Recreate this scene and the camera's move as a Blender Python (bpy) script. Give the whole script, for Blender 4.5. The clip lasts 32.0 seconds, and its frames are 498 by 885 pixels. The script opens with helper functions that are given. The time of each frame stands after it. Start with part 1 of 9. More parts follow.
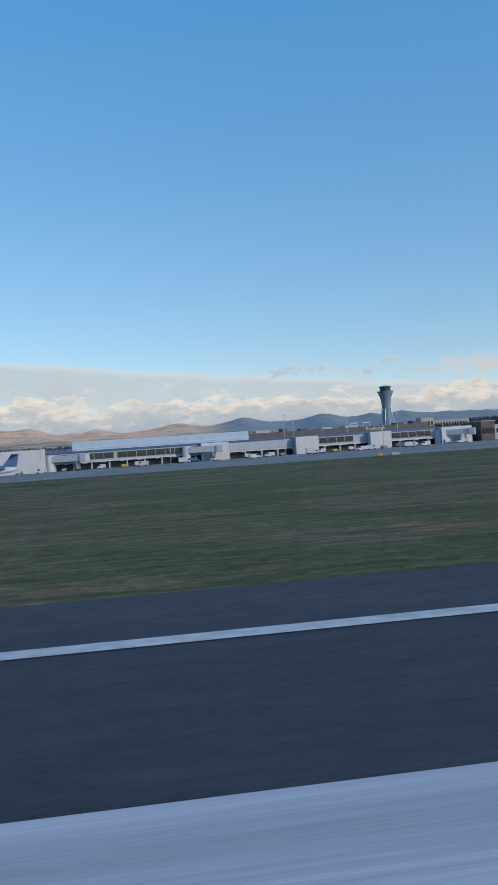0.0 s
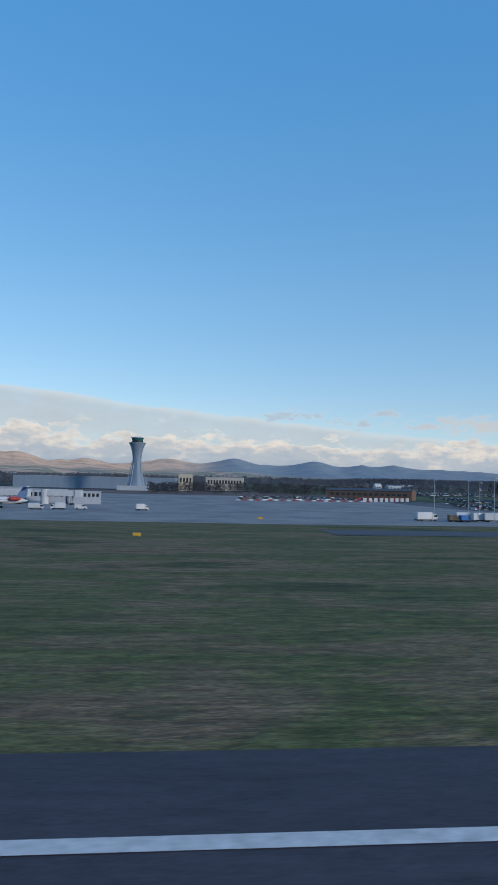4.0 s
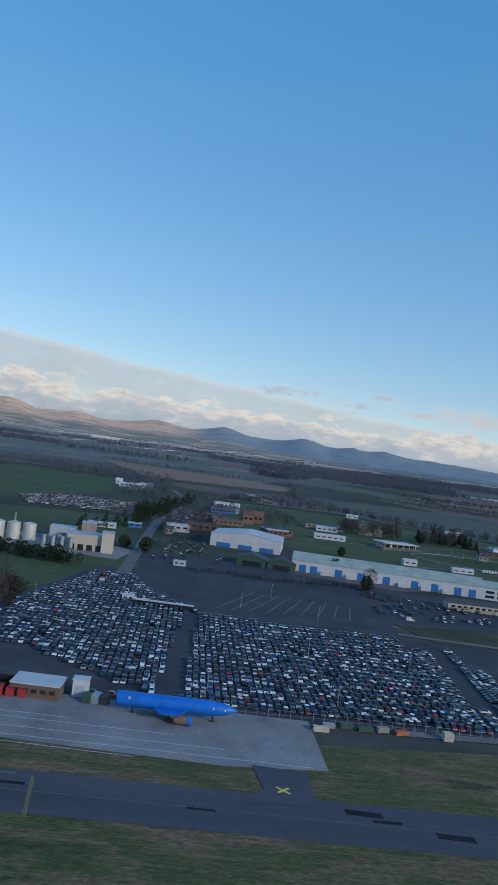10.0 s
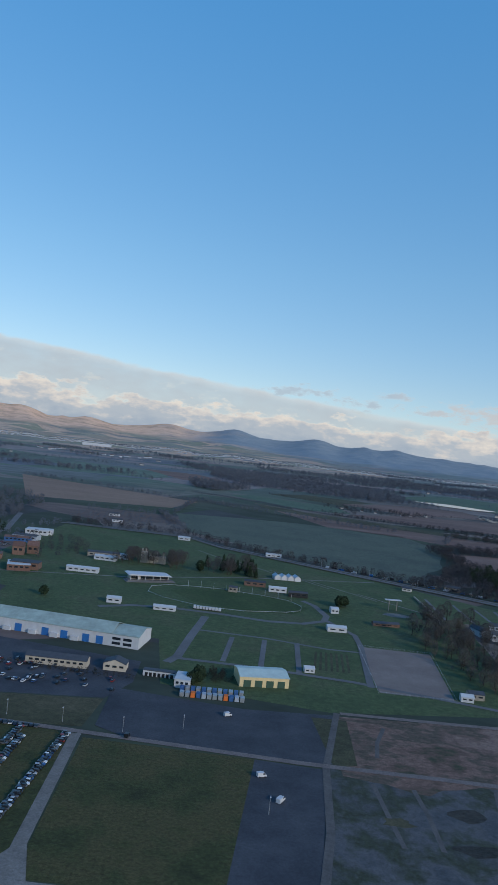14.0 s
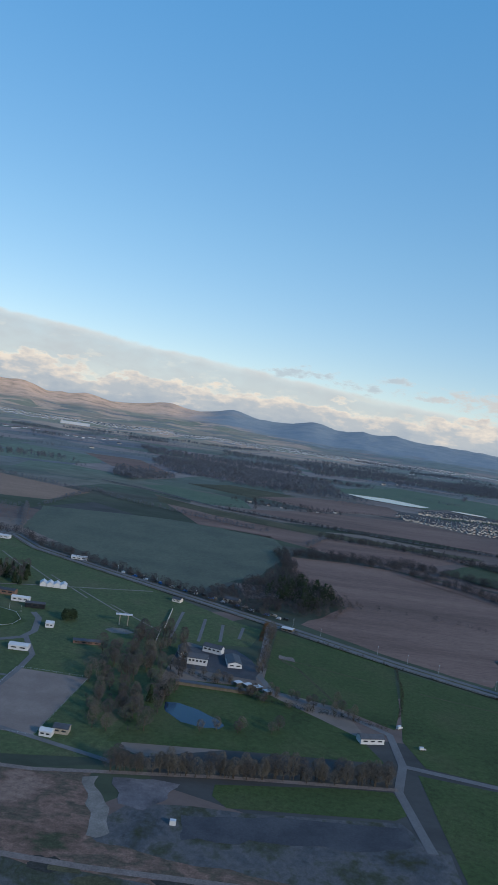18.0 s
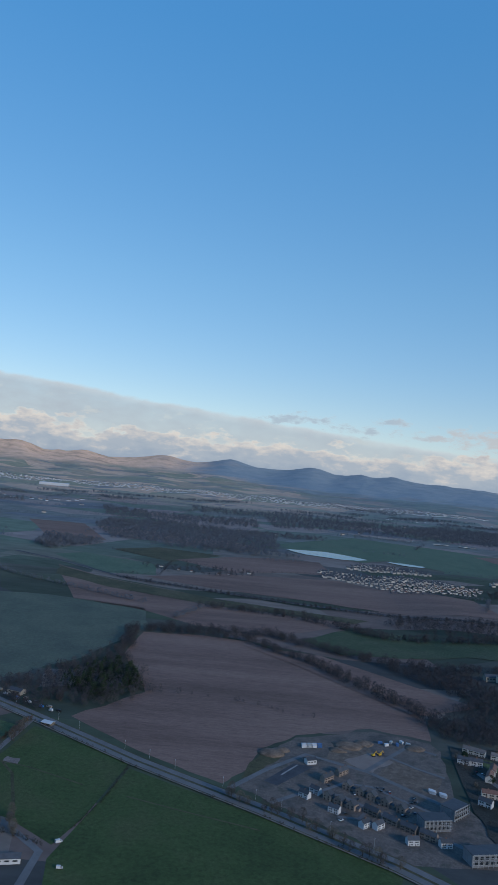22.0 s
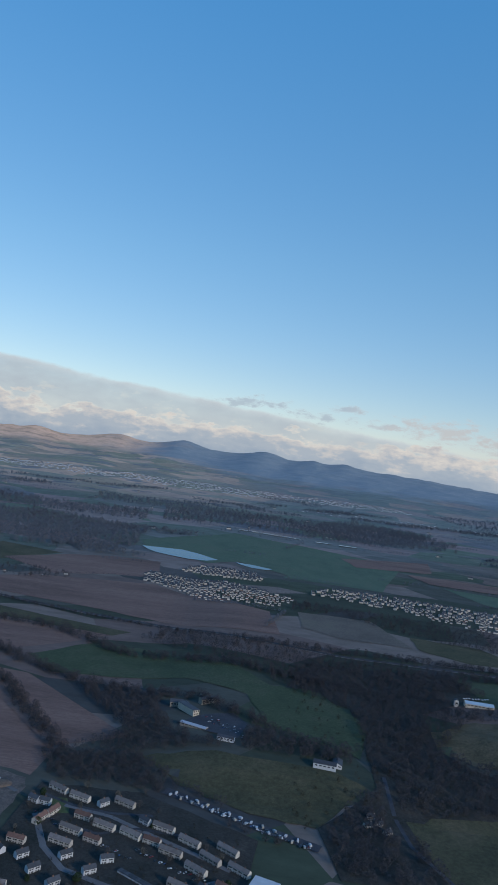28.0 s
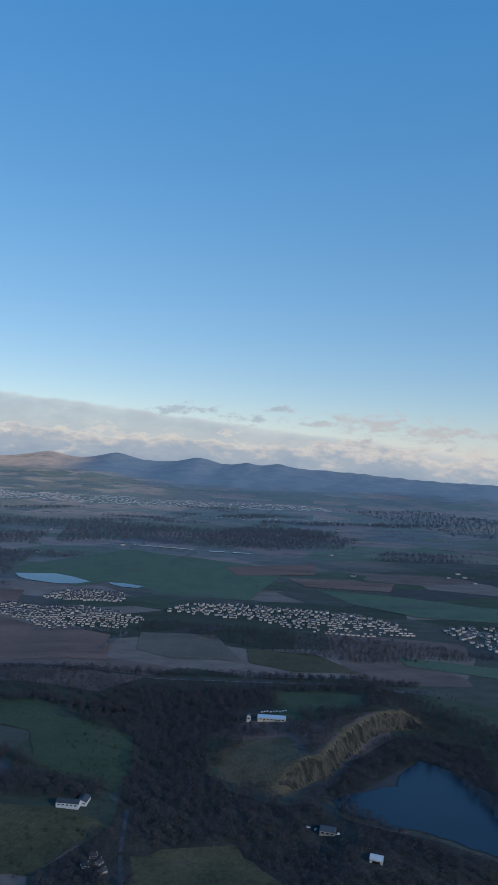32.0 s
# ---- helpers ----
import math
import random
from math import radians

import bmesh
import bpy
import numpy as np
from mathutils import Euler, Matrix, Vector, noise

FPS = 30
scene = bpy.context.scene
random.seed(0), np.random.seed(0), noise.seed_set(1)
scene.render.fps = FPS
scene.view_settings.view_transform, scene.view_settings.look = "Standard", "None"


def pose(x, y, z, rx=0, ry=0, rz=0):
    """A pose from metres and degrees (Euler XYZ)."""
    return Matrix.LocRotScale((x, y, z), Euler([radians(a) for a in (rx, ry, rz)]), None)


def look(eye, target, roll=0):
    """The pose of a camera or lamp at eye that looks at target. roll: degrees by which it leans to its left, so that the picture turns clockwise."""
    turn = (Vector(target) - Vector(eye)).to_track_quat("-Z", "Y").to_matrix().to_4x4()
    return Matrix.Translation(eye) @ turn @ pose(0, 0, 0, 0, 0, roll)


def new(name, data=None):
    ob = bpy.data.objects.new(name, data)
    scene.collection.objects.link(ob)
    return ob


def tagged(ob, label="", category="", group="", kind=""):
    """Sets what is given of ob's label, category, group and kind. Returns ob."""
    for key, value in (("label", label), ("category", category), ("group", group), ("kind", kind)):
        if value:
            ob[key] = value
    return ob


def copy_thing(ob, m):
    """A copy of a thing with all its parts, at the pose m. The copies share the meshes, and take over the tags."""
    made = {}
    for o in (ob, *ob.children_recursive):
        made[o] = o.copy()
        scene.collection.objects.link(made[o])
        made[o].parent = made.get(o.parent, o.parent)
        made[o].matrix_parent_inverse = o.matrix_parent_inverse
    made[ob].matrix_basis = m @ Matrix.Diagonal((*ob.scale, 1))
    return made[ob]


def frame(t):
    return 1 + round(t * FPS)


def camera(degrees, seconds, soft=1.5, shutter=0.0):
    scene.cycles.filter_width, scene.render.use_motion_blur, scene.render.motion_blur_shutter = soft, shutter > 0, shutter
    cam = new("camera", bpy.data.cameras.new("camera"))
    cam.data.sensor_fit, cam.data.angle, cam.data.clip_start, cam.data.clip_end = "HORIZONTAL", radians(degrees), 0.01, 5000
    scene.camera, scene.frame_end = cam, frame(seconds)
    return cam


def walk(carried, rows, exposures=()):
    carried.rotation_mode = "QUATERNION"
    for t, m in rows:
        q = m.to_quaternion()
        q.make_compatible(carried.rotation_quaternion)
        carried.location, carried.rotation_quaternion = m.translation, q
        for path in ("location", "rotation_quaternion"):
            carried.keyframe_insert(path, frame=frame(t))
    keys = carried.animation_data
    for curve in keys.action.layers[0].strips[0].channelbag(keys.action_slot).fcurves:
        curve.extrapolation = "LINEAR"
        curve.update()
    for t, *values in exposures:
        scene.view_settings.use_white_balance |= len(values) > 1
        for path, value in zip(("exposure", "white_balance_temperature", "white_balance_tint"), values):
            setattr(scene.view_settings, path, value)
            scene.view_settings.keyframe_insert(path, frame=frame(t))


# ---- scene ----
# The place is laid out at half size throughout: U is one true metre.
U = 0.5

# ---- camera and its way: seconds, place, turn to the left, tilt up, roll ----
PATH = [
    (0, 0.00, -0.00, 2.77, -6.850, 0.292, -3.956),
    (0.5, 14.55, -0.00, 2.77, -7.473, 1.131, -2.912),
    (1, 29.47, 0.00, 2.95, -7.635, 3.302, -0.532),
    (1.5, 45.06, 0.00, 3.08, -6.953, 4.487, -0.106),
    (2, 61.28, -0.00, 3.12, -6.482, 4.620, 0.884),
    (2.5, 78.36, 0.00, 3.24, -6.037, 4.217, 0.410),
    (3, 95.98, -0.00, 3.64, -6.027, 3.583, 0.237),
    (3.5, 113.87, 0.00, 4.17, -6.345, 3.490, 0.341),
    (4, 131.60, -0.05, 5.09, -5.975, 3.490, 1.191),
    (4.5, 149.28, -0.17, 6.40, -5.243, 3.320, 2.475),
    (5, 167.01, -0.36, 8.10, -4.472, 2.720, 3.879),
    (5.5, 184.89, -0.61, 10.19, -3.990, 1.425, 5.091),
    (6, 203.04, -0.94, 12.68, -4.121, -0.826, 5.798),
    (6.5, 221.14, -1.30, 15.54, -3.438, -1.257, 6.263),
    (7, 238.95, -1.68, 18.70, -3.147, -0.830, 7.880),
    (7.5, 256.39, -2.09, 22.03, -3.329, -0.254, 8.752),
    (8, 273.71, -2.55, 25.48, -3.692, -0.100, 8.618),
    (8.5, 290.80, -3.06, 29.04, -3.683, -0.009, 8.415),
    (9, 308.01, -3.65, 32.80, -3.503, 0.268, 8.245),
    (9.5, 325.36, -4.30, 36.73, -3.683, 0.731, 7.728),
    (10, 342.73, -4.99, 40.78, -4.072, 0.846, 7.464),
    (10.5, 360.28, -5.64, 45.07, -4.099, 0.584, 6.956),
    (11, 378.10, -6.24, 49.46, -4.177, 0.231, 6.617),
    (11.5, 396.09, -6.78, 53.63, -3.958, 1.237, 7.348),
    (12, 413.94, -7.22, 57.46, -4.293, 2.411, 7.197),
    (12.5, 431.43, -7.48, 61.35, -4.253, 2.312, 6.330),
    (13, 448.86, -7.64, 65.30, -3.543, 2.050, 6.065),
    (13.5, 466.13, -7.74, 69.32, -2.444, 0.996, 6.221),
    (14, 483.18, -7.79, 73.31, -1.397, 0.459, 6.256),
    (14.5, 500.07, -7.78, 77.33, -0.470, 0.242, 6.300),
    (15, 516.88, -7.69, 81.38, 0.265, 0.148, 6.481),
    (15.5, 533.66, -7.49, 85.52, 0.738, -0.018, 6.930),
    (16, 550.47, -7.15, 89.75, 0.879, -0.453, 7.775),
    (16.5, 567.29, -6.67, 94.02, 0.395, -2.110, 9.794),
    (17, 584.11, -6.06, 98.36, 0.140, -2.064, 10.381),
    (17.5, 601.01, -5.37, 102.71, 0.008, -1.990, 10.206),
    (18, 618.05, -4.66, 107.00, -0.007, -1.414, 7.936),
    (18.5, 635.20, -3.95, 111.29, 0.407, 0.071, 5.189),
    (19, 652.39, -3.27, 115.53, 0.891, 0.753, 4.856),
    (19.5, 669.53, -2.61, 119.84, 1.923, 0.667, 4.997),
    (20, 686.58, -1.95, 124.39, 2.015, 0.254, 4.852),
    (20.5, 703.53, -1.34, 129.15, 1.853, -0.258, 4.889),
    (21, 720.45, -0.81, 134.00, 1.547, -0.174, 4.925),
    (21.5, 737.45, -0.43, 138.71, 1.904, 0.564, 5.267),
    (22, 754.50, -0.19, 143.29, 1.995, 1.863, 5.108),
    (22.5, 771.56, -0.02, 147.87, 2.104, 1.901, 5.094),
    (23, 788.60, 0.10, 152.41, 2.039, 2.018, 4.976),
    (23.5, 805.59, 0.19, 156.91, 2.044, 1.975, 4.992),
    (24, 822.48, 0.30, 161.42, 2.026, 1.786, 5.168),
    (24.5, 839.31, 0.46, 166.08, 2.029, 1.279, 5.038),
    (25, 856.14, 0.64, 170.88, 2.206, 0.815, 5.264),
    (25.5, 872.95, 0.85, 175.77, 2.080, 0.878, 5.250),
    (26, 889.70, 1.07, 180.72, 1.827, 0.115, 5.606),
    (26.5, 906.45, 1.31, 185.67, 1.517, -0.907, 6.158),
    (27, 923.22, 1.55, 190.55, 1.221, -1.617, 6.734),
    (27.5, 940.08, 1.78, 195.28, 1.012, -1.446, 7.163),
    (28, 957.05, 2.00, 199.81, 0.959, 0.175, 7.271),
    (28.5, 974.21, 2.20, 204.07, 0.464, 2.145, 6.522),
    (29, 991.61, 2.39, 208.10, 0.078, 3.181, 5.306),
    (29.5, 1009.29, 2.59, 211.95, 0.114, 3.067, 4.473),
    (30, 1027.19, 2.82, 215.63, 0.130, 3.019, 4.348),
    (30.5, 1045.28, 3.09, 219.19, 0.089, 2.613, 3.846),
    (31, 1063.49, 3.40, 222.67, -0.277, 1.867, 3.244),
    (31.5, 1081.74, 3.71, 226.03, -1.339, 1.054, 2.969),
    (32, 1100.00, 4.04, 229.36, -2.371, 0.594, 2.761),
]


def aim(x, y, z, yaw, pitch, roll):
    a, b = radians(yaw), radians(pitch)
    ahead = Vector((-math.sin(a) * math.cos(b), math.cos(a) * math.cos(b), math.sin(b)))
    return look((x, y, z), Vector((x, y, z)) + ahead * 10, roll)


cam = camera(37.23, 32.0, soft=1.5, shutter=0.1)
walk(cam, [(row[0], aim(*row[1:])) for row in PATH], exposures=[(0, 0.16, 6500, 4), (2, 0.0, 6150, 4), (6, 0.24, 6400, 4), (8, 0.16, 6350, 4), (9, 0.04, 6250, 4), (11, 0.08, 6250, 4), (12.5, 0.0, 6100, 4), (17, 0.2, 6550, 4), (20, 0.04, 6250, 4), (22, -0.06, 6000, 4), (25, -0.02, 6050, 4), (28, -0.06, 6050, 4), (30, -0.16, 5850, 4), (32, -0.16, 5900, 4)])

# ---- sky and sun ----
SUN_FROM = Vector((0.68, -0.62, 0.34)).normalized()
world = bpy.data.worlds.new("sky")
scene.world = world
world.use_nodes = True
wn, wl = world.node_tree.nodes, world.node_tree.links
sky = wn.new("ShaderNodeTexSky")
sky.sky_type = "NISHITA"
sky.sun_disc = False
sky.sun_elevation = math.asin(SUN_FROM.z)
sky.sun_rotation = math.atan2(SUN_FROM.x, SUN_FROM.y)
sky.altitude = 0
sky.air_density, sky.dust_density, sky.ozone_density = 1.0, 0.0, 1.6
wn["Background"].inputs["Strength"].default_value = 0.23
deep = wn.new("ShaderNodeMix")
deep.data_type = "RGBA"
deep.inputs[0].default_value = 0.42
deep.inputs[7].default_value = (0.95, 2.55, 5.2, 1)
wl.new(sky.outputs["Color"], deep.inputs[6])
# clear deep blue overhead, paler and warmer towards the horizon
lie = wn.new("ShaderNodeTexCoord")
high = wn.new("ShaderNodeSeparateXYZ")
wl.new(lie.outputs["Generated"], high.inputs[0])
fade = wn.new("ShaderNodeValToRGB")
for k, (at, tint) in enumerate(((0.0, (0.66, 0.59, 0.58)), (0.1, (0.62, 0.58, 0.57)), (0.24, (0.56, 0.60, 0.60)), (0.52, (0.40, 0.585, 0.66)), (1.0, (0.42, 0.62, 0.82)))):
    e = fade.color_ramp.elements[k] if k < 2 else fade.color_ramp.elements.new(at)
    e.position, e.color = at, (*tint, 1)
wl.new(high.outputs[2], fade.inputs[0])
tinted = wn.new("ShaderNodeMix")
tinted.data_type, tinted.blend_type = "RGBA", "MULTIPLY"
tinted.inputs[0].default_value = 1.0
wl.new(deep.outputs[2], tinted.inputs[6])
wl.new(fade.outputs[0], tinted.inputs[7])
wl.new(tinted.outputs[2], wn["Background"].inputs["Color"])
sun = new("sun", bpy.data.lights.new("sun", "SUN"))
sun.data.energy, sun.data.angle, sun.data.color = 2.3, radians(6), (1.0, 0.86, 0.75)
sun.matrix_world = look(SUN_FROM * 100, (0, 0, 0))


def cloud_bank():
    """Evening clouds low over the hills, far behind everything else: a curved backdrop with thin vapour and lit heaps."""
    m = bpy.data.materials.new("cloud_vapour")
    m.use_nodes = True
    n, l = m.node_tree.nodes, m.node_tree.links
    n.clear()

    def num(op, a, b=None, c=None, clamp=False):
        k = n.new("ShaderNodeMath")
        k.operation, k.use_clamp = op, clamp
        for s, v in zip(k.inputs, (a, b, c)):
            if v is None:
                continue
            if isinstance(v, (int, float)):
                s.default_value = v
            else:
                l.new(v, s)
        return k.outputs[0]

    g = n.new("ShaderNodeNewGeometry")
    sp = n.new("ShaderNodeSeparateXYZ")
    l.new(g.outputs["Position"], sp.inputs[0])
    az = num("MULTIPLY", num("ARCTAN2", num("SUBTRACT", sp.outputs[0], 550.0), sp.outputs[1]), 57.2958)
    el = num("DIVIDE", sp.outputs[2], 81.0)
    cv = n.new("ShaderNodeCombineXYZ")
    l.new(num("MULTIPLY", az, 0.42), cv.inputs[0])
    l.new(el, cv.inputs[1])

    def wisp(scale, detail, seed):
        t = n.new("ShaderNodeTexNoise")
        t.noise_dimensions = "4D"
        t.inputs["Scale"].default_value, t.inputs["Detail"].default_value, t.inputs["Roughness"].default_value = scale, detail, 0.62
        t.inputs["W"].default_value = seed
        l.new(cv.outputs[0], t.inputs["Vector"])
        return num("SUBTRACT", t.outputs["Fac"], 0.5)

    def spread(x, a, b):
        k = n.new("ShaderNodeMapRange")
        k.interpolation_type = "SMOOTHSTEP"
        l.new(x, k.inputs[0])
        k.inputs[1].default_value, k.inputs[2].default_value = a, b
        return k.outputs[0]

    def line(e0, e1):
        k = n.new("ShaderNodeMapRange")
        k.clamp = False
        l.new(az, k.inputs[0])
        k.inputs[1].default_value, k.inputs[2].default_value, k.inputs[3].default_value, k.inputs[4].default_value = -20, 18, e0, e1
        return k.outputs[0]

    def blend(f, a, b):
        k = n.new("ShaderNodeMix")
        k.data_type = "RGBA"
        l.new(f, k.inputs[0])
        for s, v in ((6, a), (7, b)):
            if isinstance(v, tuple):
                k.inputs[s].default_value = (*v, 1)
            else:
                l.new(v, k.inputs[s])
        return k.outputs[2]

    def billow(scale, seed):
        """Rounded heads, as on heaped clouds: highest in the middle of each cell."""
        t = n.new("ShaderNodeTexVoronoi")
        t.voronoi_dimensions, t.feature = "4D", "SMOOTH_F1"
        t.inputs["Scale"].default_value, t.inputs["W"].default_value, t.inputs["Smoothness"].default_value = scale, seed, 0.35
        l.new(cv.outputs[0], t.inputs["Vector"])
        return num("SUBTRACT", 0.45, t.outputs["Distance"])

    w1, w2, w3 = wisp(0.55, 7, 1.0), wisp(1.25, 8, 4.0), wisp(2.6, 6, 8.0)
    p1, p2, p3 = billow(0.62, 2.0), billow(1.5, 5.0), billow(3.4, 9.0)
    # broad grey sheet with a clean, faintly lit upper edge, higher to the left
    veil_d = num("ADD", num("SUBTRACT", line(7.6, 4.0), el), num("ADD", num("MULTIPLY", w1, 0.9), num("MULTIPLY", w2, 0.35)))
    veil = num("MULTIPLY", spread(veil_d, 0.0, 0.35), num("ADD", 0.8, num("MULTIPLY", w1, 0.9)), clamp=True)
    sheet_col = blend(spread(veil_d, 0.05, 0.8), (0.87, 0.87, 0.89), (0.67, 0.70, 0.76))
    sheet_col = blend(spread(num("ADD", w2, num("MULTIPLY", p1, 0.4)), 0.05, 0.2), sheet_col, (0.80, 0.78, 0.78))
    # heaped clouds with lit rounded heads
    heads = num("ADD", num("MULTIPLY", p1, 1.5), num("ADD", num("MULTIPLY", p2, 0.9), num("MULTIPLY", p3, 0.45)))
    heap_d = num("ADD", num("SUBTRACT", line(4.75, 4.1), el), num("ADD", num("MULTIPLY", w1, 3.6), num("ADD", heads, num("ADD", num("MULTIPLY", w2, 1.6), num("MULTIPLY", w3, 1.0)))))
    heap = spread(heap_d, 0.0, 0.45)
    lit = num("ADD", heap_d, num("ADD", num("MULTIPLY", p2, -1.1), num("MULTIPLY", w2, 3.2)))
    rim = blend(spread(lit, 0.2, 1.0), (1.06, 0.93, 0.84), (0.86, 0.79, 0.77))
    rim = blend(spread(lit, 0.75, 1.7), rim, (0.62, 0.65, 0.72))
    rim = blend(spread(heap_d, 1.3, 2.5), rim, (0.50, 0.56, 0.67))
    # small separate clouds
    far = None
    for a0, e0, wa, we in ((3.6, 5.75, 3.0, 0.5), (9.0, 5.2, 2.2, 0.45), (11.0, 6.05, 1.3, 0.34), (14.5, 5.1, 1.8, 0.38), (18.8, 5.05, 4.2, 0.85), (23.5, 4.7, 4.6, 0.8)):
        q = num("SQRT", num("ADD", num("POWER", num("DIVIDE", num("SUBTRACT", az, a0), wa), 2.0), num("POWER", num("DIVIDE", num("SUBTRACT", el, e0), we), 2.0)))
        q = num("SUBTRACT", 1.0, q)
        far = q if far is None else num("MAXIMUM", far, q)
    far_d = num("ADD", far, num("ADD", num("MULTIPLY", w2, 4.6), num("MULTIPLY", w3, 2.8)))
    spot = num("MULTIPLY", spread(far_d, -0.2, 0.9), 0.7)
    spot_col = blend(spread(num("ADD", az, num("MULTIPLY", w2, 10.0)), 10.0, 18.0), (0.50, 0.56, 0.68), (0.80, 0.66, 0.63))
    col = blend(heap, sheet_col, rim)
    col = blend(spot, col, spot_col)
    alpha = num("MAXIMUM", num("MAXIMUM", veil, heap), spot)
    em, tr, mx, out = n.new("ShaderNodeEmission"), n.new("ShaderNodeBsdfTransparent"), n.new("ShaderNodeMixShader"), n.new("ShaderNodeOutputMaterial")
    em.inputs["Strength"].default_value = CLOUD_LIGHT
    l.new(col, em.inputs["Color"])
    l.new(alpha, mx.inputs[0])
    l.new(tr.outputs[0], mx.inputs[1])
    l.new(em.outputs[0], mx.inputs[2])
    l.new(mx.outputs[0], out.inputs["Surface"])
    bm = bmesh.new()
    cols = []
    for k in range(-36, 39):
        a = radians(k)
        cols.append([bm.verts.new((550 + 4640 * math.sin(a), 4640 * math.cos(a), z)) for z in (20, 760)])
    for p, q in zip(cols, cols[1:]):
        bm.faces.new((p[0], q[0], q[1], p[1]))
    me = bpy.data.meshes.new("cloud_backdrop")
    bm.to_mesh(me)
    bm.free()
    me.materials.append(m)
    return tagged(new("backdrop", me), "evening cloud bank low over distant hills", "clouds", kind="structure")


CLOUD_LIGHT = 0.72
cloud_bank()


# ---- materials ----
def node_mat(name, rough=0.85, metal=0.0, spec=0.3):
    m = bpy.data.materials.new(name)
    m.use_nodes = True
    b = m.node_tree.nodes["Principled BSDF"]
    b.inputs["Roughness"].default_value = rough
    b.inputs["Metallic"].default_value = metal
    b.inputs["Specular IOR Level"].default_value = spec
    return m, m.node_tree.nodes, m.node_tree.links, b


def ramp(n, stops, linear=True):
    r = n.new("ShaderNodeValToRGB")
    e = r.color_ramp.elements
    while len(e) < len(stops):
        e.new(0.5)
    for k, (pos, col) in enumerate(stops):
        e[k].position, e[k].color = pos, (*col, 1)
    r.color_ramp.interpolation = "LINEAR" if linear else "CONSTANT"
    return r


def coords(n, l, stretch=(1, 1, 1), turn=0.0, world_space=False):
    """Coordinates in metres, stretched: a larger factor makes the grain finer along that axis."""
    c = n.new("ShaderNodeNewGeometry" if world_space else "ShaderNodeTexCoord")
    mp = n.new("ShaderNodeMapping")
    mp.inputs["Rotation"].default_value = (0, 0, radians(turn))
    mp.inputs["Scale"].default_value = stretch
    l.new(c.outputs["Position" if world_space else "Object"], mp.inputs["Vector"])
    return mp.outputs["Vector"]


def noise_tex(n, l, vec, scale, detail=4.0, rough=0.6):
    t = n.new("ShaderNodeTexNoise")
    t.inputs["Scale"].default_value, t.inputs["Detail"].default_value, t.inputs["Roughness"].default_value = scale, detail, rough
    l.new(vec, t.inputs["Vector"])
    return t.outputs["Fac"]


def mix(n, l, fac, a, b, mode="MIX"):
    m = n.new("ShaderNodeMix")
    m.data_type, m.blend_type = "RGBA", mode
    for sock, v in ((0, fac), (6, a), (7, b)):
        if isinstance(v, (int, float)):
            m.inputs[sock].default_value = v
        elif isinstance(v, tuple):
            m.inputs[sock].default_value = (*v, 1)
        else:
            l.new(v, m.inputs[sock])
    return m.outputs[2]


def surface(name, cols, big=0.05, small=1.5, stretch=(1, 1, 1), turn=0.0, rough=0.9, metal=0.0, spec=0.2, bump=0.3, fine=0.35, lo=0.32, hi=0.68, streak=0.0):
    """A weathered surface: colours spread by broad noise, darkened and lightened by fine noise, with relief."""
    m, n, l, b = node_mat(name, rough, metal, spec)
    v = coords(n, l, stretch, turn, True)
    r = ramp(n, [(lo + (hi - lo) * k / max(1, len(cols) - 1), c) for k, c in enumerate(cols)])
    l.new(noise_tex(n, l, v, big, 6, 0.62), r.inputs[0])
    f = noise_tex(n, l, v, small, 5, 0.7)
    g = ramp(n, [(0.25, (1 - fine,) * 3), (0.75, (1 + fine,) * 3)])
    l.new(f, g.inputs[0])
    g2 = ramp(n, [(0.3, (1 - fine * 0.8,) * 3), (0.7, (1 + fine * 0.8,) * 3)])
    l.new(noise_tex(n, l, v, small * 5.3, 3, 0.7), g2.inputs[0])
    col = mix(n, l, 1.0, r.outputs[0], g.outputs[0], "MULTIPLY")
    col = mix(n, l, 1.0, col, g2.outputs[0], "MULTIPLY")
    if streak:
        g3 = ramp(n, [(0.36, (1 - streak,) * 3), (0.64, (1 + streak,) * 3)])
        l.new(noise_tex(n, l, coords(n, l, (0.16, 1.7, 1), 0, True), 1.0, 5, 0.7), g3.inputs[0])
        col = mix(n, l, 1.0, col, g3.outputs[0], "MULTIPLY")
    l.new(col, b.inputs["Base Color"])
    if bump:
        bp = n.new("ShaderNodeBump")
        bp.inputs["Strength"].default_value, bp.inputs["Distance"].default_value = bump, 0.3
        l.new(f, bp.inputs["Height"])
        l.new(bp.outputs[0], b.inputs["Normal"])
    return m


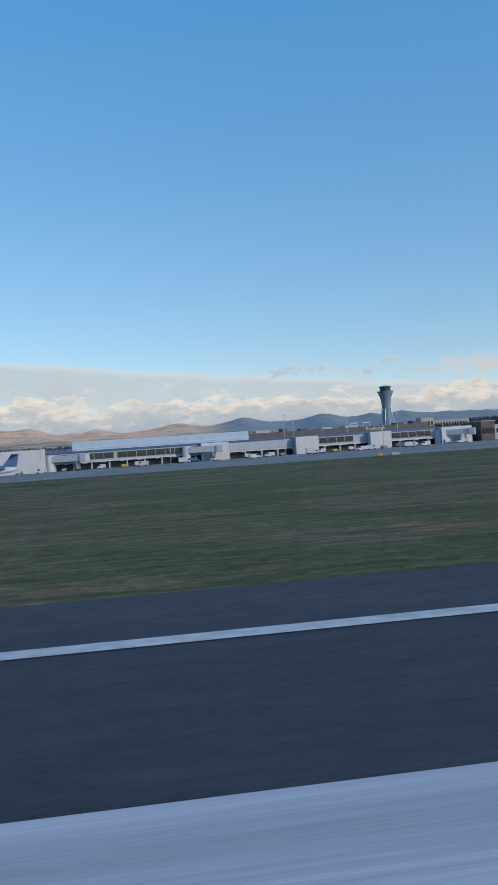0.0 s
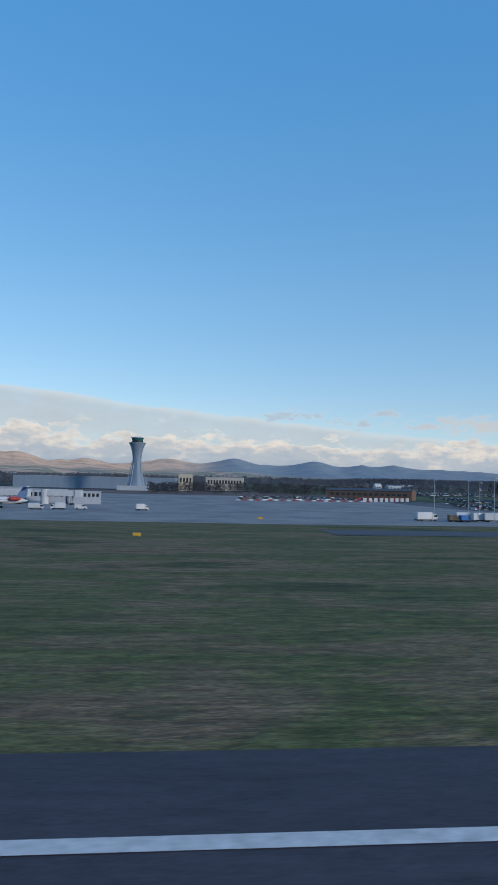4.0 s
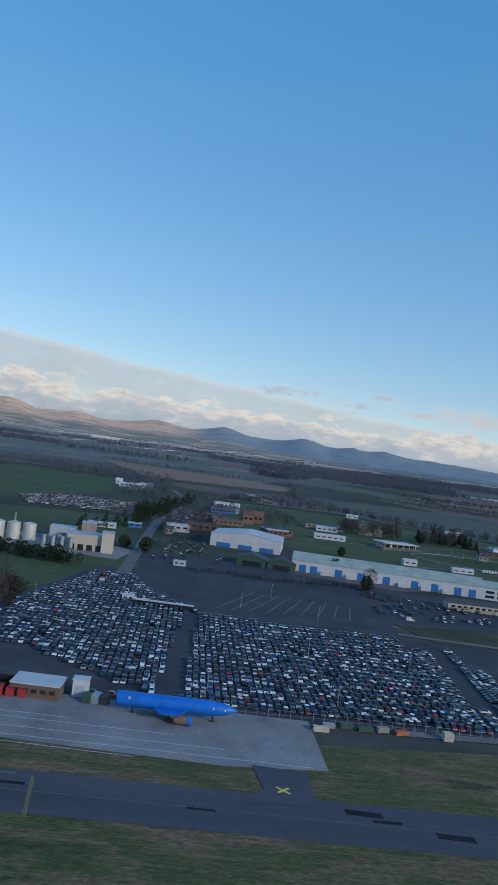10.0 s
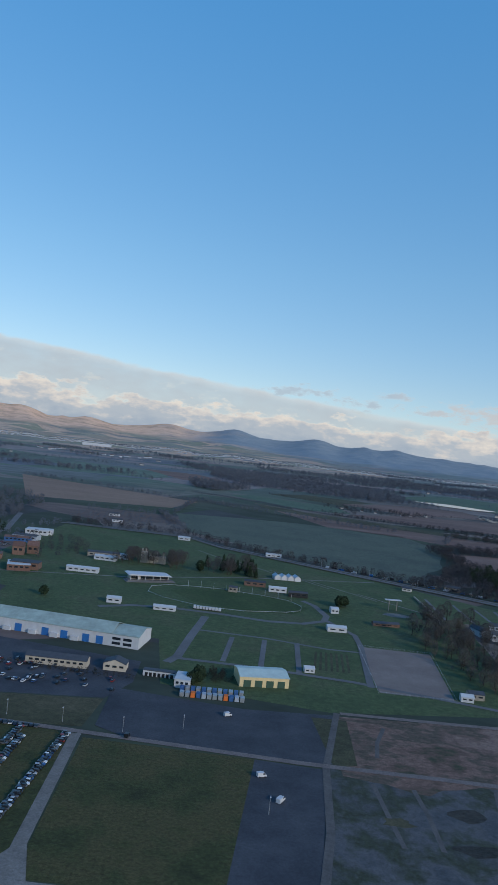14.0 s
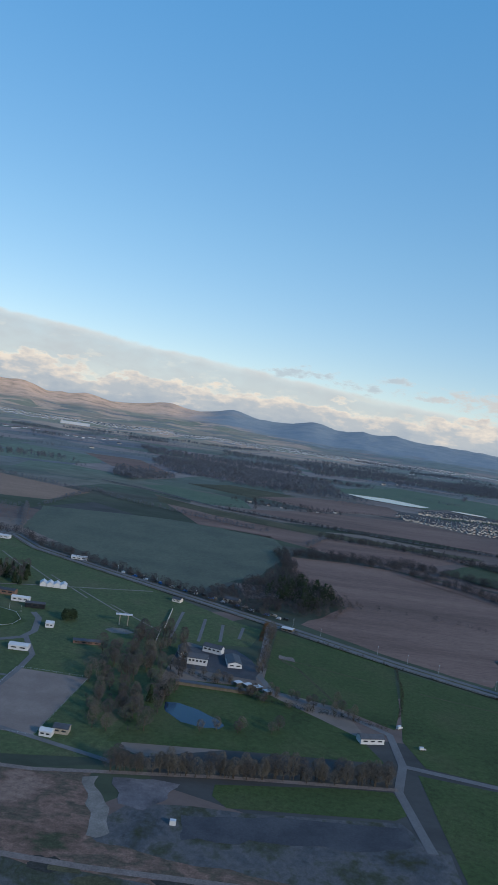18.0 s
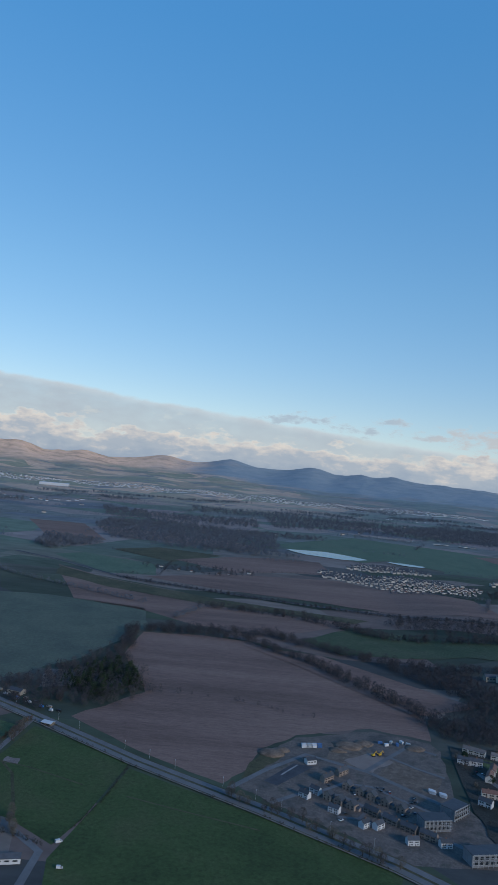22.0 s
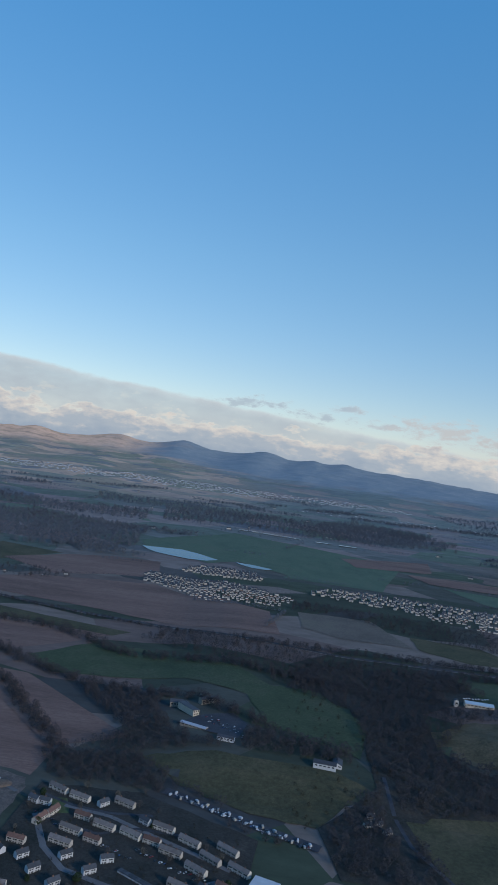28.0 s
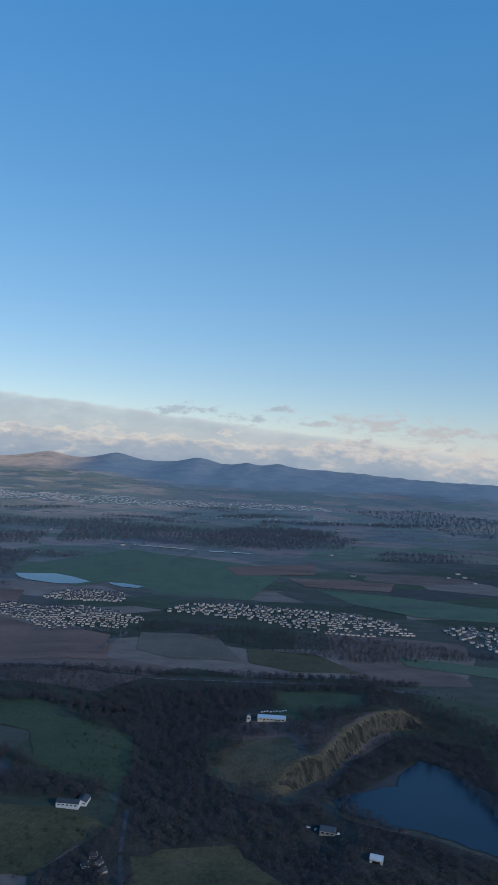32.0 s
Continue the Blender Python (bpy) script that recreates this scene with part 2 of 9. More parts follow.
def paint(name, col, rough=0.5, metal=0.0, spec=0.4, wear=0.12, scale=0.8, spread=0.0):
    """Paint or cladding with faint streaks; spread shifts the tone from object to object."""
    m, n, l, b = node_mat(name, rough, metal, spec)
    v = coords(n, l, (1, 1, 0.3), 0, True)
    f = noise_tex(n, l, v, scale, 5, 0.65)
    g = ramp(n, [(0.3, tuple(c * (1 - wear) for c in col)), (0.7, tuple(min(1, c * (1 + wear * 0.5)) for c in col))])
    l.new(f, g.inputs[0])
    out = g.outputs[0]
    if spread:
        o = n.new("ShaderNodeObjectInfo")
        h = n.new("ShaderNodeHueSaturation")
        mr = n.new("ShaderNodeMapRange")
        mr.inputs[3].default_value, mr.inputs[4].default_value = 1 - spread, 1 + spread
        l.new(o.outputs["Random"], mr.inputs[0])
        l.new(mr.outputs[0], h.inputs["Value"])
        l.new(out, h.inputs["Color"])
        out = h.outputs[0]
    l.new(out, b.inputs["Base Color"])
    return m


GRASS_AIR = surface("airfield_grass", [(0.038, 0.043, 0.02), (0.068, 0.082, 0.029), (0.14, 0.103, 0.058), (0.067, 0.08, 0.027), (0.095, 0.092, 0.039), (0.155, 0.107, 0.066), (0.047, 0.057, 0.022)], 0.045, 1.7, (0.6, 1.5, 1), 0, fine=0.62, bump=0.7, lo=0.35, hi=0.65, streak=0.24)
GRASS_WORN = surface("worn_olive_grass", [(0.026, 0.029, 0.012), (0.044, 0.05, 0.018), (0.066, 0.058, 0.024), (0.042, 0.05, 0.016)], 0.05, 1.2, fine=0.5, bump=0.5)
GRASS_PALE = surface("bluish_pasture", [(0.063, 0.075, 0.06), (0.078, 0.093, 0.07), (0.093, 0.105, 0.078)], 0.03, 0.5, fine=0.3)
GRASS_GREEN = surface("meadow_grass", [(0.031, 0.049, 0.017), (0.042, 0.065, 0.022), (0.054, 0.067, 0.028)], 0.03, 0.6, (1, 1, 1), 20, fine=0.4)
GRASS_PARK = surface("park_grass", [(0.046, 0.066, 0.03), (0.06, 0.084, 0.036), (0.074, 0.082, 0.043)], 0.04, 0.5, fine=0.4)
GRASS_MANOR = surface("dull_parkland_grass", [(0.036, 0.05, 0.027), (0.047, 0.064, 0.034), (0.06, 0.07, 0.042)], 0.04, 0.5, fine=0.4)
GRASS_DULL = surface("dull_pasture", [(0.04, 0.042, 0.024), (0.06, 0.058, 0.032), (0.084, 0.074, 0.045)], 0.03, 0.4, fine=0.4)
# park green made paler and bluer: a tint of distance in the colour
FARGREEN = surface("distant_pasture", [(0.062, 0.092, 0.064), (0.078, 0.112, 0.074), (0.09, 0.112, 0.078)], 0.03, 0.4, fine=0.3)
GRASS_TAWNY = surface("tawny_rough_grass", [(0.05, 0.046, 0.028), (0.085, 0.072, 0.044), (0.105, 0.085, 0.055)], 0.06, 0.6, fine=0.45)
BROWNGRASS = surface("dull_brown_grass", [(0.09, 0.078, 0.066), (0.115, 0.098, 0.082), (0.13, 0.115, 0.09)], 0.03, 0.5, fine=0.3)
PLOUGH = surface("ploughed_soil", [(0.105, 0.069, 0.057), (0.148, 0.096, 0.08), (0.18, 0.12, 0.099)], 0.02, 0.5, (0.25, 1.6, 1), 32, fine=0.3)
STUBBLE = surface("pale_stubble", [(0.18, 0.12, 0.088), (0.235, 0.16, 0.118)], 0.02, 0.4, (0.3, 1.5, 1), 25, fine=0.2)
WASTE = surface("grey_waste_ground", [(0.032, 0.036, 0.02), (0.058, 0.063, 0.07), (0.085, 0.085, 0.088), (0.04, 0.046, 0.028), (0.07, 0.072, 0.075), (0.1, 0.078, 0.068)], 0.045, 0.7, (1, 0.8, 1), 0, fine=0.3)
WASTE_RED = surface("reddish_waste_ground", [(0.045, 0.05, 0.028), (0.11, 0.072, 0.056), (0.165, 0.105, 0.083), (0.07, 0.06, 0.044), (0.135, 0.088, 0.07), (0.185, 0.128, 0.104)], 0.05, 0.6, (0.8, 1.1, 1), 10, fine=0.4, lo=0.36, hi=0.64)
HOLLOW = surface("dried_mud", [(0.06, 0.058, 0.065), (0.11, 0.105, 0.115), (0.15, 0.14, 0.15)], 0.12, 0.9, fine=0.2)
ASPHALT = surface("asphalt", [(0.03, 0.0275, 0.034), (0.05, 0.045, 0.055)], 0.12, 2.5, (0.4, 1, 1), 0, 0.75, spec=0.35, fine=0.28, bump=0.1, streak=0.1)
PATCH = surface("fresh_dark_asphalt", [(0.016, 0.016, 0.019), (0.026, 0.026, 0.03)], 0.3, 2.5, rough=0.95, spec=0.1, fine=0.2, bump=0.05)
TAXI = surface("taxiway_asphalt", [(0.05, 0.055, 0.066), (0.075, 0.08, 0.093)], 0.15, 2.0, (0.15, 1, 1), 0, 0.8, fine=0.15, bump=0.1)
TARMAC = surface("old_tarmac", [(0.034, 0.037, 0.044), (0.048, 0.051, 0.06), (0.066, 0.069, 0.077)], 0.08, 1.5, rough=0.85, fine=0.22, bump=0.1)
YARD = surface("weathered_yard_tarmac", [(0.066, 0.068, 0.076), (0.088, 0.09, 0.098), (0.12, 0.12, 0.126)], 0.08, 1.2, rough=0.85, fine=0.3, bump=0.1)
CONCRETE = surface("apron_concrete", [(0.14, 0.14, 0.145), (0.2, 0.2, 0.2), (0.25, 0.245, 0.24)], 0.09, 1.2, fine=0.18, bump=0.1)
GRAVEL = surface("gravel_track", [(0.12, 0.11, 0.1), (0.2, 0.185, 0.17)], 0.15, 2.0, fine=0.3, bump=0.2)
SPOIL = surface("dug_soil", [(0.08, 0.062, 0.05), (0.16, 0.125, 0.1)], 0.3, 2.0, fine=0.35)
SITE_MUD = surface("site_mud", [(0.066, 0.062, 0.058), (0.092, 0.08, 0.072), (0.125, 0.102, 0.09), (0.075, 0.07, 0.06)], 0.09, 0.9, fine=0.35, lo=0.36, hi=0.64)
SAND = surface("sand_arena", [(0.155, 0.125, 0.113), (0.205, 0.17, 0.153)], 0.1, 1.5, fine=0.15)
WATER = surface("still_water", [(0.008, 0.02, 0.045), (0.012, 0.028, 0.06)], 0.05, 0.8, rough=0.12, spec=0.5, bump=0.04, fine=0.1)
PUDDLE = surface("wet_grass_pool", [(0.04, 0.05, 0.045), (0.07, 0.085, 0.09)], 0.4, 2.5, rough=0.22, spec=0.5, bump=0.3, fine=0.5)
QUARRY_WATER = surface("rippled_quarry_water", [(0.006, 0.014, 0.028), (0.01, 0.02, 0.038)], 0.05, 0.8, rough=0.3, spec=0.32, bump=0.25, fine=0.15)
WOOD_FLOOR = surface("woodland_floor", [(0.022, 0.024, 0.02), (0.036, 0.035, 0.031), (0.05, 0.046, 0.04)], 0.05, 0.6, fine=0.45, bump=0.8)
MARK_WHITE = paint("white_marking", (0.5, 0.5, 0.49), 0.75, wear=0.3, scale=3)
MARK_YELLOW = paint("yellow_marking", (0.62, 0.5, 0.08), 0.7, wear=0.25, scale=3)
ROADGREY = surface("worn_grey_road", [(0.1, 0.1, 0.105), (0.14, 0.14, 0.145)], 0.1, 1.5, fine=0.15, bump=0.05)
RUT = surface("old_wheel_track", [(0.075, 0.07, 0.068), (0.115, 0.106, 0.1)], 0.2, 2.0, fine=0.3, bump=0.1)
TRACK = surface("worn_dirt_track", [(0.13, 0.108, 0.1), (0.18, 0.152, 0.142)], 0.2, 2.0, fine=0.35, bump=0.15)
FAINT = surface("faint_marking", [(0.1, 0.105, 0.115), (0.16, 0.165, 0.175)], 0.5, 3.0, fine=0.2, bump=0.0)
MARK_WORN = surface("worn_white_paint", [(0.3, 0.31, 0.33), (0.5, 0.51, 0.53)], 0.5, 3.0, (0.03, 2.2, 1), 0, rough=0.75, fine=0.12, bump=0.05)


# ---- helpers for meshes ----
def thing(name, x=0, y=0, z=0, rz=0.0):
    ob = new(name)
    ob.empty_display_size = 0.1
    ob.matrix_basis = pose(x, y, z, 0, 0, rz)
    return ob


def mesh_of(name, bm, *mats):
    me = bpy.data.meshes.new(name)
    bm.normal_update()
    bm.to_mesh(me)
    bm.free()
    for m in mats:
        me.materials.append(m)
    return me


def part(name, bm, material, parent=None, label="", kind="", smooth=False):
    me = bm if isinstance(bm, bpy.types.Mesh) else mesh_of(name, bm, material)
    if smooth:
        for p in me.polygons:
            p.use_smooth = True
    ob = new(name, me)
    if parent is not None:
        ob.parent = parent
    return tagged(ob, label, "", "", kind)


def box(bm, x0, x1, y0, y1, z0, z1, bevel=0.0):
    m = Matrix.Translation(((x0 + x1) / 2, (y0 + y1) / 2, (z0 + z1) / 2)) @ Matrix.Diagonal((x1 - x0, y1 - y0, z1 - z0, 1))
    made = bmesh.ops.create_cube(bm, size=1, matrix=m)["verts"]
    if bevel:
        edges = list({e for v in made for e in v.link_edges})
        bmesh.ops.bevel(bm, geom=edges, offset=bevel, segments=1, affect="EDGES")
    return bm


def boxes(*dims, bevel=0.0):
    bm = bmesh.new()
    for d in dims:
        box(bm, *d, bevel=bevel)
    return bm


def tube(bm, x, y, z0, z1, r0, r1=None, seg=10, turn=None):
    m = Matrix.Translation((x, y, (z0 + z1) / 2))
    if turn is not None:
        m = turn @ m
    bmesh.ops.create_cone(bm, cap_ends=True, segments=seg, radius1=r0, radius2=r0 if r1 is None else r1, depth=z1 - z0, matrix=m)
    return bm


def gable(bm, x0, x1, y0, y1, z0, z1, along="x", over=0.0, thick=0.12):
    """A ridged roof with overhang and thickness."""
    if along == "x":
        ym = (y0 + y1) / 2
        ring = [(x0 - over, y0 - over, z0), (x1 + over, y0 - over, z0), (x1 + over, ym, z1), (x0 - over, ym, z1), (x0 - over, y1 + over, z0), (x1 + over, y1 + over, z0)]
    else:
        xm = (x0 + x1) / 2
        ring = [(x0 - over, y1 + over, z0), (x0 - over, y0 - over, z0), (xm, y0 - over, z1), (xm, y1 + over, z1), (x1 + over, y1 + over, z0), (x1 + over, y0 - over, z0)]
    top = [bm.verts.new((x, y, z + thick)) for x, y, z in ring]
    bot = [bm.verts.new(v) for v in ring]
    for vs, flip in ((top, False), (bot, True)):
        for q in ((0, 1, 2, 3), (3, 2, 5, 4)):
            f = [vs[k] for k in q]
            bm.faces.new(f[::-1] if flip else f)
    for a, b in ((0, 1), (1, 2), (2, 5), (5, 4), (4, 3), (3, 0)):
        bm.faces.new((top[b], top[a], bot[a], bot[b]))
    return bm


# ---- the lie of the land ----
PEAKS = [(-19.6, 66, 2.6), (-16.4, 50, 1.5), (-14, 15, 0.8), (-11.9, 36, 1.7), (-6.4, 34, 2.2), (-5.3, 8, 0.8), (-0.7, 30, 1.5), (0, 28, 5.5), (-0.7, 8, 0.6), (5.6, 26, 1.4), (9, 26, 5), (9.5, 12, 0.8), (11.9, 18, 1.3), (16.5, 20, 4)]


def ridge(a):
    return max(70, 118 - 0.5 * max(0, a)) + 2.2 * noise.noise((a * 0.9, 4.4, 0)) + 1.2 * noise.noise((a * 2.3, 1.4, 0)) + sum(h * math.exp(-((a - c) / w) ** 2) for c, h, w in PEAKS)


def ease(v):
    v = min(max(v, 0), 1)
    return v * v * (3 - 2 * v)


RIM = [(1150, 468), (1168, 490), (1188, 505), (1200, 528), (1216, 550), (1234, 574), (1254, 590), (1284, 592)]


def quarry_rise(x, y):
    """A hill broken off along the quarry's rim: steep above the lake, gentle behind."""
    best, side, far = 1e9, 0, 0
    for k, ((ax, ay), (bx, by)) in enumerate(zip(RIM, RIM[1:])):
        dx, dy = bx - ax, by - ay
        f = min(max(((x - ax) * dx + (y - ay) * dy) / (dx * dx + dy * dy), 0), 1)
        q = math.hypot(x - ax - f * dx, y - ay - f * dy)
        if q < best:
            best, side, far = q, dx * (y - ay) - dy * (x - ax), (k + f) / (len(RIM) - 1)
    if side <= 0:
        return 0
    best = max(0, best + 2.6 * noise.noise((x * 0.09, y * 0.09, 3.0)) + 1.2 * noise.noise((x * 0.3, y * 0.3, 5.0)))
    return 13 * (0.28 * ease(best / 13) + 0.72 * ease((best - 2) / 5.5)) * math.exp(-max(0, best - 12) / 55) * ease(far / 0.16) * ease((1 - far) / 0.14)


def land(x, y):
    """Height of the ground: level round the runway, a gentle rise, then the hills."""
    z = 0.016 * min(max(y - 200, 0), 1100)
    if x > 880 and 405 < y < 1090:
        z += 6 * ease((x - 880) / 80) * ease((y - 405) / 50) * (1 - ease((y - 980) / 110))
        z += 2 * math.exp(-((x - 1165) / 55) ** 2 - ((y - 590) / 50) ** 2)
        if 1080 < x < 1310:
            z += quarry_rise(x, y)
    if x > 1165 and 378 < y < 562:
        w = ease((x - 1165) / 25) * ease((y - 378) / 30) * (1 - ease((y - 537) / 25))
        z = z * (1 - w) + (quarry_rise(x, y) + 10.0) * w
    r = math.hypot(x - 550, y)
    if y > 1300:
        a = math.degrees(math.atan2(x - 550, y))
        s = min(max((r - 1500) / 2920, 0), 1.0)
        n1 = noise.noise((x / 420, y / 420, 3.1)) + 0.5 * noise.noise((x / 170, y / 170, 7.7))
        crest = ridge(a + 7 * (1 - s) * noise.noise((x / 500, y / 500, 6.6))) - 17.6
        z += crest * (0.28 * s + 0.72 * s ** 6) + n1 * 15 * s * (1 - s) * 2 + (noise.noise((x / 90, y / 90, 1.7)) + 0.5 * noise.noise((x / 40, y / 40, 5.2))) * 5 * s ** 3
        spur = 1 - 2 * abs(noise.noise((a * 0.22, r / 1500, 9.3))) - abs(noise.noise((a * 0.6, r / 700, 2.3)))
        z += spur * 8 * ease((s - 0.55) / 0.25) * (1 - ease((s - 0.9) / 0.1))
        z += (1 - 2 * abs(noise.noise((x / 150, y / 210, 8.8)))) * 2.5 * ease((s - 0.5) / 0.3) * (1 - 0.8 * ease((s - 0.92) / 0.08))
        if r > 4420:
            z -= (r - 4420) * 0.5
    return z


def sheet(name, xs, ys, material, lift=0.0):
    bm = bmesh.new()
    rows = [[bm.verts.new((x, y, land(x, y) + lift)) for x in xs] for y in ys]
    for a, b in zip(rows, rows[1:]):
        for k in range(len(xs) - 1):
            bm.faces.new((a[k], a[k + 1], b[k + 1], b[k]))
    return part(name, bm, material, smooth=True)


def far_land():
    """Open country: strips of pasture, plough and woodland, paled for haze and far sun; moor and heather above."""
    m, n, l, b = node_mat("open_country", 0.95, 0, 0.1)

    def patchwork(scale, stretch, turn, stops):
        vo = n.new("ShaderNodeTexVoronoi")
        vo.inputs["Scale"].default_value, vo.inputs["Randomness"].default_value = scale, 0.85
        l.new(coords(n, l, stretch, turn, True), vo.inputs["Vector"])
        sep = n.new("ShaderNodeSeparateColor")
        l.new(vo.outputs["Color"], sep.inputs[0])
        r = ramp(n, stops, False)
        l.new(sep.outputs[0], r.inputs[0])
        return r.outputs[0]

    def span(x, a, b_):
        k = n.new("ShaderNodeMapRange")
        k.interpolation_type = "SMOOTHSTEP"
        k.inputs[1].default_value, k.inputs[2].default_value = a, b_
        l.new(x, k.inputs[0])
        return k.outputs[0]

    def wobble(x, amount, scale):
        k = n.new("ShaderNodeMath")
        k.operation = "MULTIPLY_ADD"
        l.new(noise_tex(n, l, coords(n, l, (1, 1, 0), 0, True), scale, 6, 0.6), k.inputs[0])
        k.inputs[1].default_value = amount
        l.new(x, k.inputs[2])
        return k.outputs[0]

    g = n.new("ShaderNodeNewGeometry")
    sx = n.new("ShaderNodeSeparateXYZ")
    l.new(g.outputs["Position"], sx.inputs[0])
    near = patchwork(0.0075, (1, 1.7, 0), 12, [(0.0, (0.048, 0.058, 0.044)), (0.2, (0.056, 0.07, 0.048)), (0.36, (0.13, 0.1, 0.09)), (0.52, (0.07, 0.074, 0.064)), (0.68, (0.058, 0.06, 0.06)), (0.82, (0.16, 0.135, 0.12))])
    # distance palettes: middle and west paled and blued for haze, east warmed for sun
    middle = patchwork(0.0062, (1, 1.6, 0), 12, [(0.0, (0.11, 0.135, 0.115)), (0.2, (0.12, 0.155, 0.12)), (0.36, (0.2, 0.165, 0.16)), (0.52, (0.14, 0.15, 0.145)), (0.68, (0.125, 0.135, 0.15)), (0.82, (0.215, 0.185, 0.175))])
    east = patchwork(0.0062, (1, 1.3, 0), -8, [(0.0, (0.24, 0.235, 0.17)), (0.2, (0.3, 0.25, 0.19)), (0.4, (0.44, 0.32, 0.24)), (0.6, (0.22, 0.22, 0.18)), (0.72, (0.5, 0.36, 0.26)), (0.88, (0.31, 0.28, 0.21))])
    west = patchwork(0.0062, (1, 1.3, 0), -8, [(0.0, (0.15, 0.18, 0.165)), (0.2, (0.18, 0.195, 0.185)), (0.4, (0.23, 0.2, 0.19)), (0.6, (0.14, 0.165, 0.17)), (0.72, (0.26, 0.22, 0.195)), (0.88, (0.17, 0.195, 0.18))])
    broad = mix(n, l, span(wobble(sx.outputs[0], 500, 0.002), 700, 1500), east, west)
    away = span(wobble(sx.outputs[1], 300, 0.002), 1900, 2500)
    # the pale haze palette sets in farther off towards the west
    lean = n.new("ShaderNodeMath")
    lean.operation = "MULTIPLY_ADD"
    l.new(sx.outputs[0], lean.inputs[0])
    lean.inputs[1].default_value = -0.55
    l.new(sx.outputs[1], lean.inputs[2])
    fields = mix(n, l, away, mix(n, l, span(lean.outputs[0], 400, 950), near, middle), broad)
    woods = ramp(n, [(0.56, (0, 0, 0)), (0.6, (1, 1, 1))])
    l.new(noise_tex(n, l, coords(n, l, (1.0, 1.5, 0.0), 8, True), 0.0065, 9, 0.66), woods.inputs[0])
    thin = n.new("ShaderNodeMath")
    thin.operation = "MULTIPLY"
    l.new(woods.outputs[0], thin.inputs[0])
    l.new(span(sx.outputs[1], 1700, 2000), thin.inputs[1])
    # painted woods turn paler and greyer with distance, as haze would make them
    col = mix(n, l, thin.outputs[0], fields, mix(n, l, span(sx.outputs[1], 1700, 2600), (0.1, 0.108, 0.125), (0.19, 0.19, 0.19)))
    tone = ramp(n, [(0.3, (0.7,) * 3), (0.7, (1.28,) * 3)])
    l.new(noise_tex(n, l, coords(n, l, (1, 1.9, 0), 12, True), 0.025, 8, 0.72), tone.inputs[0])
    col = mix(n, l, 1.0, col, tone.outputs[0], "MULTIPLY")
    # moor raised as if in evening sun, heath lightened to blue-grey for haze
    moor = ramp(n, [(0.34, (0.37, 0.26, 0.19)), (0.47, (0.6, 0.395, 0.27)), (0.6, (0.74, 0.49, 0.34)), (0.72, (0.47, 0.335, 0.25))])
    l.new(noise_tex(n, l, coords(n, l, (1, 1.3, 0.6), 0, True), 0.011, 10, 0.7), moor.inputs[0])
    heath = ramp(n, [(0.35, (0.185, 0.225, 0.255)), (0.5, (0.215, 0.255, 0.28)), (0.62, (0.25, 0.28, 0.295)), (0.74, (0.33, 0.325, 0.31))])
    l.new(noise_tex(n, l, coords(n, l, (1, 1.3, 0.6), 30, True), 0.012, 10, 0.7), heath.inputs[0])
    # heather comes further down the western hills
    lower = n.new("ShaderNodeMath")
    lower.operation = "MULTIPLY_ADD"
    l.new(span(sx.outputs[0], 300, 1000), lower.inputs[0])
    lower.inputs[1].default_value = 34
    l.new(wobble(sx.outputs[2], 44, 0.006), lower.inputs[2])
    # bleached grass, brightened for sun, on the eastern hills; heather, paled for haze, westward
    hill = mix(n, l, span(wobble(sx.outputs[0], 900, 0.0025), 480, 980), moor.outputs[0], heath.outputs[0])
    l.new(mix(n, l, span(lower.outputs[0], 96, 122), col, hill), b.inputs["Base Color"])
    return m


COUNTRY = far_land()
HILL_X = list(range(860, 1121, 20)) + list(range(1125, 1161, 5)) + [1160 + 2.5 * k for k in range(1, 41)] + list(range(1265, 1296, 5)) + list(range(1300, 1501, 20))
HILL_Y = [370, 380, 390, 400, 410, 420, 440, 460] + [465, 470] + [470 + 2.5 * k for k in range(1, 53)] + list(range(605, 621, 5)) + list(range(640, 701, 20)) + list(range(740, 1301, 40))
xs = list(range(-3600, -1500, 60)) + list(range(-1500, 841, 40)) + HILL_X + list(range(1540, 2901, 40)) + list(range(2960, 4701, 60))
ys = [-900, -300, 0, 100, 200, 300] + HILL_Y + list(range(1360, 2801, 60)) + list(range(2830, 4801, 34))
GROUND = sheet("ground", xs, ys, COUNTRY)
GROUND.data.materials.append(surface("quarry_rock", [(0.016, 0.018, 0.015), (0.028, 0.028, 0.023), (0.06, 0.054, 0.046), (0.025, 0.026, 0.02)], 0.14, 0.9, (1, 1, 0.22), 0, fine=0.5, bump=0.9, lo=0.38, hi=0.62))
GROUND.data.materials.append(GRASS_TAWNY)
for f in GROUND.data.polygons:
    if 1100 < f.center.x < 1300 and 440 < f.center.y < 640 and f.normal.z < 0.985:
        f.material_index = 1 if f.normal.z < 0.8 else 2
tagged(GROUND, "winter farmland rolling up to bare moorland hills", "ground", kind="structure")


def drape(bm, lift, hilly):
    """Bends a flat sheet to the ground along the ground's own grid lines."""
    cuts = [((0, 200, 0), (0, 1, 0))]
    if hilly:
        cuts += [((x, 0, 0), (1, 0, 0)) for x in HILL_X] + [((0, y, 0), (0, 1, 0)) for y in HILL_Y]
        lift += 0.3
    for co, no in cuts:
        bmesh.ops.bisect_plane(bm, geom=bm.verts[:] + bm.edges[:] + bm.faces[:], plane_co=co, plane_no=no)
    for v in bm.verts:
        v.co.z = land(v.co.x, min(v.co.y, 1300)) + lift
    for f in bm.faces:
        f.normal_update()
        if f.normal.z < 0:
            f.normal_flip()


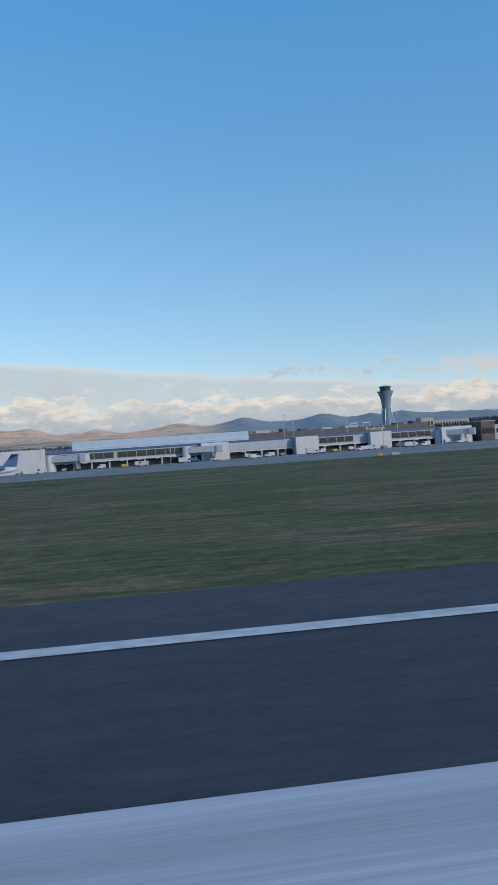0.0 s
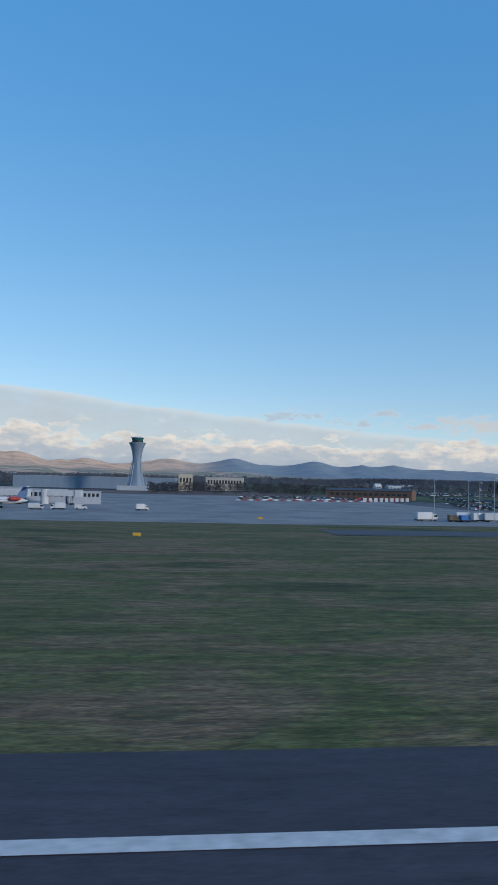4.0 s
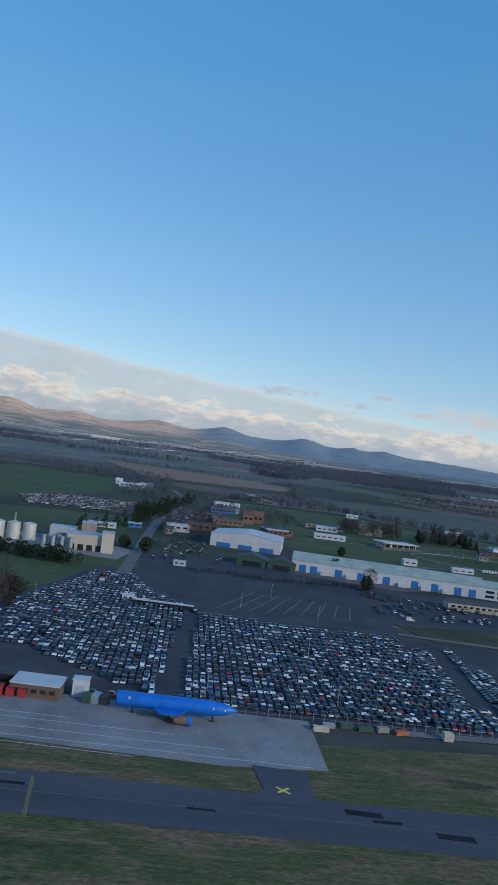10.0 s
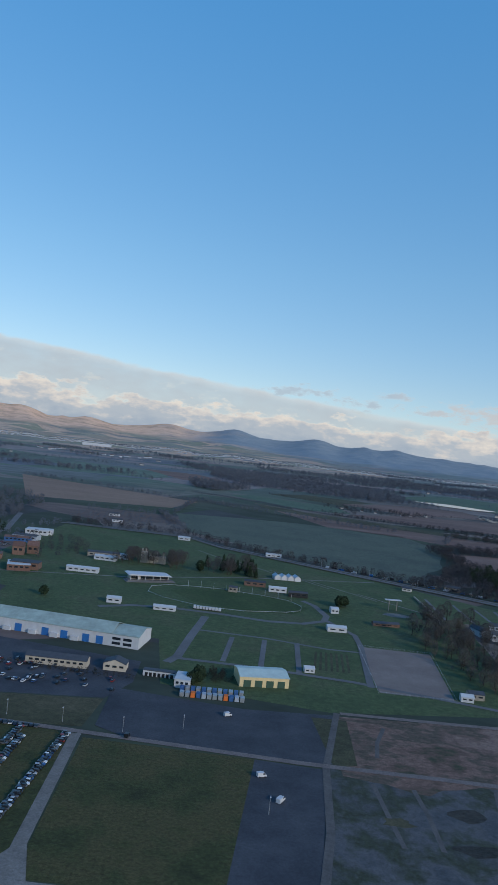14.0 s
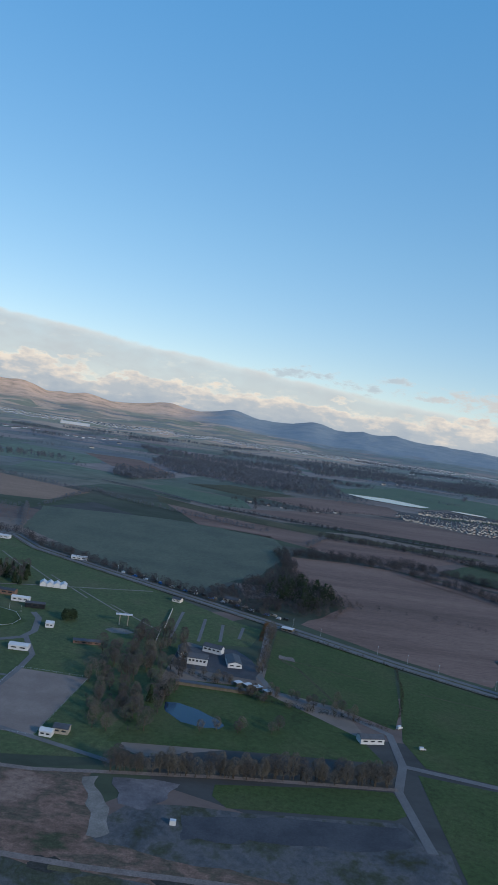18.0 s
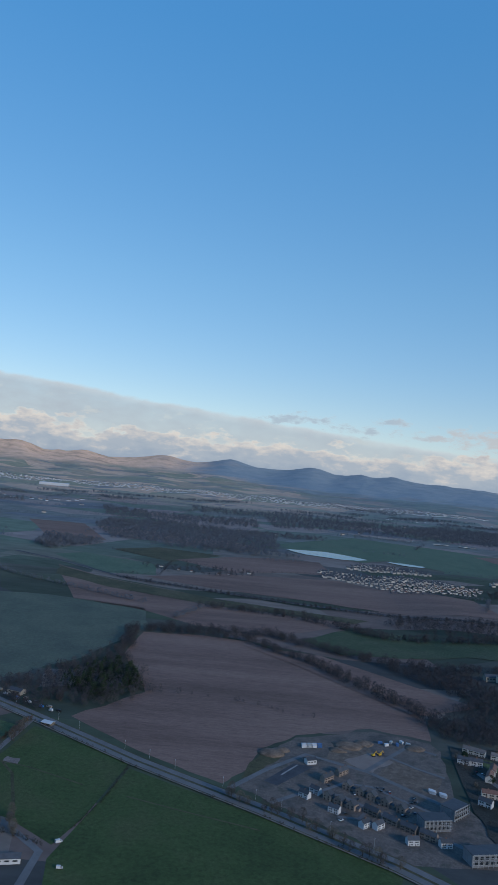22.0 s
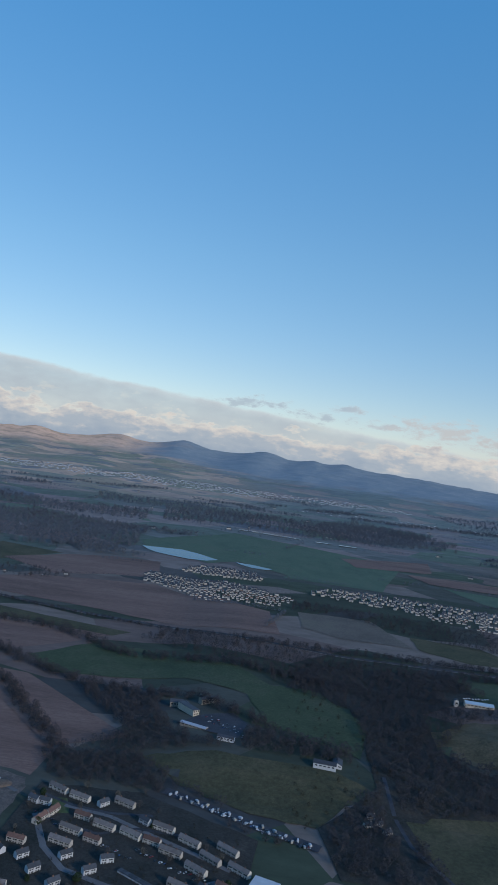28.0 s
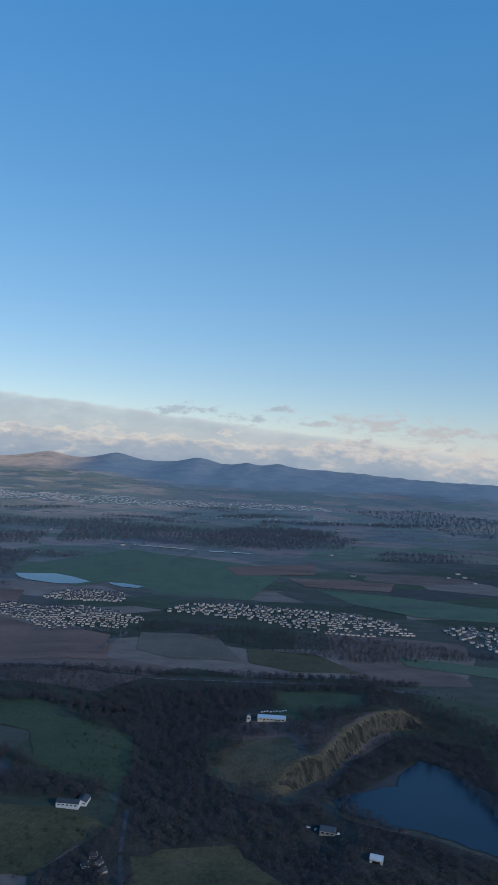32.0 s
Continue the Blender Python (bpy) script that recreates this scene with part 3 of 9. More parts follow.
def uneven(pts, amount, steps=5):
    """An outline with its sides broken up and pushed in and out."""
    out = []
    for (ax, ay), (bx, by) in zip(pts, pts[1:] + pts[:1]):
        for k in range(steps):
            f = k / steps
            x, y = ax + (bx - ax) * f, ay + (by - ay) * f
            out.append((x + amount * noise.noise((x * 0.13, y * 0.13, 2.0)), y + amount * noise.noise((x * 0.13, y * 0.13, 7.0))))
    return out


def plot(name, pts, material, lift, label="", category="field", kind="structure"):
    """A field, yard or road laid on the ground: a sheet bent where the ground bends."""
    bm = bmesh.new()
    bm.faces.new([bm.verts.new((x, y, 0)) for x, y in pts])
    drape(bm, lift, max(x for x, y in pts) > 880 and max(y for x, y in pts) > 365)
    return tagged(part(name, bm, material), label, category, kind=kind)


def far_plot(name, pts, material, label, lift=0.5, kind="structure"):
    """A distant field on rising ground, bent along the ground's own grid lines."""
    bm = bmesh.new()
    bm.faces.new([bm.verts.new((x, y, 0)) for x, y in pts])
    lo, hi = [min(p[k] for p in pts) for k in (0, 1)], [max(p[k] for p in pts) for k in (0, 1)]
    for axis, grid in ((0, xs), (1, ys)):
        for g in grid:
            if lo[axis] < g < hi[axis]:
                co, no = [0, 0, 0], [0, 0, 0]
                co[axis], no[axis] = g, 1
                bmesh.ops.bisect_plane(bm, geom=bm.verts[:] + bm.edges[:] + bm.faces[:], plane_co=co, plane_no=no)
    for v in bm.verts:
        v.co.z = land(v.co.x, v.co.y) + lift
    for f in bm.faces:
        f.normal_update()
        if f.normal.z < 0:
            f.normal_flip()
    return tagged(part(name, bm, material), label, "field", kind=kind)


def strip(pts, width):
    """The outline of a road of that width along its middle line."""
    left, right = [], []
    for k, p in enumerate(pts):
        a, b = Vector(pts[max(0, k - 1)]), Vector(pts[min(len(pts) - 1, k + 1)])
        d = (b - a).normalized()
        side = Vector((-d.y, d.x)) * width / 2
        left.append(tuple(Vector(p) + side))
        right.append(tuple(Vector(p) - side))
    return left + right[::-1]


def road(name, pts, width, material, lift, label):
    bm = bmesh.new()
    o = strip(pts, width)
    n = len(pts)
    vs = [bm.verts.new((x, y, 0)) for x, y in o]
    for k in range(n - 1):
        bm.faces.new((vs[k], vs[2 * n - 1 - k], vs[2 * n - 2 - k], vs[k + 1]))
    drape(bm, lift, max(x for x, y in pts) > 880 and max(y for x, y in pts) > 365)
    return tagged(part(name, bm, material), label, "road", kind="structure")


# airfield: lifts rise in steps of a few centimetres from the soil up
plot("airfield", [(-700, 14), (760, 14), (700, 90), (600, 118), (455, 112), (350, 100), (150, 118), (-700, 122)], GRASS_AIR, 0.03, "rough winter grass with brown worn patches", "grass")
plot("runway", [(-900, -40), (900, -40), (900, 14.4), (-900, 14.4)], ASPHALT, 0.06, "dark grooved asphalt runway", "runway")
plot("runway_edge_line", [(-900, 10.5), (900, 10.5), (900, 10.95), (-900, 10.95)], MARK_WHITE, 0.075, "white painted line along the runway edge", "marking")
plot("taxiway", [(150, 80.5), (185, 82), (240, 77.5), (300, 75), (600, 72.5), (600, 82), (300, 85), (240, 86), (185, 91), (150, 91)], TAXI, 0.06, "grey asphalt taxiway with faint centre line", "taxiway")
plot("apron", [(-700, 118), (150, 103), (212, 109), (216, 126), (222, 160), (225, 240), (202, 262), (196, 300), (-700, 300)], CONCRETE, 0.05, "pale concrete aircraft apron", "apron")
plot("service_apron", [(294, 105), (300, 97.8), (309, 99.5), (309, 90), (319, 89.4), (320, 93.5), (352, 91.3), (366, 93), (366, 111), (294, 112)], CONCRETE, 0.08, "worn concrete apron with painted bays", "apron")
plot("closed_taxiway", [(299, 97.5), (309, 99.7), (309, 90.1), (320, 87.1), (326, 84), (294, 84.5), (298, 89)], TAXI, 0.07, "closed dark asphalt taxiway stub", "taxiway")
plot("link_road", [(309, 74.5), (312.4, 74.5), (312.4, 14), (309.6, 14)], TAXI, 0.07, "narrow asphalt link to the runway", "road")
plot("works_yard", [(203, 114.5), (230, 112.5), (243, 114), (244, 124), (256, 121), (258, 110), (272, 108), (300, 106.5), (302, 165), (262, 168), (258, 150), (225, 150), (203, 160)], YARD, 0.04, "dark tarmac works yards and roads", "yard")
plot("car_park", [(300, 111), (338, 111), (421.5, 112), (424.5, 172), (408, 174), (398, 176), (345, 178), (345, 226), (318, 226), (304, 175), (300, 137)], TARMAC, 0.06, "packed tarmac car park", "car park")
plot("empty_car_park", [(344, 178), (399, 177.5), (401, 191), (391, 216), (352, 233), (345, 227)], TARMAC, 0.075, "empty dark tarmac car park", "car park")
for k in range(9):
    road("bay_line", [(353 + 4.6 * k, 186 + 0.6 * k), (366 + 3.4 * k, 214 - 0.8 * k)], 0.4, FAINT, 0.09 + 0.002 * k, "faint worn parking lane")
plot("forecourt", [(345, 226), (352, 232), (391, 214), (401, 189), (404, 193), (456, 199), (462, 214), (462, 234), (398, 249), (352, 264), (328, 262), (330, 226)], TARMAC, 0.05, "dark tarmac forecourt of the halls", "yard")
plot("verge", [(402, 192), (456, 198), (454, 177.5), (408, 174.5)], GRASS_DULL, 0.09, "grass strip beside the car park", "grass")
plot("track_mouth", [(446, 112.6), (450, 116), (453.4, 123), (455.4, 123), (458, 112.6)], GRAVEL, 0.08, "gravel spread where two tracks meet", "gravel")
plot("parking_meadow", [(425, 175), (452, 173.4), (453, 121), (447, 113), (420.8, 113)], GRASS_WORN, 0.07, "worn grass overflow car park", "grass")
plot("fenced_meadow", [(455.5, 171), (497, 168), (490, 112), (455.5, 113)], GRASS_WORN, 0.07, "square of dull mown grass", "grass")
plot("tarmac_square", [(457, 208), (495, 201), (521, 203), (515, 168), (468, 172), (457, 179)], TARMAC, 0.07, "dark tarmac events square", "yard")
plot("tarmac_runway_end", [(497, 168), (514, 166), (507, 118), (490, 112)], TARMAC, 0.07, "dark disused tarmac strip", "yard")
plot("waste_ground", uneven([(514, 171), (590, 178), (600, 195), (676, 203), (686, 190), (686, 126), (507, 112), (512, 160)], 2.5), WASTE, 0.05, "grey stony waste ground with weeds", "waste")
plot("waste_ground", uneven([(520, 203), (586, 208), (589, 190), (592, 177), (606, 172), (640, 169), (668, 166), (640, 161), (590, 162), (550, 165), (535, 158), (517, 164)], 2.5), WASTE_RED, 0.058, "reddish bare waste ground", "waste")
plot("sand_arena", [(541, 279), (569, 278), (563, 226), (539, 227)], SAND, 0.08, "fenced sand riding arena", "arena")
plot("showground", [(395, 262), (465, 262), (470, 215), (520, 205), (590, 218), (600, 335), (632, 374), (590, 414), (460, 522), (372, 528), (360, 330), (392, 320)], GRASS_PARK, 0.045, "mown showground lawns crossed by paths", "lawn")
plot("big_pasture", uneven([(440, 669), (509, 684), (555, 690), (650, 672), (665, 598), (639, 504), (595, 430), (539, 478), (456, 556)], 2.5), GRASS_PALE, 0.05, "large dull green pasture", "field")
plot("stubble_field", [(231, 914), (455, 794), (433, 708), (300, 681)], STUBBLE, 0.05, "pale brown stubble field", "field")
plot("meadow", [(646, 376), (701, 345), (693, 290), (687, 269), (666, 284), (642, 292), (638, 303)], GRASS_GREEN, 0.05, "bright green meadow with a worn path", "field")
plot("meadow", [(702, 338), (762, 306), (815, 276), (800, 214), (737, 230), (692, 241), (688, 260)], GRASS_GREEN, 0.05, "bright green meadow beside the main road", "field")
plot("meadow", [(688, 235), (737, 227), (800, 211), (790, 150), (688, 150)], GRASS_GREEN, 0.05, "dark green meadow", "field")
plot("paddock", [(590, 394), (639, 374), (632, 343), (592, 336)], GRASS_PARK, 0.06, "paddock with rows of pens", "field")
plot("lawn", [(586, 229), (600, 290), (633, 293), (672, 258), (678, 240), (632, 235)], GRASS_GREEN, 0.05, "rough lawn round the pond", "grass")
plot("lawn", [(622, 211), (660, 219), (677, 221), (679.6, 209), (674.6, 204.8), (626, 199), (621.5, 204.5)], GRASS_GREEN, 0.06, "strip of dark grass", "grass")
plot("pond", uneven([(600, 266), (606, 266.4), (613, 263), (620, 257.4), (623.5, 252), (621.6, 248.6), (615.7, 248.4), (607.3, 251), (602.2, 257.5)], 1.2), WATER, 0.09, "small dark blue pond", "pond")
plot("ploughed_field", uneven([(664, 585), (712, 592), (747, 587), (792, 545), (852, 458), (858, 442), (853, 410), (821, 420), (780, 399), (761, 376), (755, 350), (744, 333), (705, 356), (660, 394), (690, 444), (662, 522)], 2), PLOUGH, 0.045, "bare reddish brown ploughed field", "field")
plot("ploughed_field", [(744, 573), (803, 564), (897, 474), (852, 447), (785, 530)], PLOUGH, 0.055, "narrow ploughed field between tree belts", "field")
# fields on both sides of the motorway
plot("ploughed_field", uneven([(516, 858), (588, 800), (709, 744), (802, 718), (856, 706), (805, 646), (765, 612), (701, 624), (646, 664), (582, 683)], 2.5), PLOUGH, 0.05, "brown field beside the motorway", "field")
plot("rough_pasture", uneven([(520, 852), (590, 797), (712, 742), (856, 705), (842, 688), (700, 712), (600, 752), (530, 800)], 2.5), GRASS_DULL, 0.075, "olive strip of grass below the motorway", "field")
plot("ploughed_field", uneven([(623, 832), (710, 897), (848, 925), (900, 880), (990, 836), (1000, 745), (900, 748), (810, 775), (700, 797)], 2.5), PLOUGH, 0.05, "wide brown field before the village", "field")
plot("ploughed_field", uneven([(636, 978), (705, 1048), (765, 1077), (833, 1080), (846, 964), (790, 954), (722, 916)], 2.5), PLOUGH, 0.055, "brown field beyond the hamlet", "field")
plot("pasture", uneven([(542, 1023), (600, 1082), (696, 1053), (636, 954)], 2.5), GRASS_DULL, 0.05, "dull olive pasture beyond the hamlet", "field")
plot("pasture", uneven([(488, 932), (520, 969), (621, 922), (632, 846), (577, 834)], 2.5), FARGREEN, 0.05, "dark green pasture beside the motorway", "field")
plot("ploughed_field", uneven([(334, 1299), (432, 1299), (519, 1100), (415, 1126)], 2.5), PLOUGH, 0.05, "brown field among distant woods", "field")

plot("parkland", uneven([(790, 607), (829, 656), (874, 659), (961, 628), (989, 590), (1025, 591), (1057, 528), (1046, 474), (1010, 494), (984, 513), (971, 564), (921, 590), (865, 579), (818, 573)], 2.5), GRASS_MANOR, 0.05, "green parkland below the manor", "field")
plot("rough_pasture", uneven([(909, 447), (953, 458), (1029, 450), (1044, 437), (1011, 393), (975, 400), (935, 420)], 2.5), GRASS_DULL, 0.05, "tawny rough pasture", "field")
plot("playing_field", [(1062, 417), (1120, 424), (1145, 391), (1140, 350), (1074, 352)], GRASS_DULL, 0.05, "mown green field", "field")
plot("field", uneven([(1023, 852), (1106, 852), (1136, 754), (1061, 758), (1024, 785)], 3), BROWNGRASS, 0.05, "dull brown field below the village", "field")
plot("field", uneven([(1141, 800), (1214, 788), (1251, 724), (1184, 722), (1141, 752)], 3), GRASS_DULL, 0.05, "pale grass field", "field")
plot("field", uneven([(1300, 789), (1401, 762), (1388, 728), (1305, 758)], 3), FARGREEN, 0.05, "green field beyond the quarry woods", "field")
LAKES = [[(786, 1197), (812, 1200), (851, 1205), (880, 1186), (908, 1158), (914, 1150), (895, 1132), (870, 1128), (840, 1140), (815, 1152), (800, 1170)], [(941, 1152), (968, 1148), (998, 1132), (990, 1118), (966, 1122), (948, 1138)]]
for pts in LAKES:
    tagged(far_plot("lake", pts, WATER, "long flooded field shining pale", 0.8), "", "lake")
plot("building_site", uneven([(751, 331), (758, 360), (765, 377), (780, 395), (800, 405), (821, 416), (853, 406), (855, 389), (849, 341), (854, 330), (861, 294), (857, 284), (819, 281), (799, 296), (776, 312), (758, 327)], 2.5), SITE_MUD, 0.05, "muddy housing site with tracks", "site")
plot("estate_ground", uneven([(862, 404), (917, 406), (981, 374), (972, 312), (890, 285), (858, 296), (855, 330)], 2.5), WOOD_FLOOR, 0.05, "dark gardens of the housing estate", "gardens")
plot("green", [(857, 319), (879, 317), (897, 301), (890, 290), (858, 294)], GRASS_GREEN, 0.07, "small green beside the estate", "grass")
plot("quarry_lake", uneven([(1256, 536), (1276, 520), (1300, 470), (1305, 425), (1268, 408), (1240, 430), (1223, 438), (1211, 442), (1187, 457), (1180, 474), (1200, 482), (1228, 494), (1240, 516)], 5, 4), QUARRY_WATER, 0.09, "deep blue quarry lake", "lake")
plot("quarry_hill_pasture", uneven([(1106, 525), (1120, 540), (1137, 550), (1163, 547), (1167, 520), (1160, 490), (1123, 484), (1106, 504)], 3), GRASS_TAWNY, 0.05, "tawny grass slope above the quarry", "field")
plot("field", uneven([(1157, 656), (1198, 666), (1236, 650), (1243, 600), (1215, 590), (1186, 578), (1160, 584)], 3), GRASS_MANOR, 0.05, "mown field beside the tower house", "field")
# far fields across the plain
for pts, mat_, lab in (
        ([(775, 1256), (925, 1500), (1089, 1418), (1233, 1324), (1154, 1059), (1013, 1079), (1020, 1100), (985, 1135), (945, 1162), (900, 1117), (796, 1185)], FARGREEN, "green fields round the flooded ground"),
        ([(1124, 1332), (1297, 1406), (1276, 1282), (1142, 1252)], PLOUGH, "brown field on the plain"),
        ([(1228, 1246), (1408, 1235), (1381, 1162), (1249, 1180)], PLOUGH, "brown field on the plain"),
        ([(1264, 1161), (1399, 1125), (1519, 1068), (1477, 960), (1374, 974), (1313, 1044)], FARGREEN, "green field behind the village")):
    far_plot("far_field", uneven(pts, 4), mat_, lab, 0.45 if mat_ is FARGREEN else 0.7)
# roads and tracks
ROUTE = [(370, 532), (462, 524), (487, 492), (568, 437), (641, 389), (704, 346), (764, 311), (814, 279), (862, 240), (900, 200)]
road("main_road", ROUTE, 9.5, GRASS_DULL, 0.1, "grass verges of the main road")
road("carriageway", [(x - 1.3, y - 2.0) for x, y in ROUTE], 3.3, ROADGREY, 0.13, "grey carriageway of the main road")
road("carriageway", [(x + 1.3, y + 2.0) for x, y in ROUTE], 3.3, ROADGREY, 0.135, "grey carriageway with passing traffic")
road("footway", [(x - 2.7, y - 4.2) for x, y in ROUTE], 0.8, GRAVEL, 0.14, "pale footway beside the road")
road("gravel_track", [(453.5, 173), (454, 121), (453, 114)], 2.6, GRAVEL, 0.1, "pale gravel track")
road("gravel_track", [(400, 180), (452, 174.5), (508, 168.4), (541, 167), (568, 165.2), (594, 164), (640, 164.6), (661, 166.8), (684, 170)], 2.2, TRACK, 0.13, "pale gravel track along the tarmac square")
road("gravel_track", [(380, 110), (424, 112), (450, 111.5), (500, 110)], 2.4, GRAVEL, 0.12, "gravel perimeter track")
road("gravel_track", [(522, 205), (518, 186), (514, 167), (511, 137), (505, 105)], 1.8, RUT, 0.12, "diagonal gravel track")
road("lane", [(642, 384), (636, 306), (642, 289), (665, 281), (684, 264), (684, 240), (679, 222), (682, 190)], 3.0, ROADGREY, 0.09, "grey country lane")
road("lane", [(684, 240), (737, 229), (800, 212)], 2.6, ROADGREY, 0.1, "grey country lane")
road("track", [(523, 205), (569, 205.6), (590, 209.6), (625, 216), (660, 220.6), (679, 223)], 2.0, TRACK, 0.115, "pale farm track")
SITE_ROADS = (([(748, 329), (763, 351), (784, 375), (798, 368), (813, 361), (828, 347), (839, 337), (848, 326)], 2.8, "new grey site road"), ([(812, 362), (825, 380), (839, 399), (852, 391)], 2.6, "unpaved site road"), ([(826, 382), (838, 371), (850, 363)], 1.8, "site track between plots"), ([(766, 319), (777, 329), (787, 334), (797, 333), (812, 320), (823, 312), (840, 300), (850, 290)], 2.4, "new street between the terraces"), ([(787, 334), (800, 346), (812, 345), (826, 333), (839, 322)], 2.0, "new street behind the terraces"), ([(794, 313), (803, 313), (808, 322)], 1.8, "new cul-de-sac between houses"))
for k, (pts, w, lab) in enumerate(SITE_ROADS):
    road("site_road", pts, w, ROADGREY, 0.1 + 0.006 * k, lab)
road("lane", [(1056, 452), (1057, 415), (1061, 388), (1077, 355)], 2.4, TARMAC, 0.09, "wooded country lane")
road("path", [(470, 236), (473, 243), (476.2, 269.6), (480.6, 301.4)], 3.2, ROADGREY, 0.1, "broad showground road")
road("path", [(436, 300), (449.5, 307.8), (466, 310), (486, 308.2), (507, 304), (522, 306), (532, 314), (534.5, 324), (531, 343), (526, 351)], 3.0, ROADGREY, 0.11, "curving road round the show ring")
road("path", [(478, 279.5), (505, 277), (528, 270.6), (541, 270.5)], 1.6, ROADGREY, 0.115, "cross path on the lawn")
for row in range(3):
    road("path", [(488.5 + 12.8 * row, 242.8 - 3 * row), (491.8 + 12.4 * row, 274 + 0.4 * row)], 1.9, ROADGREY, 0.12 + 0.005 * row, "short showground path")
road("path", [(471, 241.5), (493, 240.2), (509, 238.4), (532, 234.5), (566, 224), (590, 216)], 2.2, ROADGREY, 0.14, "path past the sand arena")
road("path", [(533, 316), (542.4, 295), (542.1, 280), (537, 231)], 2.4, ROADGREY, 0.145, "lane beside the sand arena")
for k in range(7):
    road("mown_stripe", [(520 + 2.0 * k, 244), (523 + 1.9 * k, 266)], 0.9, GRASS_DULL, 0.08 + 0.002 * k, "pale mown stripe on the lawn")
road("path", [(360, 345), (440, 365), (500, 395), (575, 420)], 1.6, GRAVEL, 0.12, "pale path through the lawns")
for row in range(5):
    road("path", [(470 + 22 * row, 470 - 22 * row), (500 + 22 * row, 428 - 20 * row)], 1.0, GRAVEL, 0.125 + 0.004 * row, "faint mown path")
for x0, y0, x1, y1 in ((596, 387, 594, 341), (608.4, 379, 607.4, 341), (617.9, 373, 617.5, 345), (628.4, 373, 626.5, 353)):
    road("pen_lane", [(x0, y0), (x1, y1)], 1.6, ROADGREY, 0.12, "tarmac lane between pens")
MOTORWAY = [(440, 930), (502, 894), (596, 818), (697, 783), (800, 754), (889, 740), (957, 720), (1054, 696), (1180, 690), (1300, 680)]
road("old_motorway", MOTORWAY, 4.4, TARMAC, 0.12, "motorway in a shallow cutting")
road("motorway_verge", [(x, y - 3.4) for x, y in MOTORWAY], 1.4, GRAVEL, 0.125, "pale verge along the motorway")
road("estate_road", [(868, 372), (880, 345), (893, 330), (915, 322), (940, 322), (962, 335)], 3.2, ROADGREY, 0.12, "estate road with parked cars")
road("estate_road", [(880, 383), (905, 378), (928, 366), (950, 355), (968, 345)], 2.8, ROADGREY, 0.13, "estate road")
road("yard_road", [(236, 262), (248, 232), (257, 212), (268, 190), (276, 168), (281, 153), (288, 141), (297, 123), (298, 108)], 3.2, ROADGREY, 0.09, "works road")
road("yard_road", [(281, 150), (270, 144), (258, 139), (240, 133), (215, 126)], 3.0, ROADGREY, 0.1, "works road")
road("yard_road", [(258, 139), (256, 154), (250, 178), (246, 203)], 2.6, ROADGREY, 0.105, "works road")
road("access_road", [(326, 215), (329, 352), (345, 474), (330, 560)], 4, ROADGREY, 0.09, "road past the maltings")
road("perimeter_road", [(205, 110.2), (230, 109), (248, 104.6), (272, 102.6), (300, 101)], 2.4, TARMAC, 0.09, "airside perimeter road")
plot("verge_green", [(262, 147), (268, 147.5), (277, 152), (276, 158), (262, 155)], GRASS_PARK, 0.08, "grass island between the works roads", "grass")
plot("verge_green", [(270, 138), (285, 143.5), (287, 137), (284, 136.5), (272, 136.5)], GRASS_PARK, 0.08, "grass island beside the works roads", "grass")
plot("verge_green", [(291, 143), (299, 144), (299.5, 131), (296, 128), (290.5, 138)], GRASS_PARK, 0.08, "grass island before the car park", "grass")
plot("verge_green", [(223, 151), (234, 153), (234, 172), (222, 170)], GRASS_PARK, 0.085, "grass patch behind the fuel tanks", "grass")
plot("yard_grass", [(244.5, 116.5), (254, 119.7), (256.7, 110.4), (245, 113)], GRASS_PARK, 0.085, "fenced square of grass", "grass")
plot("meadow", [(165, 535), (201, 629), (290, 600), (297, 482), (256, 401), (221, 331), (190, 350)], GRASS_PARK, 0.06, "green fields beyond the works", "field")
plot("storage_lot", [(254, 396), (269, 427), (315, 425), (303, 373), (264, 368)], TARMAC, 0.08, "gravel lot packed with cars", "car park")
plot("grass_patch", [(221, 331), (244, 345), (320, 360), (318, 300), (252, 290), (239, 266)], GRASS_PARK, 0.07, "rough green beside the silos", "grass")
plot("woodland_floor", [(1012, 394), (1050, 440), (1050, 500), (1048, 560), (1000, 590), (1020, 660), (1155, 668), (1154, 602), (1102, 560), (1102, 504), (1118, 480), (1146, 462), (1170, 466), (1180, 452), (1210, 436), (1240, 424), (1268, 402), (1330, 396), (1160, 345), (1020, 350)], WOOD_FLOOR, 0.015, "dark ground under bare woods", "woodland floor")
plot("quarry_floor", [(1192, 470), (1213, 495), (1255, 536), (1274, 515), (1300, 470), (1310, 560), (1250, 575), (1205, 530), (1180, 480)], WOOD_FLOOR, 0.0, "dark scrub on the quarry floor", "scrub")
plot("works_green", [(224, 165), (226, 151), (257, 137), (262, 169), (302, 166), (318, 226), (335, 228), (326, 262), (262, 290), (240, 266), (230, 250)], GRASS_PARK, 0.035, "rough grass between the works and roads", "grass")
plot("works_yard", [(226, 160), (244, 158), (246, 182), (250, 226), (222, 262), (206, 250), (214, 190)], YARD, 0.06, "dark works yard", "yard")
plot("works_yard", [(276, 150), (302, 148), (304, 182), (282, 186)], YARD, 0.065, "depot yard", "yard")
plot("silo_yard", [(262, 252), (322, 240), (326, 262), (300, 276), (262, 274)], CONCRETE, 0.06, "concrete yard round the silos", "yard")
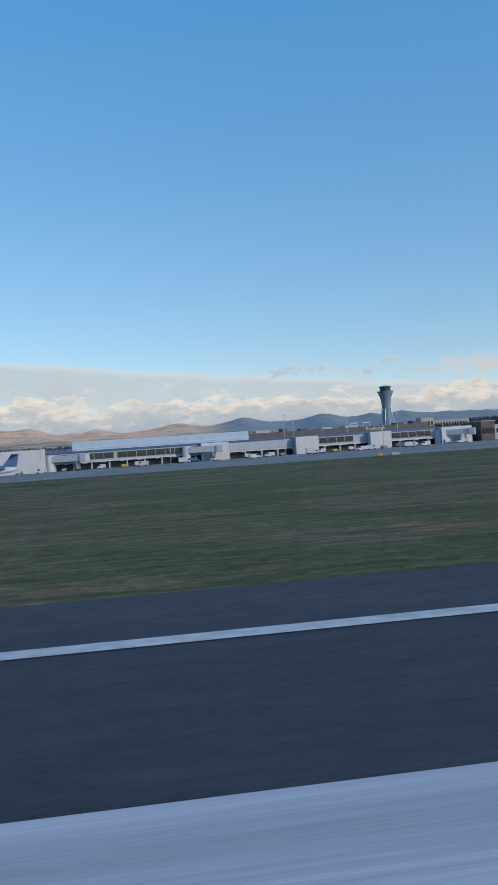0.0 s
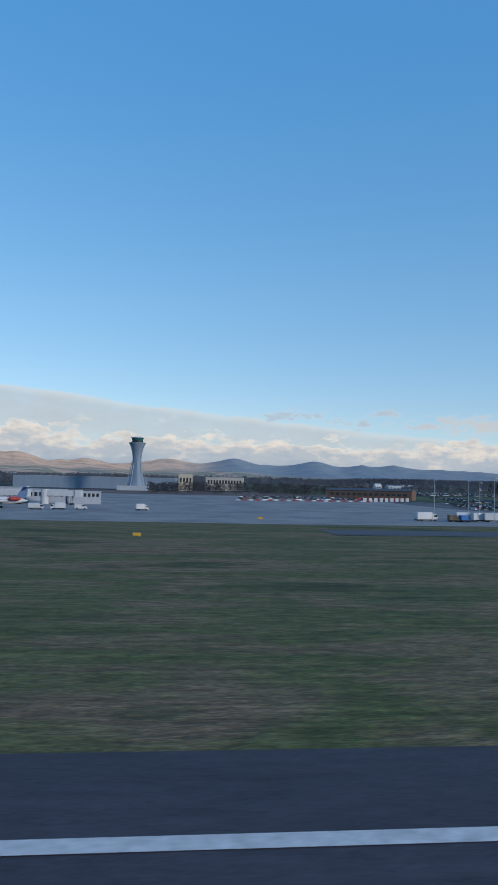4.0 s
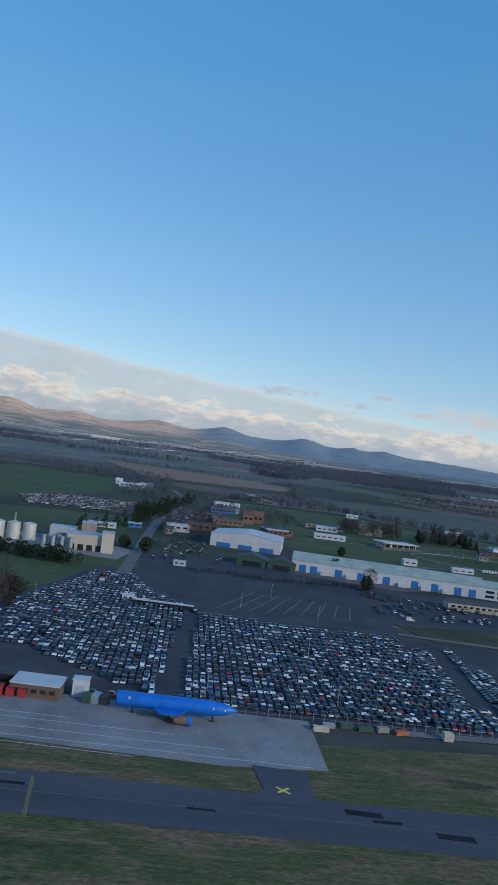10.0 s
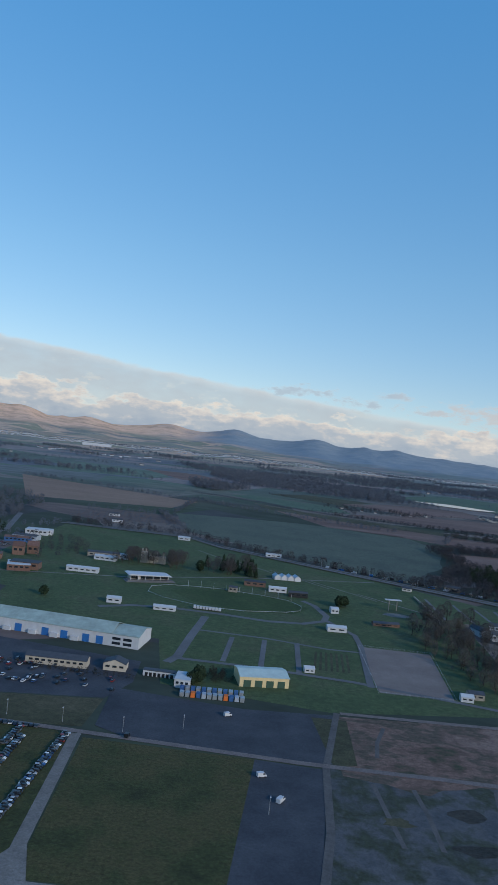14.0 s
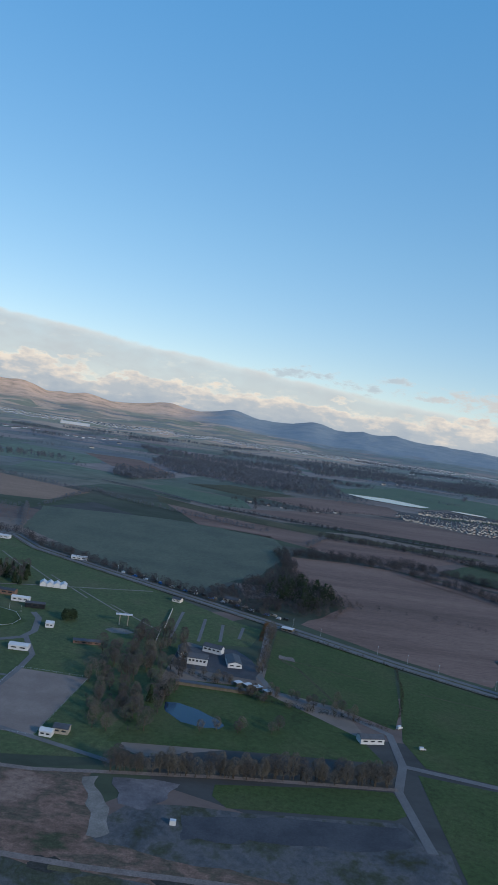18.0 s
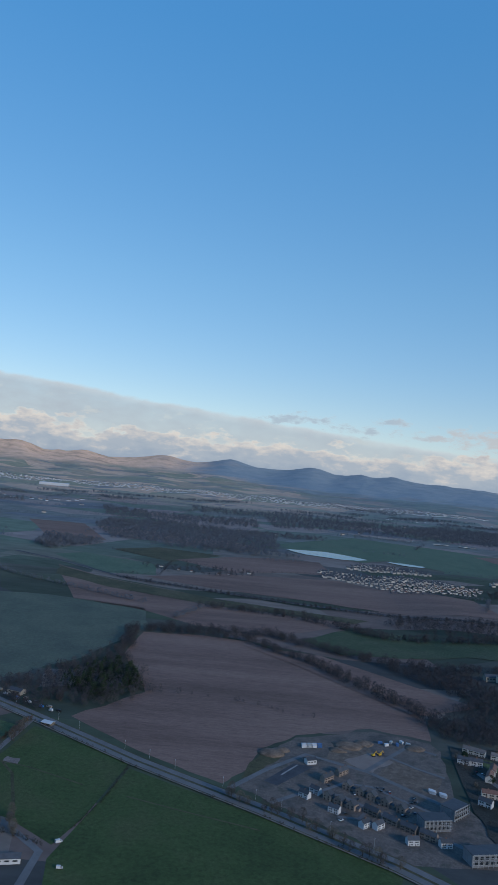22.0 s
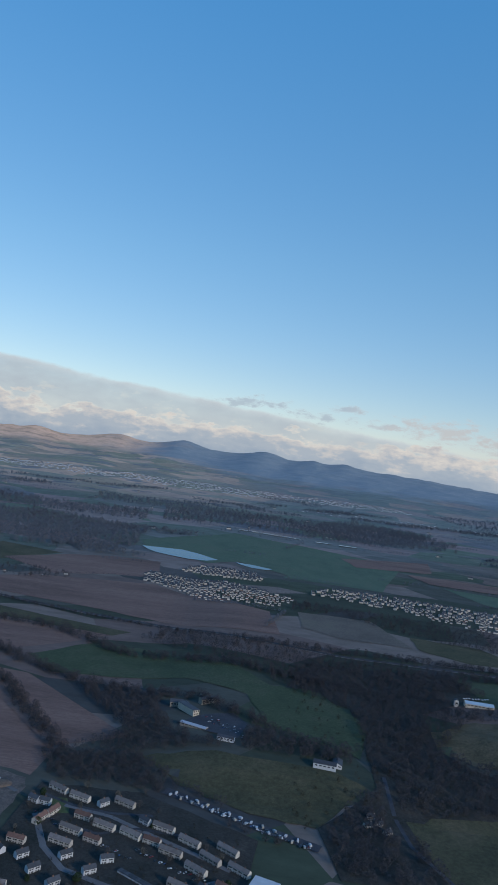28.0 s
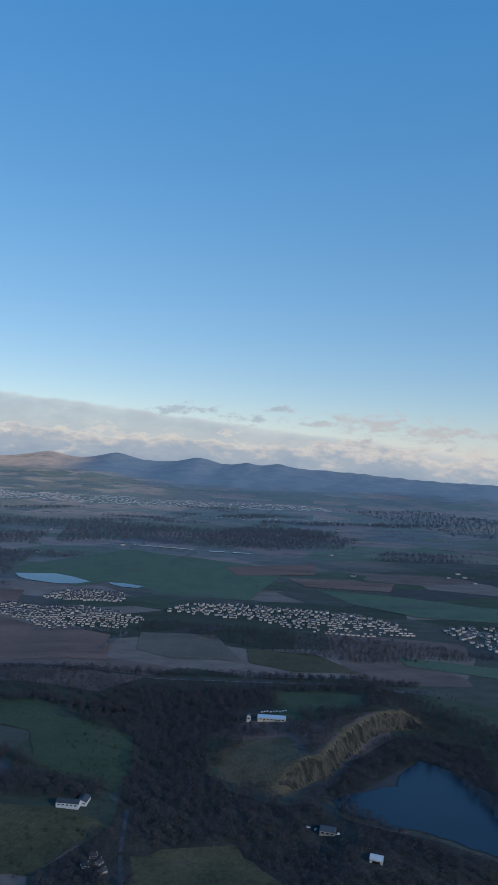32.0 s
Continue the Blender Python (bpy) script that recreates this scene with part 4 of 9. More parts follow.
plot("gravel_patch", uneven([(584.5, 205.2), (588.3, 207), (590.8, 197.5), (594.4, 190.4), (596.9, 180.7), (594, 177), (591.4, 176.4), (589.5, 182.9), (587.7, 191.6)], 2.5), GRAVEL, 0.125, "bare pale gravel strip", "gravel")
for k, (x0, y0, x1, y1, x2, y2) in enumerate(((525, 134, 524.4, 148, 524, 161), (532.7, 134, 533.4, 148, 533.2, 160), (549.6, 128, 550, 150, 553.3, 163), (528, 176, 530, 186, 534, 197), (566, 140, 561, 152, 562, 164), (600, 130, 604, 146, 612, 160))):
    road("wheel_track", [(x0, y0), (x1, y1), (x2, y2)], 1.1, RUT, 0.07 + 0.004 * k, "old wheel track across the waste ground")
WEEDS = random.Random(64)
for k in range(26):
    cx, cy, r = WEEDS.uniform(520, 660), WEEDS.uniform(118, 166), WEEDS.uniform(1.5, 5)
    if cx < 516 + 0.05 * cy or (cx > 585 and cy > 174):
        continue
    pts = [(cx + r * WEEDS.uniform(0.6, 1.5) * math.cos(a * 0.6283), cy + r * WEEDS.uniform(0.4, 0.9) * math.sin(a * 0.6283)) for a in range(10)]
    plot("weed_patch", pts, (GRASS_DULL, WOOD_FLOOR, WOOD_FLOOR)[k % 3], 0.06 + 0.002 * k, "patch of weeds on the waste ground", "weeds")
plot("wet_ground", uneven([(593, 207), (612, 209.5), (610, 199), (604, 193), (597, 193)], 2.5), HOLLOW, 0.1, "wet grey hollow in the waste ground", "mud")
plot("old_tarmac", uneven([(614, 192), (638, 197), (677, 201), (678.5, 193), (662, 186.5), (638, 184.5), (615, 180)], 2.5), TARMAC, 0.1, "worn tarmac hardstanding", "yard")
plot("scrub_patch", [(514, 200), (524, 200), (522, 170), (516, 168)], GRASS_DULL, 0.09, "scrubby bank", "grass")
plot("ring_rail_ground", [(462, 345), (480, 360), (512, 352), (528, 336), (520, 322), (500, 318), (474, 326)], GRASS_GREEN, 0.075, "oval show ring of brighter turf", "lawn")

plot("taxi_link", [(355.5, 92.6), (363, 91.8), (362.6, 83), (353, 81.6), (356.6, 86)], TAXI, 0.095, "dark asphalt link to the taxiway", "taxiway")
for k, (x, y) in enumerate(((366, 81.4), (376, 77.7), (391, 78.6), (408, 77))):
    plot("asphalt_patch", [(x, y), (x + 4.5, y - 0.3), (x + 4.5, y + 1.0), (x, y + 1.3)], PATCH, 0.07, "dark repair patch", "patch")
for a in (45, -45):
    c, d, q = Vector((359, 85.9)), Vector((math.cos(radians(a)), math.sin(radians(a)))), Vector((-math.sin(radians(a)), math.cos(radians(a))))
    plot("closed_cross", [tuple(c + d * 1.1 + q * 0.2), tuple(c - d * 1.1 + q * 0.2), tuple(c - d * 1.1 - q * 0.2), tuple(c + d * 1.1 - q * 0.2)], MARK_YELLOW, 0.11 + (0.006 if a > 0 else 0), "yellow closed-taxiway cross", "marking")
road("worn_path", [(644.7, 333), (653.8, 321.4), (660, 305), (666.2, 288.4), (666.4, 282)], 1.4, GRASS_DULL, 0.1, "worn path across the meadow")
road("worn_path", [(646, 332), (658, 329.3), (686, 317.6)], 0.9, GRASS_DULL, 0.11, "worn path across the meadow")
road("worn_path", [(706, 311.4), (730, 304), (762, 295)], 0.9, GRASS_DULL, 0.1, "faint path across the meadow")
plot("worn_spot", uneven([(646, 338), (652, 336), (653, 331), (647, 331)], 2), TRACK, 0.09, "worn earth at the meadow gate", "earth")
plot("house_yard", uneven([(598, 306), (634, 300), (636, 318), (626, 336), (600, 332)], 2), TARMAC, 0.1, "dark yard round the country house", "yard")

for pts in ([(866, 392), (884, 384), (904, 381), (926, 384)], [(884, 366), (902, 361), (920, 370), (944, 369)], [(882, 354), (900, 348), (926, 352), (944, 346)], [(896, 322), (908, 316), (932, 316), (955, 322)], [(915, 322), (924, 334), (940, 342)]):
    road("estate_street", pts, 2.2, TARMAC, 0.14, "narrow estate street")
for k, pts in enumerate(([(872, 388), (880, 390), (884, 376), (876, 374)], [(904, 346), (916, 350), (922, 340), (908, 334)], [(926, 346), (938, 340), (932, 332), (922, 338)], [(940, 336), (952, 334), (948, 326), (938, 328)])):
    plot("garden", uneven(pts, 1.5), GRASS_PARK, 0.11, "grass plot among the terraces", "garden")
plot("fenced_court", [(763, 340), (777, 362), (787, 361), (769, 336)], TARMAC, 0.11, "dark fenced tarmac court", "yard")
road("court_line", [(771, 348), (779, 361)], 0.9, CONCRETE, 0.125, "pale strip across the court")
plot("soil_bank", uneven([(752, 340), (758, 362), (766, 378), (774, 372), (764, 356), (757, 342)], 2), GRASS_DULL, 0.09, "tawny bank beside the site", "bank")
plot("dug_plot", uneven([(816, 358), (828, 377), (848, 361), (842, 342), (832, 346)], 1.5), SPOIL, 0.09, "bare levelled building plots", "earth")
plot("dug_plot", uneven([(794, 372), (812, 364), (822, 380), (812, 396), (796, 390)], 1.5), SPOIL, 0.085, "churned earth round the diggers", "earth")
plot("bare_earth", uneven([(802, 372), (818, 386), (828, 376), (814, 360)], 2), SAND, 0.1, "pale dug earth on the site", "earth")


# ---- materials of things ----
WHITE = paint("white_paint", (0.46, 0.47, 0.495), 0.55, wear=0.1)
OFFWHITE = paint("harled_wall", (0.44, 0.41, 0.375), 0.9, wear=0.15, spread=0.22)
CREAM = paint("cream_cladding", (0.42, 0.375, 0.31), 0.8, wear=0.12, spread=0.1)
GREYCLAD = paint("grey_cladding", (0.33, 0.36, 0.41), 0.5, wear=0.12)
BLUECLAD = paint("blue_cladding", (0.04, 0.1, 0.24), 0.5, wear=0.15)
BLUEDOOR = paint("blue_door", (0.03, 0.13, 0.36), 0.5, wear=0.1)
BLUEPLANE = paint("bright_blue_paint", (0.01, 0.13, 0.5), 0.45, wear=0.2, scale=0.6)
STEEL = paint("galvanised_steel", (0.38, 0.4, 0.42), 0.45, metal=0.5, wear=0.2)
TANKSTEEL = paint("pale_silo_steel", (0.5, 0.49, 0.46), 0.5, metal=0.2, wear=0.2)
ROOFBLUE = paint("pale_blue_grey_roof", (0.33, 0.42, 0.5), 0.55, wear=0.1)
ROOFGREEN = paint("mossy_sheet_roof", (0.3, 0.36, 0.32), 0.8, wear=0.25, scale=0.3)
ROOFPALE = paint("pale_sheet_roof", (0.43, 0.455, 0.48), 0.6, wear=0.15, scale=0.3)
SLATE = paint("dark_slate_roof", (0.05, 0.055, 0.065), 0.7, wear=0.25, spread=0.25)
TILE = paint("brown_tile_roof", (0.13, 0.075, 0.06), 0.85, wear=0.25, spread=0.25)
BLOCKWORK = paint("grey_blockwork", (0.17, 0.18, 0.2), 0.9, wear=0.3, scale=1.2)
SANDSTONE = paint("tan_brick", (0.24, 0.19, 0.16), 0.9, wear=0.25, scale=1.5, spread=0.15)
CONCTILE = paint("weathered_concrete_tiles", (0.15, 0.135, 0.13), 0.85, wear=0.25, spread=0.2)
BRICK = paint("brown_brick", (0.15, 0.093, 0.072), 0.9, wear=0.25, scale=1.5, spread=0.15)
STONE = paint("weathered_stone", (0.26, 0.235, 0.2), 0.9, wear=0.3, scale=1.2)
# near-black: dark paint on things, and the shade inside openings
DARK = paint("dark_opening", (0.012, 0.013, 0.016), 0.4, spec=0.5, wear=0.1)
REARCLAD = paint("dull_brown_cladding", (0.1, 0.09, 0.088), 0.8, wear=0.2)
GLASS = paint("dark_window_glass", (0.02, 0.026, 0.034), 0.12, spec=0.6, wear=0.1)
TOWERCLAD = paint("zinc_tower_cladding", (0.17, 0.225, 0.295), 0.62, metal=0.0, wear=0.12, scale=0.4)
CABGLASS = paint("green_tinted_glass", (0.03, 0.1, 0.1), 0.1, spec=0.6, wear=0.1)
RED = paint("red_paint", (0.3, 0.03, 0.028), 0.5, wear=0.2)
ORANGE = paint("orange_fabric", (0.6, 0.15, 0.03), 0.8, wear=0.1)
YELLOW = paint("yellow_paint", (0.5, 0.3, 0.03), 0.5, wear=0.15)
GREENPAINT = paint("green_steel", (0.035, 0.075, 0.052), 0.6, wear=0.2)
LIME = paint("lime_paint", (0.5, 0.6, 0.12), 0.5, wear=0.1)
RUST = paint("orange_rust_paint", (0.4, 0.11, 0.04), 0.7, wear=0.25)
ROOFMOSS = paint("dark_mossy_roof", (0.07, 0.1, 0.085), 0.85, wear=0.3, scale=0.4)
BARNYELLOW = paint("pale_yellow_cladding", (0.6, 0.47, 0.26), 0.7, wear=0.12)
ROOFBARN = paint("pale_green_sheet_roof", (0.42, 0.5, 0.47), 0.7, wear=0.15, scale=0.4)
TYRE = paint("black_rubber", (0.015, 0.015, 0.016), 0.9, wear=0.2)
WOODPOST = paint("weathered_timber", (0.12, 0.1, 0.075), 0.9, wear=0.3)
BARK = paint("grey_brown_bark", (0.06, 0.048, 0.038), 0.95, wear=0.3)


def foliage(name, cols, rough=0.9):
    """Crowns: each clump takes its own tone."""
    m, n, l, b = node_mat(name, rough, 0, 0.1)
    g, o = n.new("ShaderNodeNewGeometry"), n.new("ShaderNodeObjectInfo")
    ad = n.new("ShaderNodeMath")
    ad.operation = "FRACT"
    su = n.new("ShaderNodeMath")
    l.new(g.outputs["Random Per Island"], su.inputs[0])
    l.new(o.outputs["Random"], su.inputs[1])
    l.new(su.outputs[0], ad.inputs[0])
    r = ramp(n, [(k / max(1, len(cols) - 1), c) for k, c in enumerate(cols)])
    l.new(ad.outputs[0], r.inputs[0])
    l.new(r.outputs[0], b.inputs["Base Color"])
    return m


TWIGS = foliage("bare_twigs", [(0.036, 0.036, 0.042), (0.052, 0.049, 0.054), (0.068, 0.062, 0.064), (0.043, 0.042, 0.047)])
NEARTWIGS = foliage("brown_twigs", [(0.052, 0.048, 0.047), (0.074, 0.067, 0.064), (0.096, 0.085, 0.08), (0.062, 0.057, 0.055)])
BUDS = foliage("budding_twigs", [(0.086, 0.076, 0.064), (0.125, 0.11, 0.09), (0.1, 0.093, 0.075)])
NEEDLES = foliage("dark_needles", [(0.012, 0.02, 0.012), (0.025, 0.04, 0.02), (0.034, 0.05, 0.028)])
# bare twigs paled and blued: the haze of distance is in the colour
HAZETWIGS = foliage("hazed_twigs", [(0.084, 0.096, 0.12), (0.106, 0.116, 0.138), (0.124, 0.13, 0.146), (0.094, 0.104, 0.127)])
EVERGREEN = foliage("dark_evergreen", [(0.012, 0.02, 0.014), (0.024, 0.036, 0.022), (0.034, 0.046, 0.03)])
BEECH = foliage("russet_leaves", [(0.1, 0.055, 0.03), (0.14, 0.08, 0.042), (0.075, 0.045, 0.028)])
SCRUB = foliage("winter_scrub", [(0.024, 0.024, 0.02), (0.044, 0.039, 0.03), (0.038, 0.042, 0.026)])


def car_paint():
    m, n, l, b = node_mat("car_paint", 0.3, 0.1, 0.5)
    g, o = n.new("ShaderNodeNewGeometry"), n.new("ShaderNodeObjectInfo")
    ad = n.new("ShaderNodeMath")
    l.new(g.outputs["Random Per Island"], ad.inputs[0])
    l.new(o.outputs["Random"], ad.inputs[1])
    fr = n.new("ShaderNodeMath")
    fr.operation = "FRACT"
    l.new(ad.outputs[0], fr.inputs[0])
    r = ramp(n, [(0.0, (0.014, 0.015, 0.017)), (0.3, (0.66, 0.67, 0.68)), (0.44, (0.1, 0.105, 0.115)), (0.6, (0.014, 0.028, 0.07)), (0.7, (0.04, 0.042, 0.046)), (0.84, (0.36, 0.37, 0.39)), (0.92, (0.22, 0.022, 0.02)), (0.97, (0.03, 0.08, 0.22))], False)
    l.new(fr.outputs[0], r.inputs[0])
    l.new(r.outputs[0], b.inputs["Base Color"])
    return m


CARPAINT = car_paint()


# ---- kinds of things ----
def prism(bm, outline, y0, y1):
    """A side outline in x and z drawn out from y0 to y1."""
    a = [bm.verts.new((x, y0, z)) for x, z in outline]
    b = [bm.verts.new((x, y1, z)) for x, z in outline]
    bm.faces.new(a)
    bm.faces.new(b[::-1])
    for k in range(len(outline)):
        j = (k + 1) % len(outline)
        bm.faces.new((a[j], a[k], b[k], b[j]))
    return bm


def recalc(bm):
    bmesh.ops.recalc_face_normals(bm, faces=bm.faces[:])
    return bm


def car_meshes(L=2.1, W=0.88, H=0.72):
    """Body shell, glass and a wheel, at the scale of the place."""
    h = L / 2
    body = bmesh.new()
    prism(body, [(-h, 0.16), (-h * 0.98, 0.36), (-h * 0.78, 0.41), (h * 0.45, 0.42), (h * 0.93, 0.34), (h, 0.16)], -W / 2, W / 2)
    prism(body, [(-h * 0.72, H - 0.04), (-h * 0.62, H), (h * 0.02, H), (h * 0.1, H - 0.04)], -W * 0.4, W * 0.4)
    glass = prism(bmesh.new(), [(-h * 0.84, 0.41), (-h * 0.66, H - 0.03), (h * 0.06, H - 0.03), (h * 0.42, 0.42)], -W * 0.42, W * 0.42)
    wheel = bmesh.new()
    bmesh.ops.create_cone(wheel, cap_ends=True, segments=8, radius1=0.16, radius2=0.16, depth=0.12, matrix=Matrix.Rotation(radians(90), 4, "X"))
    return recalc(body), recalc(glass), wheel


def build_car(L=2.1, H=0.72, label="parked car"):
    b, g, w = car_meshes(L, 0.88, H)
    car = part("car", b, CARPAINT)
    part("window_glass", g, GLASS, car)
    wm = mesh_of("wheel", w, TYRE)
    for x in (-L * 0.3, L * 0.31):
        for y in (-0.4, 0.4):
            k = part("wheel", wm, TYRE, car)
            k.location = (x, y, 0.16)
    return tagged(car, label, "car")


def car_crowd(name, rows, label, group=""):
    """Cars too many to tell apart: one joined object, still with body, glass and wheels."""
    b, g, w = car_meshes()
    src = bmesh.new()
    tops = []
    verts, faces, mats = [], [], []
    pieces = []
    for bm, mi in ((b, 0), (g, 1)):
        bm.verts.index_update()
        pieces.append(([v.co.copy() for v in bm.verts], [[v.index for v in f.verts] for f in bm.faces], mi))
        bm.free()
    w.free()
    src.free()
    for x, y, rz in rows:
        m = pose(x, y, land(x, y) + 0.1, 0, 0, rz)
        for vs, fs, mi in pieces:
            n0 = len(verts)
            verts += [tuple(m @ v) for v in vs]
            faces += [[n0 + k for k in f] for f in fs]
            mats += [mi] * len(fs)
    me = bpy.data.meshes.new(name)
    me.from_pydata(verts, [], faces)
    me.materials.append(CARPAINT)
    me.materials.append(GLASS)
    me.polygons.foreach_set("material_index", mats)
    return tagged(new(name, me), label, "cars", group, "stuff")


def panel_row(parent, name, material, n, x0, x1, y, z0, z1, gap=0.25, depth=0.06, label=""):
    """n like panels (windows, doors) set proud of a wall that faces -y."""
    w = (x1 - x0) / n
    me = mesh_of(name, boxes((-w * (1 - gap) / 2, w * (1 - gap) / 2, -depth, depth, 0, z1 - z0)), material)
    for k in range(n):
        p = part(name, me, material, parent, label)
        p.location = (x0 + (k + 0.5) * w, y, z0)


def shed(name, label, category, x, y, rz, w, d, h, wall, roof_mat, ridge=0.0, along="x", doors=0, door_mat=None, windows=0, win_z=None, plinth=None, band=None, group="", door_h=None):
    """A plain building: front on -y, middle of the front wall's foot at (x, y)."""
    t = thing(name, x, y, land(x, y), rz)
    part("wall", house_wall(w, 0, d, h, ridge, along) if ridge else boxes((-w / 2, w / 2, 0, d, -0.6, h)), wall, t)
    if ridge:
        part("roof", recalc(gable(bmesh.new(), -w / 2, w / 2, 0, d, h + 0.03, h + ridge + 0.03, along, 0.15)), roof_mat, t)
    else:
        part("roof", boxes((-w / 2 - 0.12, w / 2 + 0.12, -0.12, d + 0.12, h + 0.003, h + 0.18)), roof_mat, t)
    if band:
        part("fascia", boxes((-w / 2 - 0.13, w / 2 + 0.13, -0.14, -0.005, h - 0.55, h + 0.19)), band, t)
    if plinth:
        part("plinth", boxes((-w / 2 - 0.03, w / 2 + 0.03, -0.05, -0.004, 0, h * 0.4)), plinth, t)
    if doors:
        panel_row(t, "door", door_mat or DARK, doors, -w * 0.46, w * 0.46, -0.03, 0.02, door_h or h * 0.7, 0.35)
    if windows:
        panel_row(t, "window", GLASS, windows, -w * 0.46, w * 0.46, -0.03, win_z or h * 0.5, (win_z or h * 0.5) + h * 0.28, 0.4)
    return tagged(t, label, category, group)


def lathe(bm, profile, seg=24, m=None):
    rings = []
    for r, z in profile:
        rings.append([bm.verts.new(((m or Matrix.Identity(4)) @ Vector((r * math.cos(2 * math.pi * k / seg), r * math.sin(2 * math.pi * k / seg), z)))) for k in range(seg)])
    for a, b in zip(rings, rings[1:]):
        for k in range(seg):
            j = (k + 1) % seg
            bm.faces.new((a[k], a[j], b[j], b[k]))
    for ring, flip in ((rings[0], True), (rings[-1], False)):
        bm.faces.new(ring[::-1] if flip else ring)
    return bm


def house_wall(w, y0, y1, h, ridge, along="x", deep=0.8):
    """Four walls with pointed gables, as one shell."""
    bm = bmesh.new()
    ym = (y0 + y1) / 2
    if along == "x":
        end = [(y0, -deep), (y1, -deep), (y1, h), (ym, h + ridge), (y0, h)]
        a = [bm.verts.new((-w / 2, y, z)) for y, z in end]
        b = [bm.verts.new((w / 2, y, z)) for y, z in end]
    else:
        end = [(-w / 2, -deep), (w / 2, -deep), (w / 2, h), (0, h + ridge), (-w / 2, h)]
        a = [bm.verts.new((x, y0, z)) for x, z in end]
        b = [bm.verts.new((x, y1, z)) for x, z in end]
    bm.faces.new(a)
    bm.faces.new(b[::-1])
    for k in range(5):
        bm.faces.new((a[(k + 1) % 5], a[k], b[k], b[(k + 1) % 5]))
    return recalc(bm)


def storage_tank(x, y, r, h, label="white cylindrical fuel tank with a stair", mat=None, stair=True, group="fuel tanks", roof=0.35):
    t = thing("storage_tank", x, y, land(x, y))
    part("shell", lathe(bmesh.new(), [(r, -0.2), (r, h)], 28), mat or WHITE, t, smooth=False)
    part("roof", lathe(bmesh.new(), [(r * 1.01, h + 0.003), (r * 1.01, h + 0.06), (0.12, h + roof)], 28), mat or WHITE, t)
    if stair:
        bm = bmesh.new()
        for k in range(14):
            a = radians(-150 + k * 9)
            m = Matrix.Translation(((r + 0.18) * math.cos(a), (r + 0.18) * math.sin(a), 0.2 + (h - 0.3) * k / 13)) @ Matrix.Rotation(a, 4, "Z")
            bmesh.ops.create_cube(bm, size=1, matrix=m @ Matrix.Diagonal((0.34, 0.3, 0.07, 1)))
        part("stair", bm, STEEL, t)
        rail = bmesh.new()
        for k in range(20):
            a = 2 * math.pi * k / 20
            tube(rail, r * 0.97 * math.cos(a), r * 0.97 * math.sin(a), h + 0.06, h + 0.5, 0.025, seg=4)
        part("guard_rail", rail, STEEL, t)
    return tagged(t, label, "tank", group)


def lamp_post(x, y, h=4.5, label="tall grey lighting column", arm=0.5):
    t = thing("lamp_post", x, y, land(x, y))
    part("pole", tube(bmesh.new(), 0, 0, -0.2, h, 0.07, 0.04, 6), STEEL, t)
    part("arm", boxes((-0.03, 0.03, -arm, 0, h - 0.06, h)), STEEL, t)
    part("lantern", boxes((-0.12, 0.12, -arm - 0.3, -arm, h - 0.1, h + 0.02)), WHITE, t)
    return tagged(t, label, "lamp", "lamp posts")


def van(x, y, rz, L=2.6, H=1.1, body=None, label="white van parked", box_back=False):
    t = thing("van", x, y, land(x, y) + 0.08, rz)
    W = 1.0
    if box_back:
        part("box_body", boxes((-L / 2, L * 0.22, -W / 2, W / 2, 0.3, H + 0.25), bevel=0.04), body or WHITE, t)
        part("cab", recalc(prism(bmesh.new(), [(L * 0.24, 0.2), (L * 0.24, H * 0.95), (L * 0.38, H * 0.95), (L * 0.48, H * 0.55), (L / 2, 0.2)], -W * 0.46, W * 0.46)), body or WHITE, t)
        part("windscreen", boxes((L * 0.30, L * 0.455, -W * 0.465, W * 0.465, H * 0.56, H * 0.82)), GLASS, t)
        part("chassis", boxes((-L / 2, L * 0.45, -W * 0.35, W * 0.35, 0.16, 0.295)), DARK, t)
    else:
        part("body", recalc(prism(bmesh.new(), [(-L / 2, 0.18), (-L / 2, H), (L * 0.22, H), (L * 0.36, H * 0.6), (L / 2, H * 0.48), (L / 2, 0.18)], -W / 2, W / 2)), body or WHITE, t)
        part("windscreen", recalc(prism(bmesh.new(), [(L * 0.1, H * 0.62), (L * 0.1, H * 0.9), (L * 0.245, H * 0.95), (L * 0.365, H * 0.62)], -W * 0.51, W * 0.51)), GLASS, t)
    for dx in (-L * 0.3, L * 0.32):
        for dy in (-W * 0.45, W * 0.45):
            bm = bmesh.new()
            bmesh.ops.create_cone(bm, cap_ends=True, segments=10, radius1=0.17, radius2=0.17, depth=0.14, matrix=pose(dx, dy, 0.17, 90))
            part("wheel", bm, TYRE, t)
    return tagged(t, label, "van")


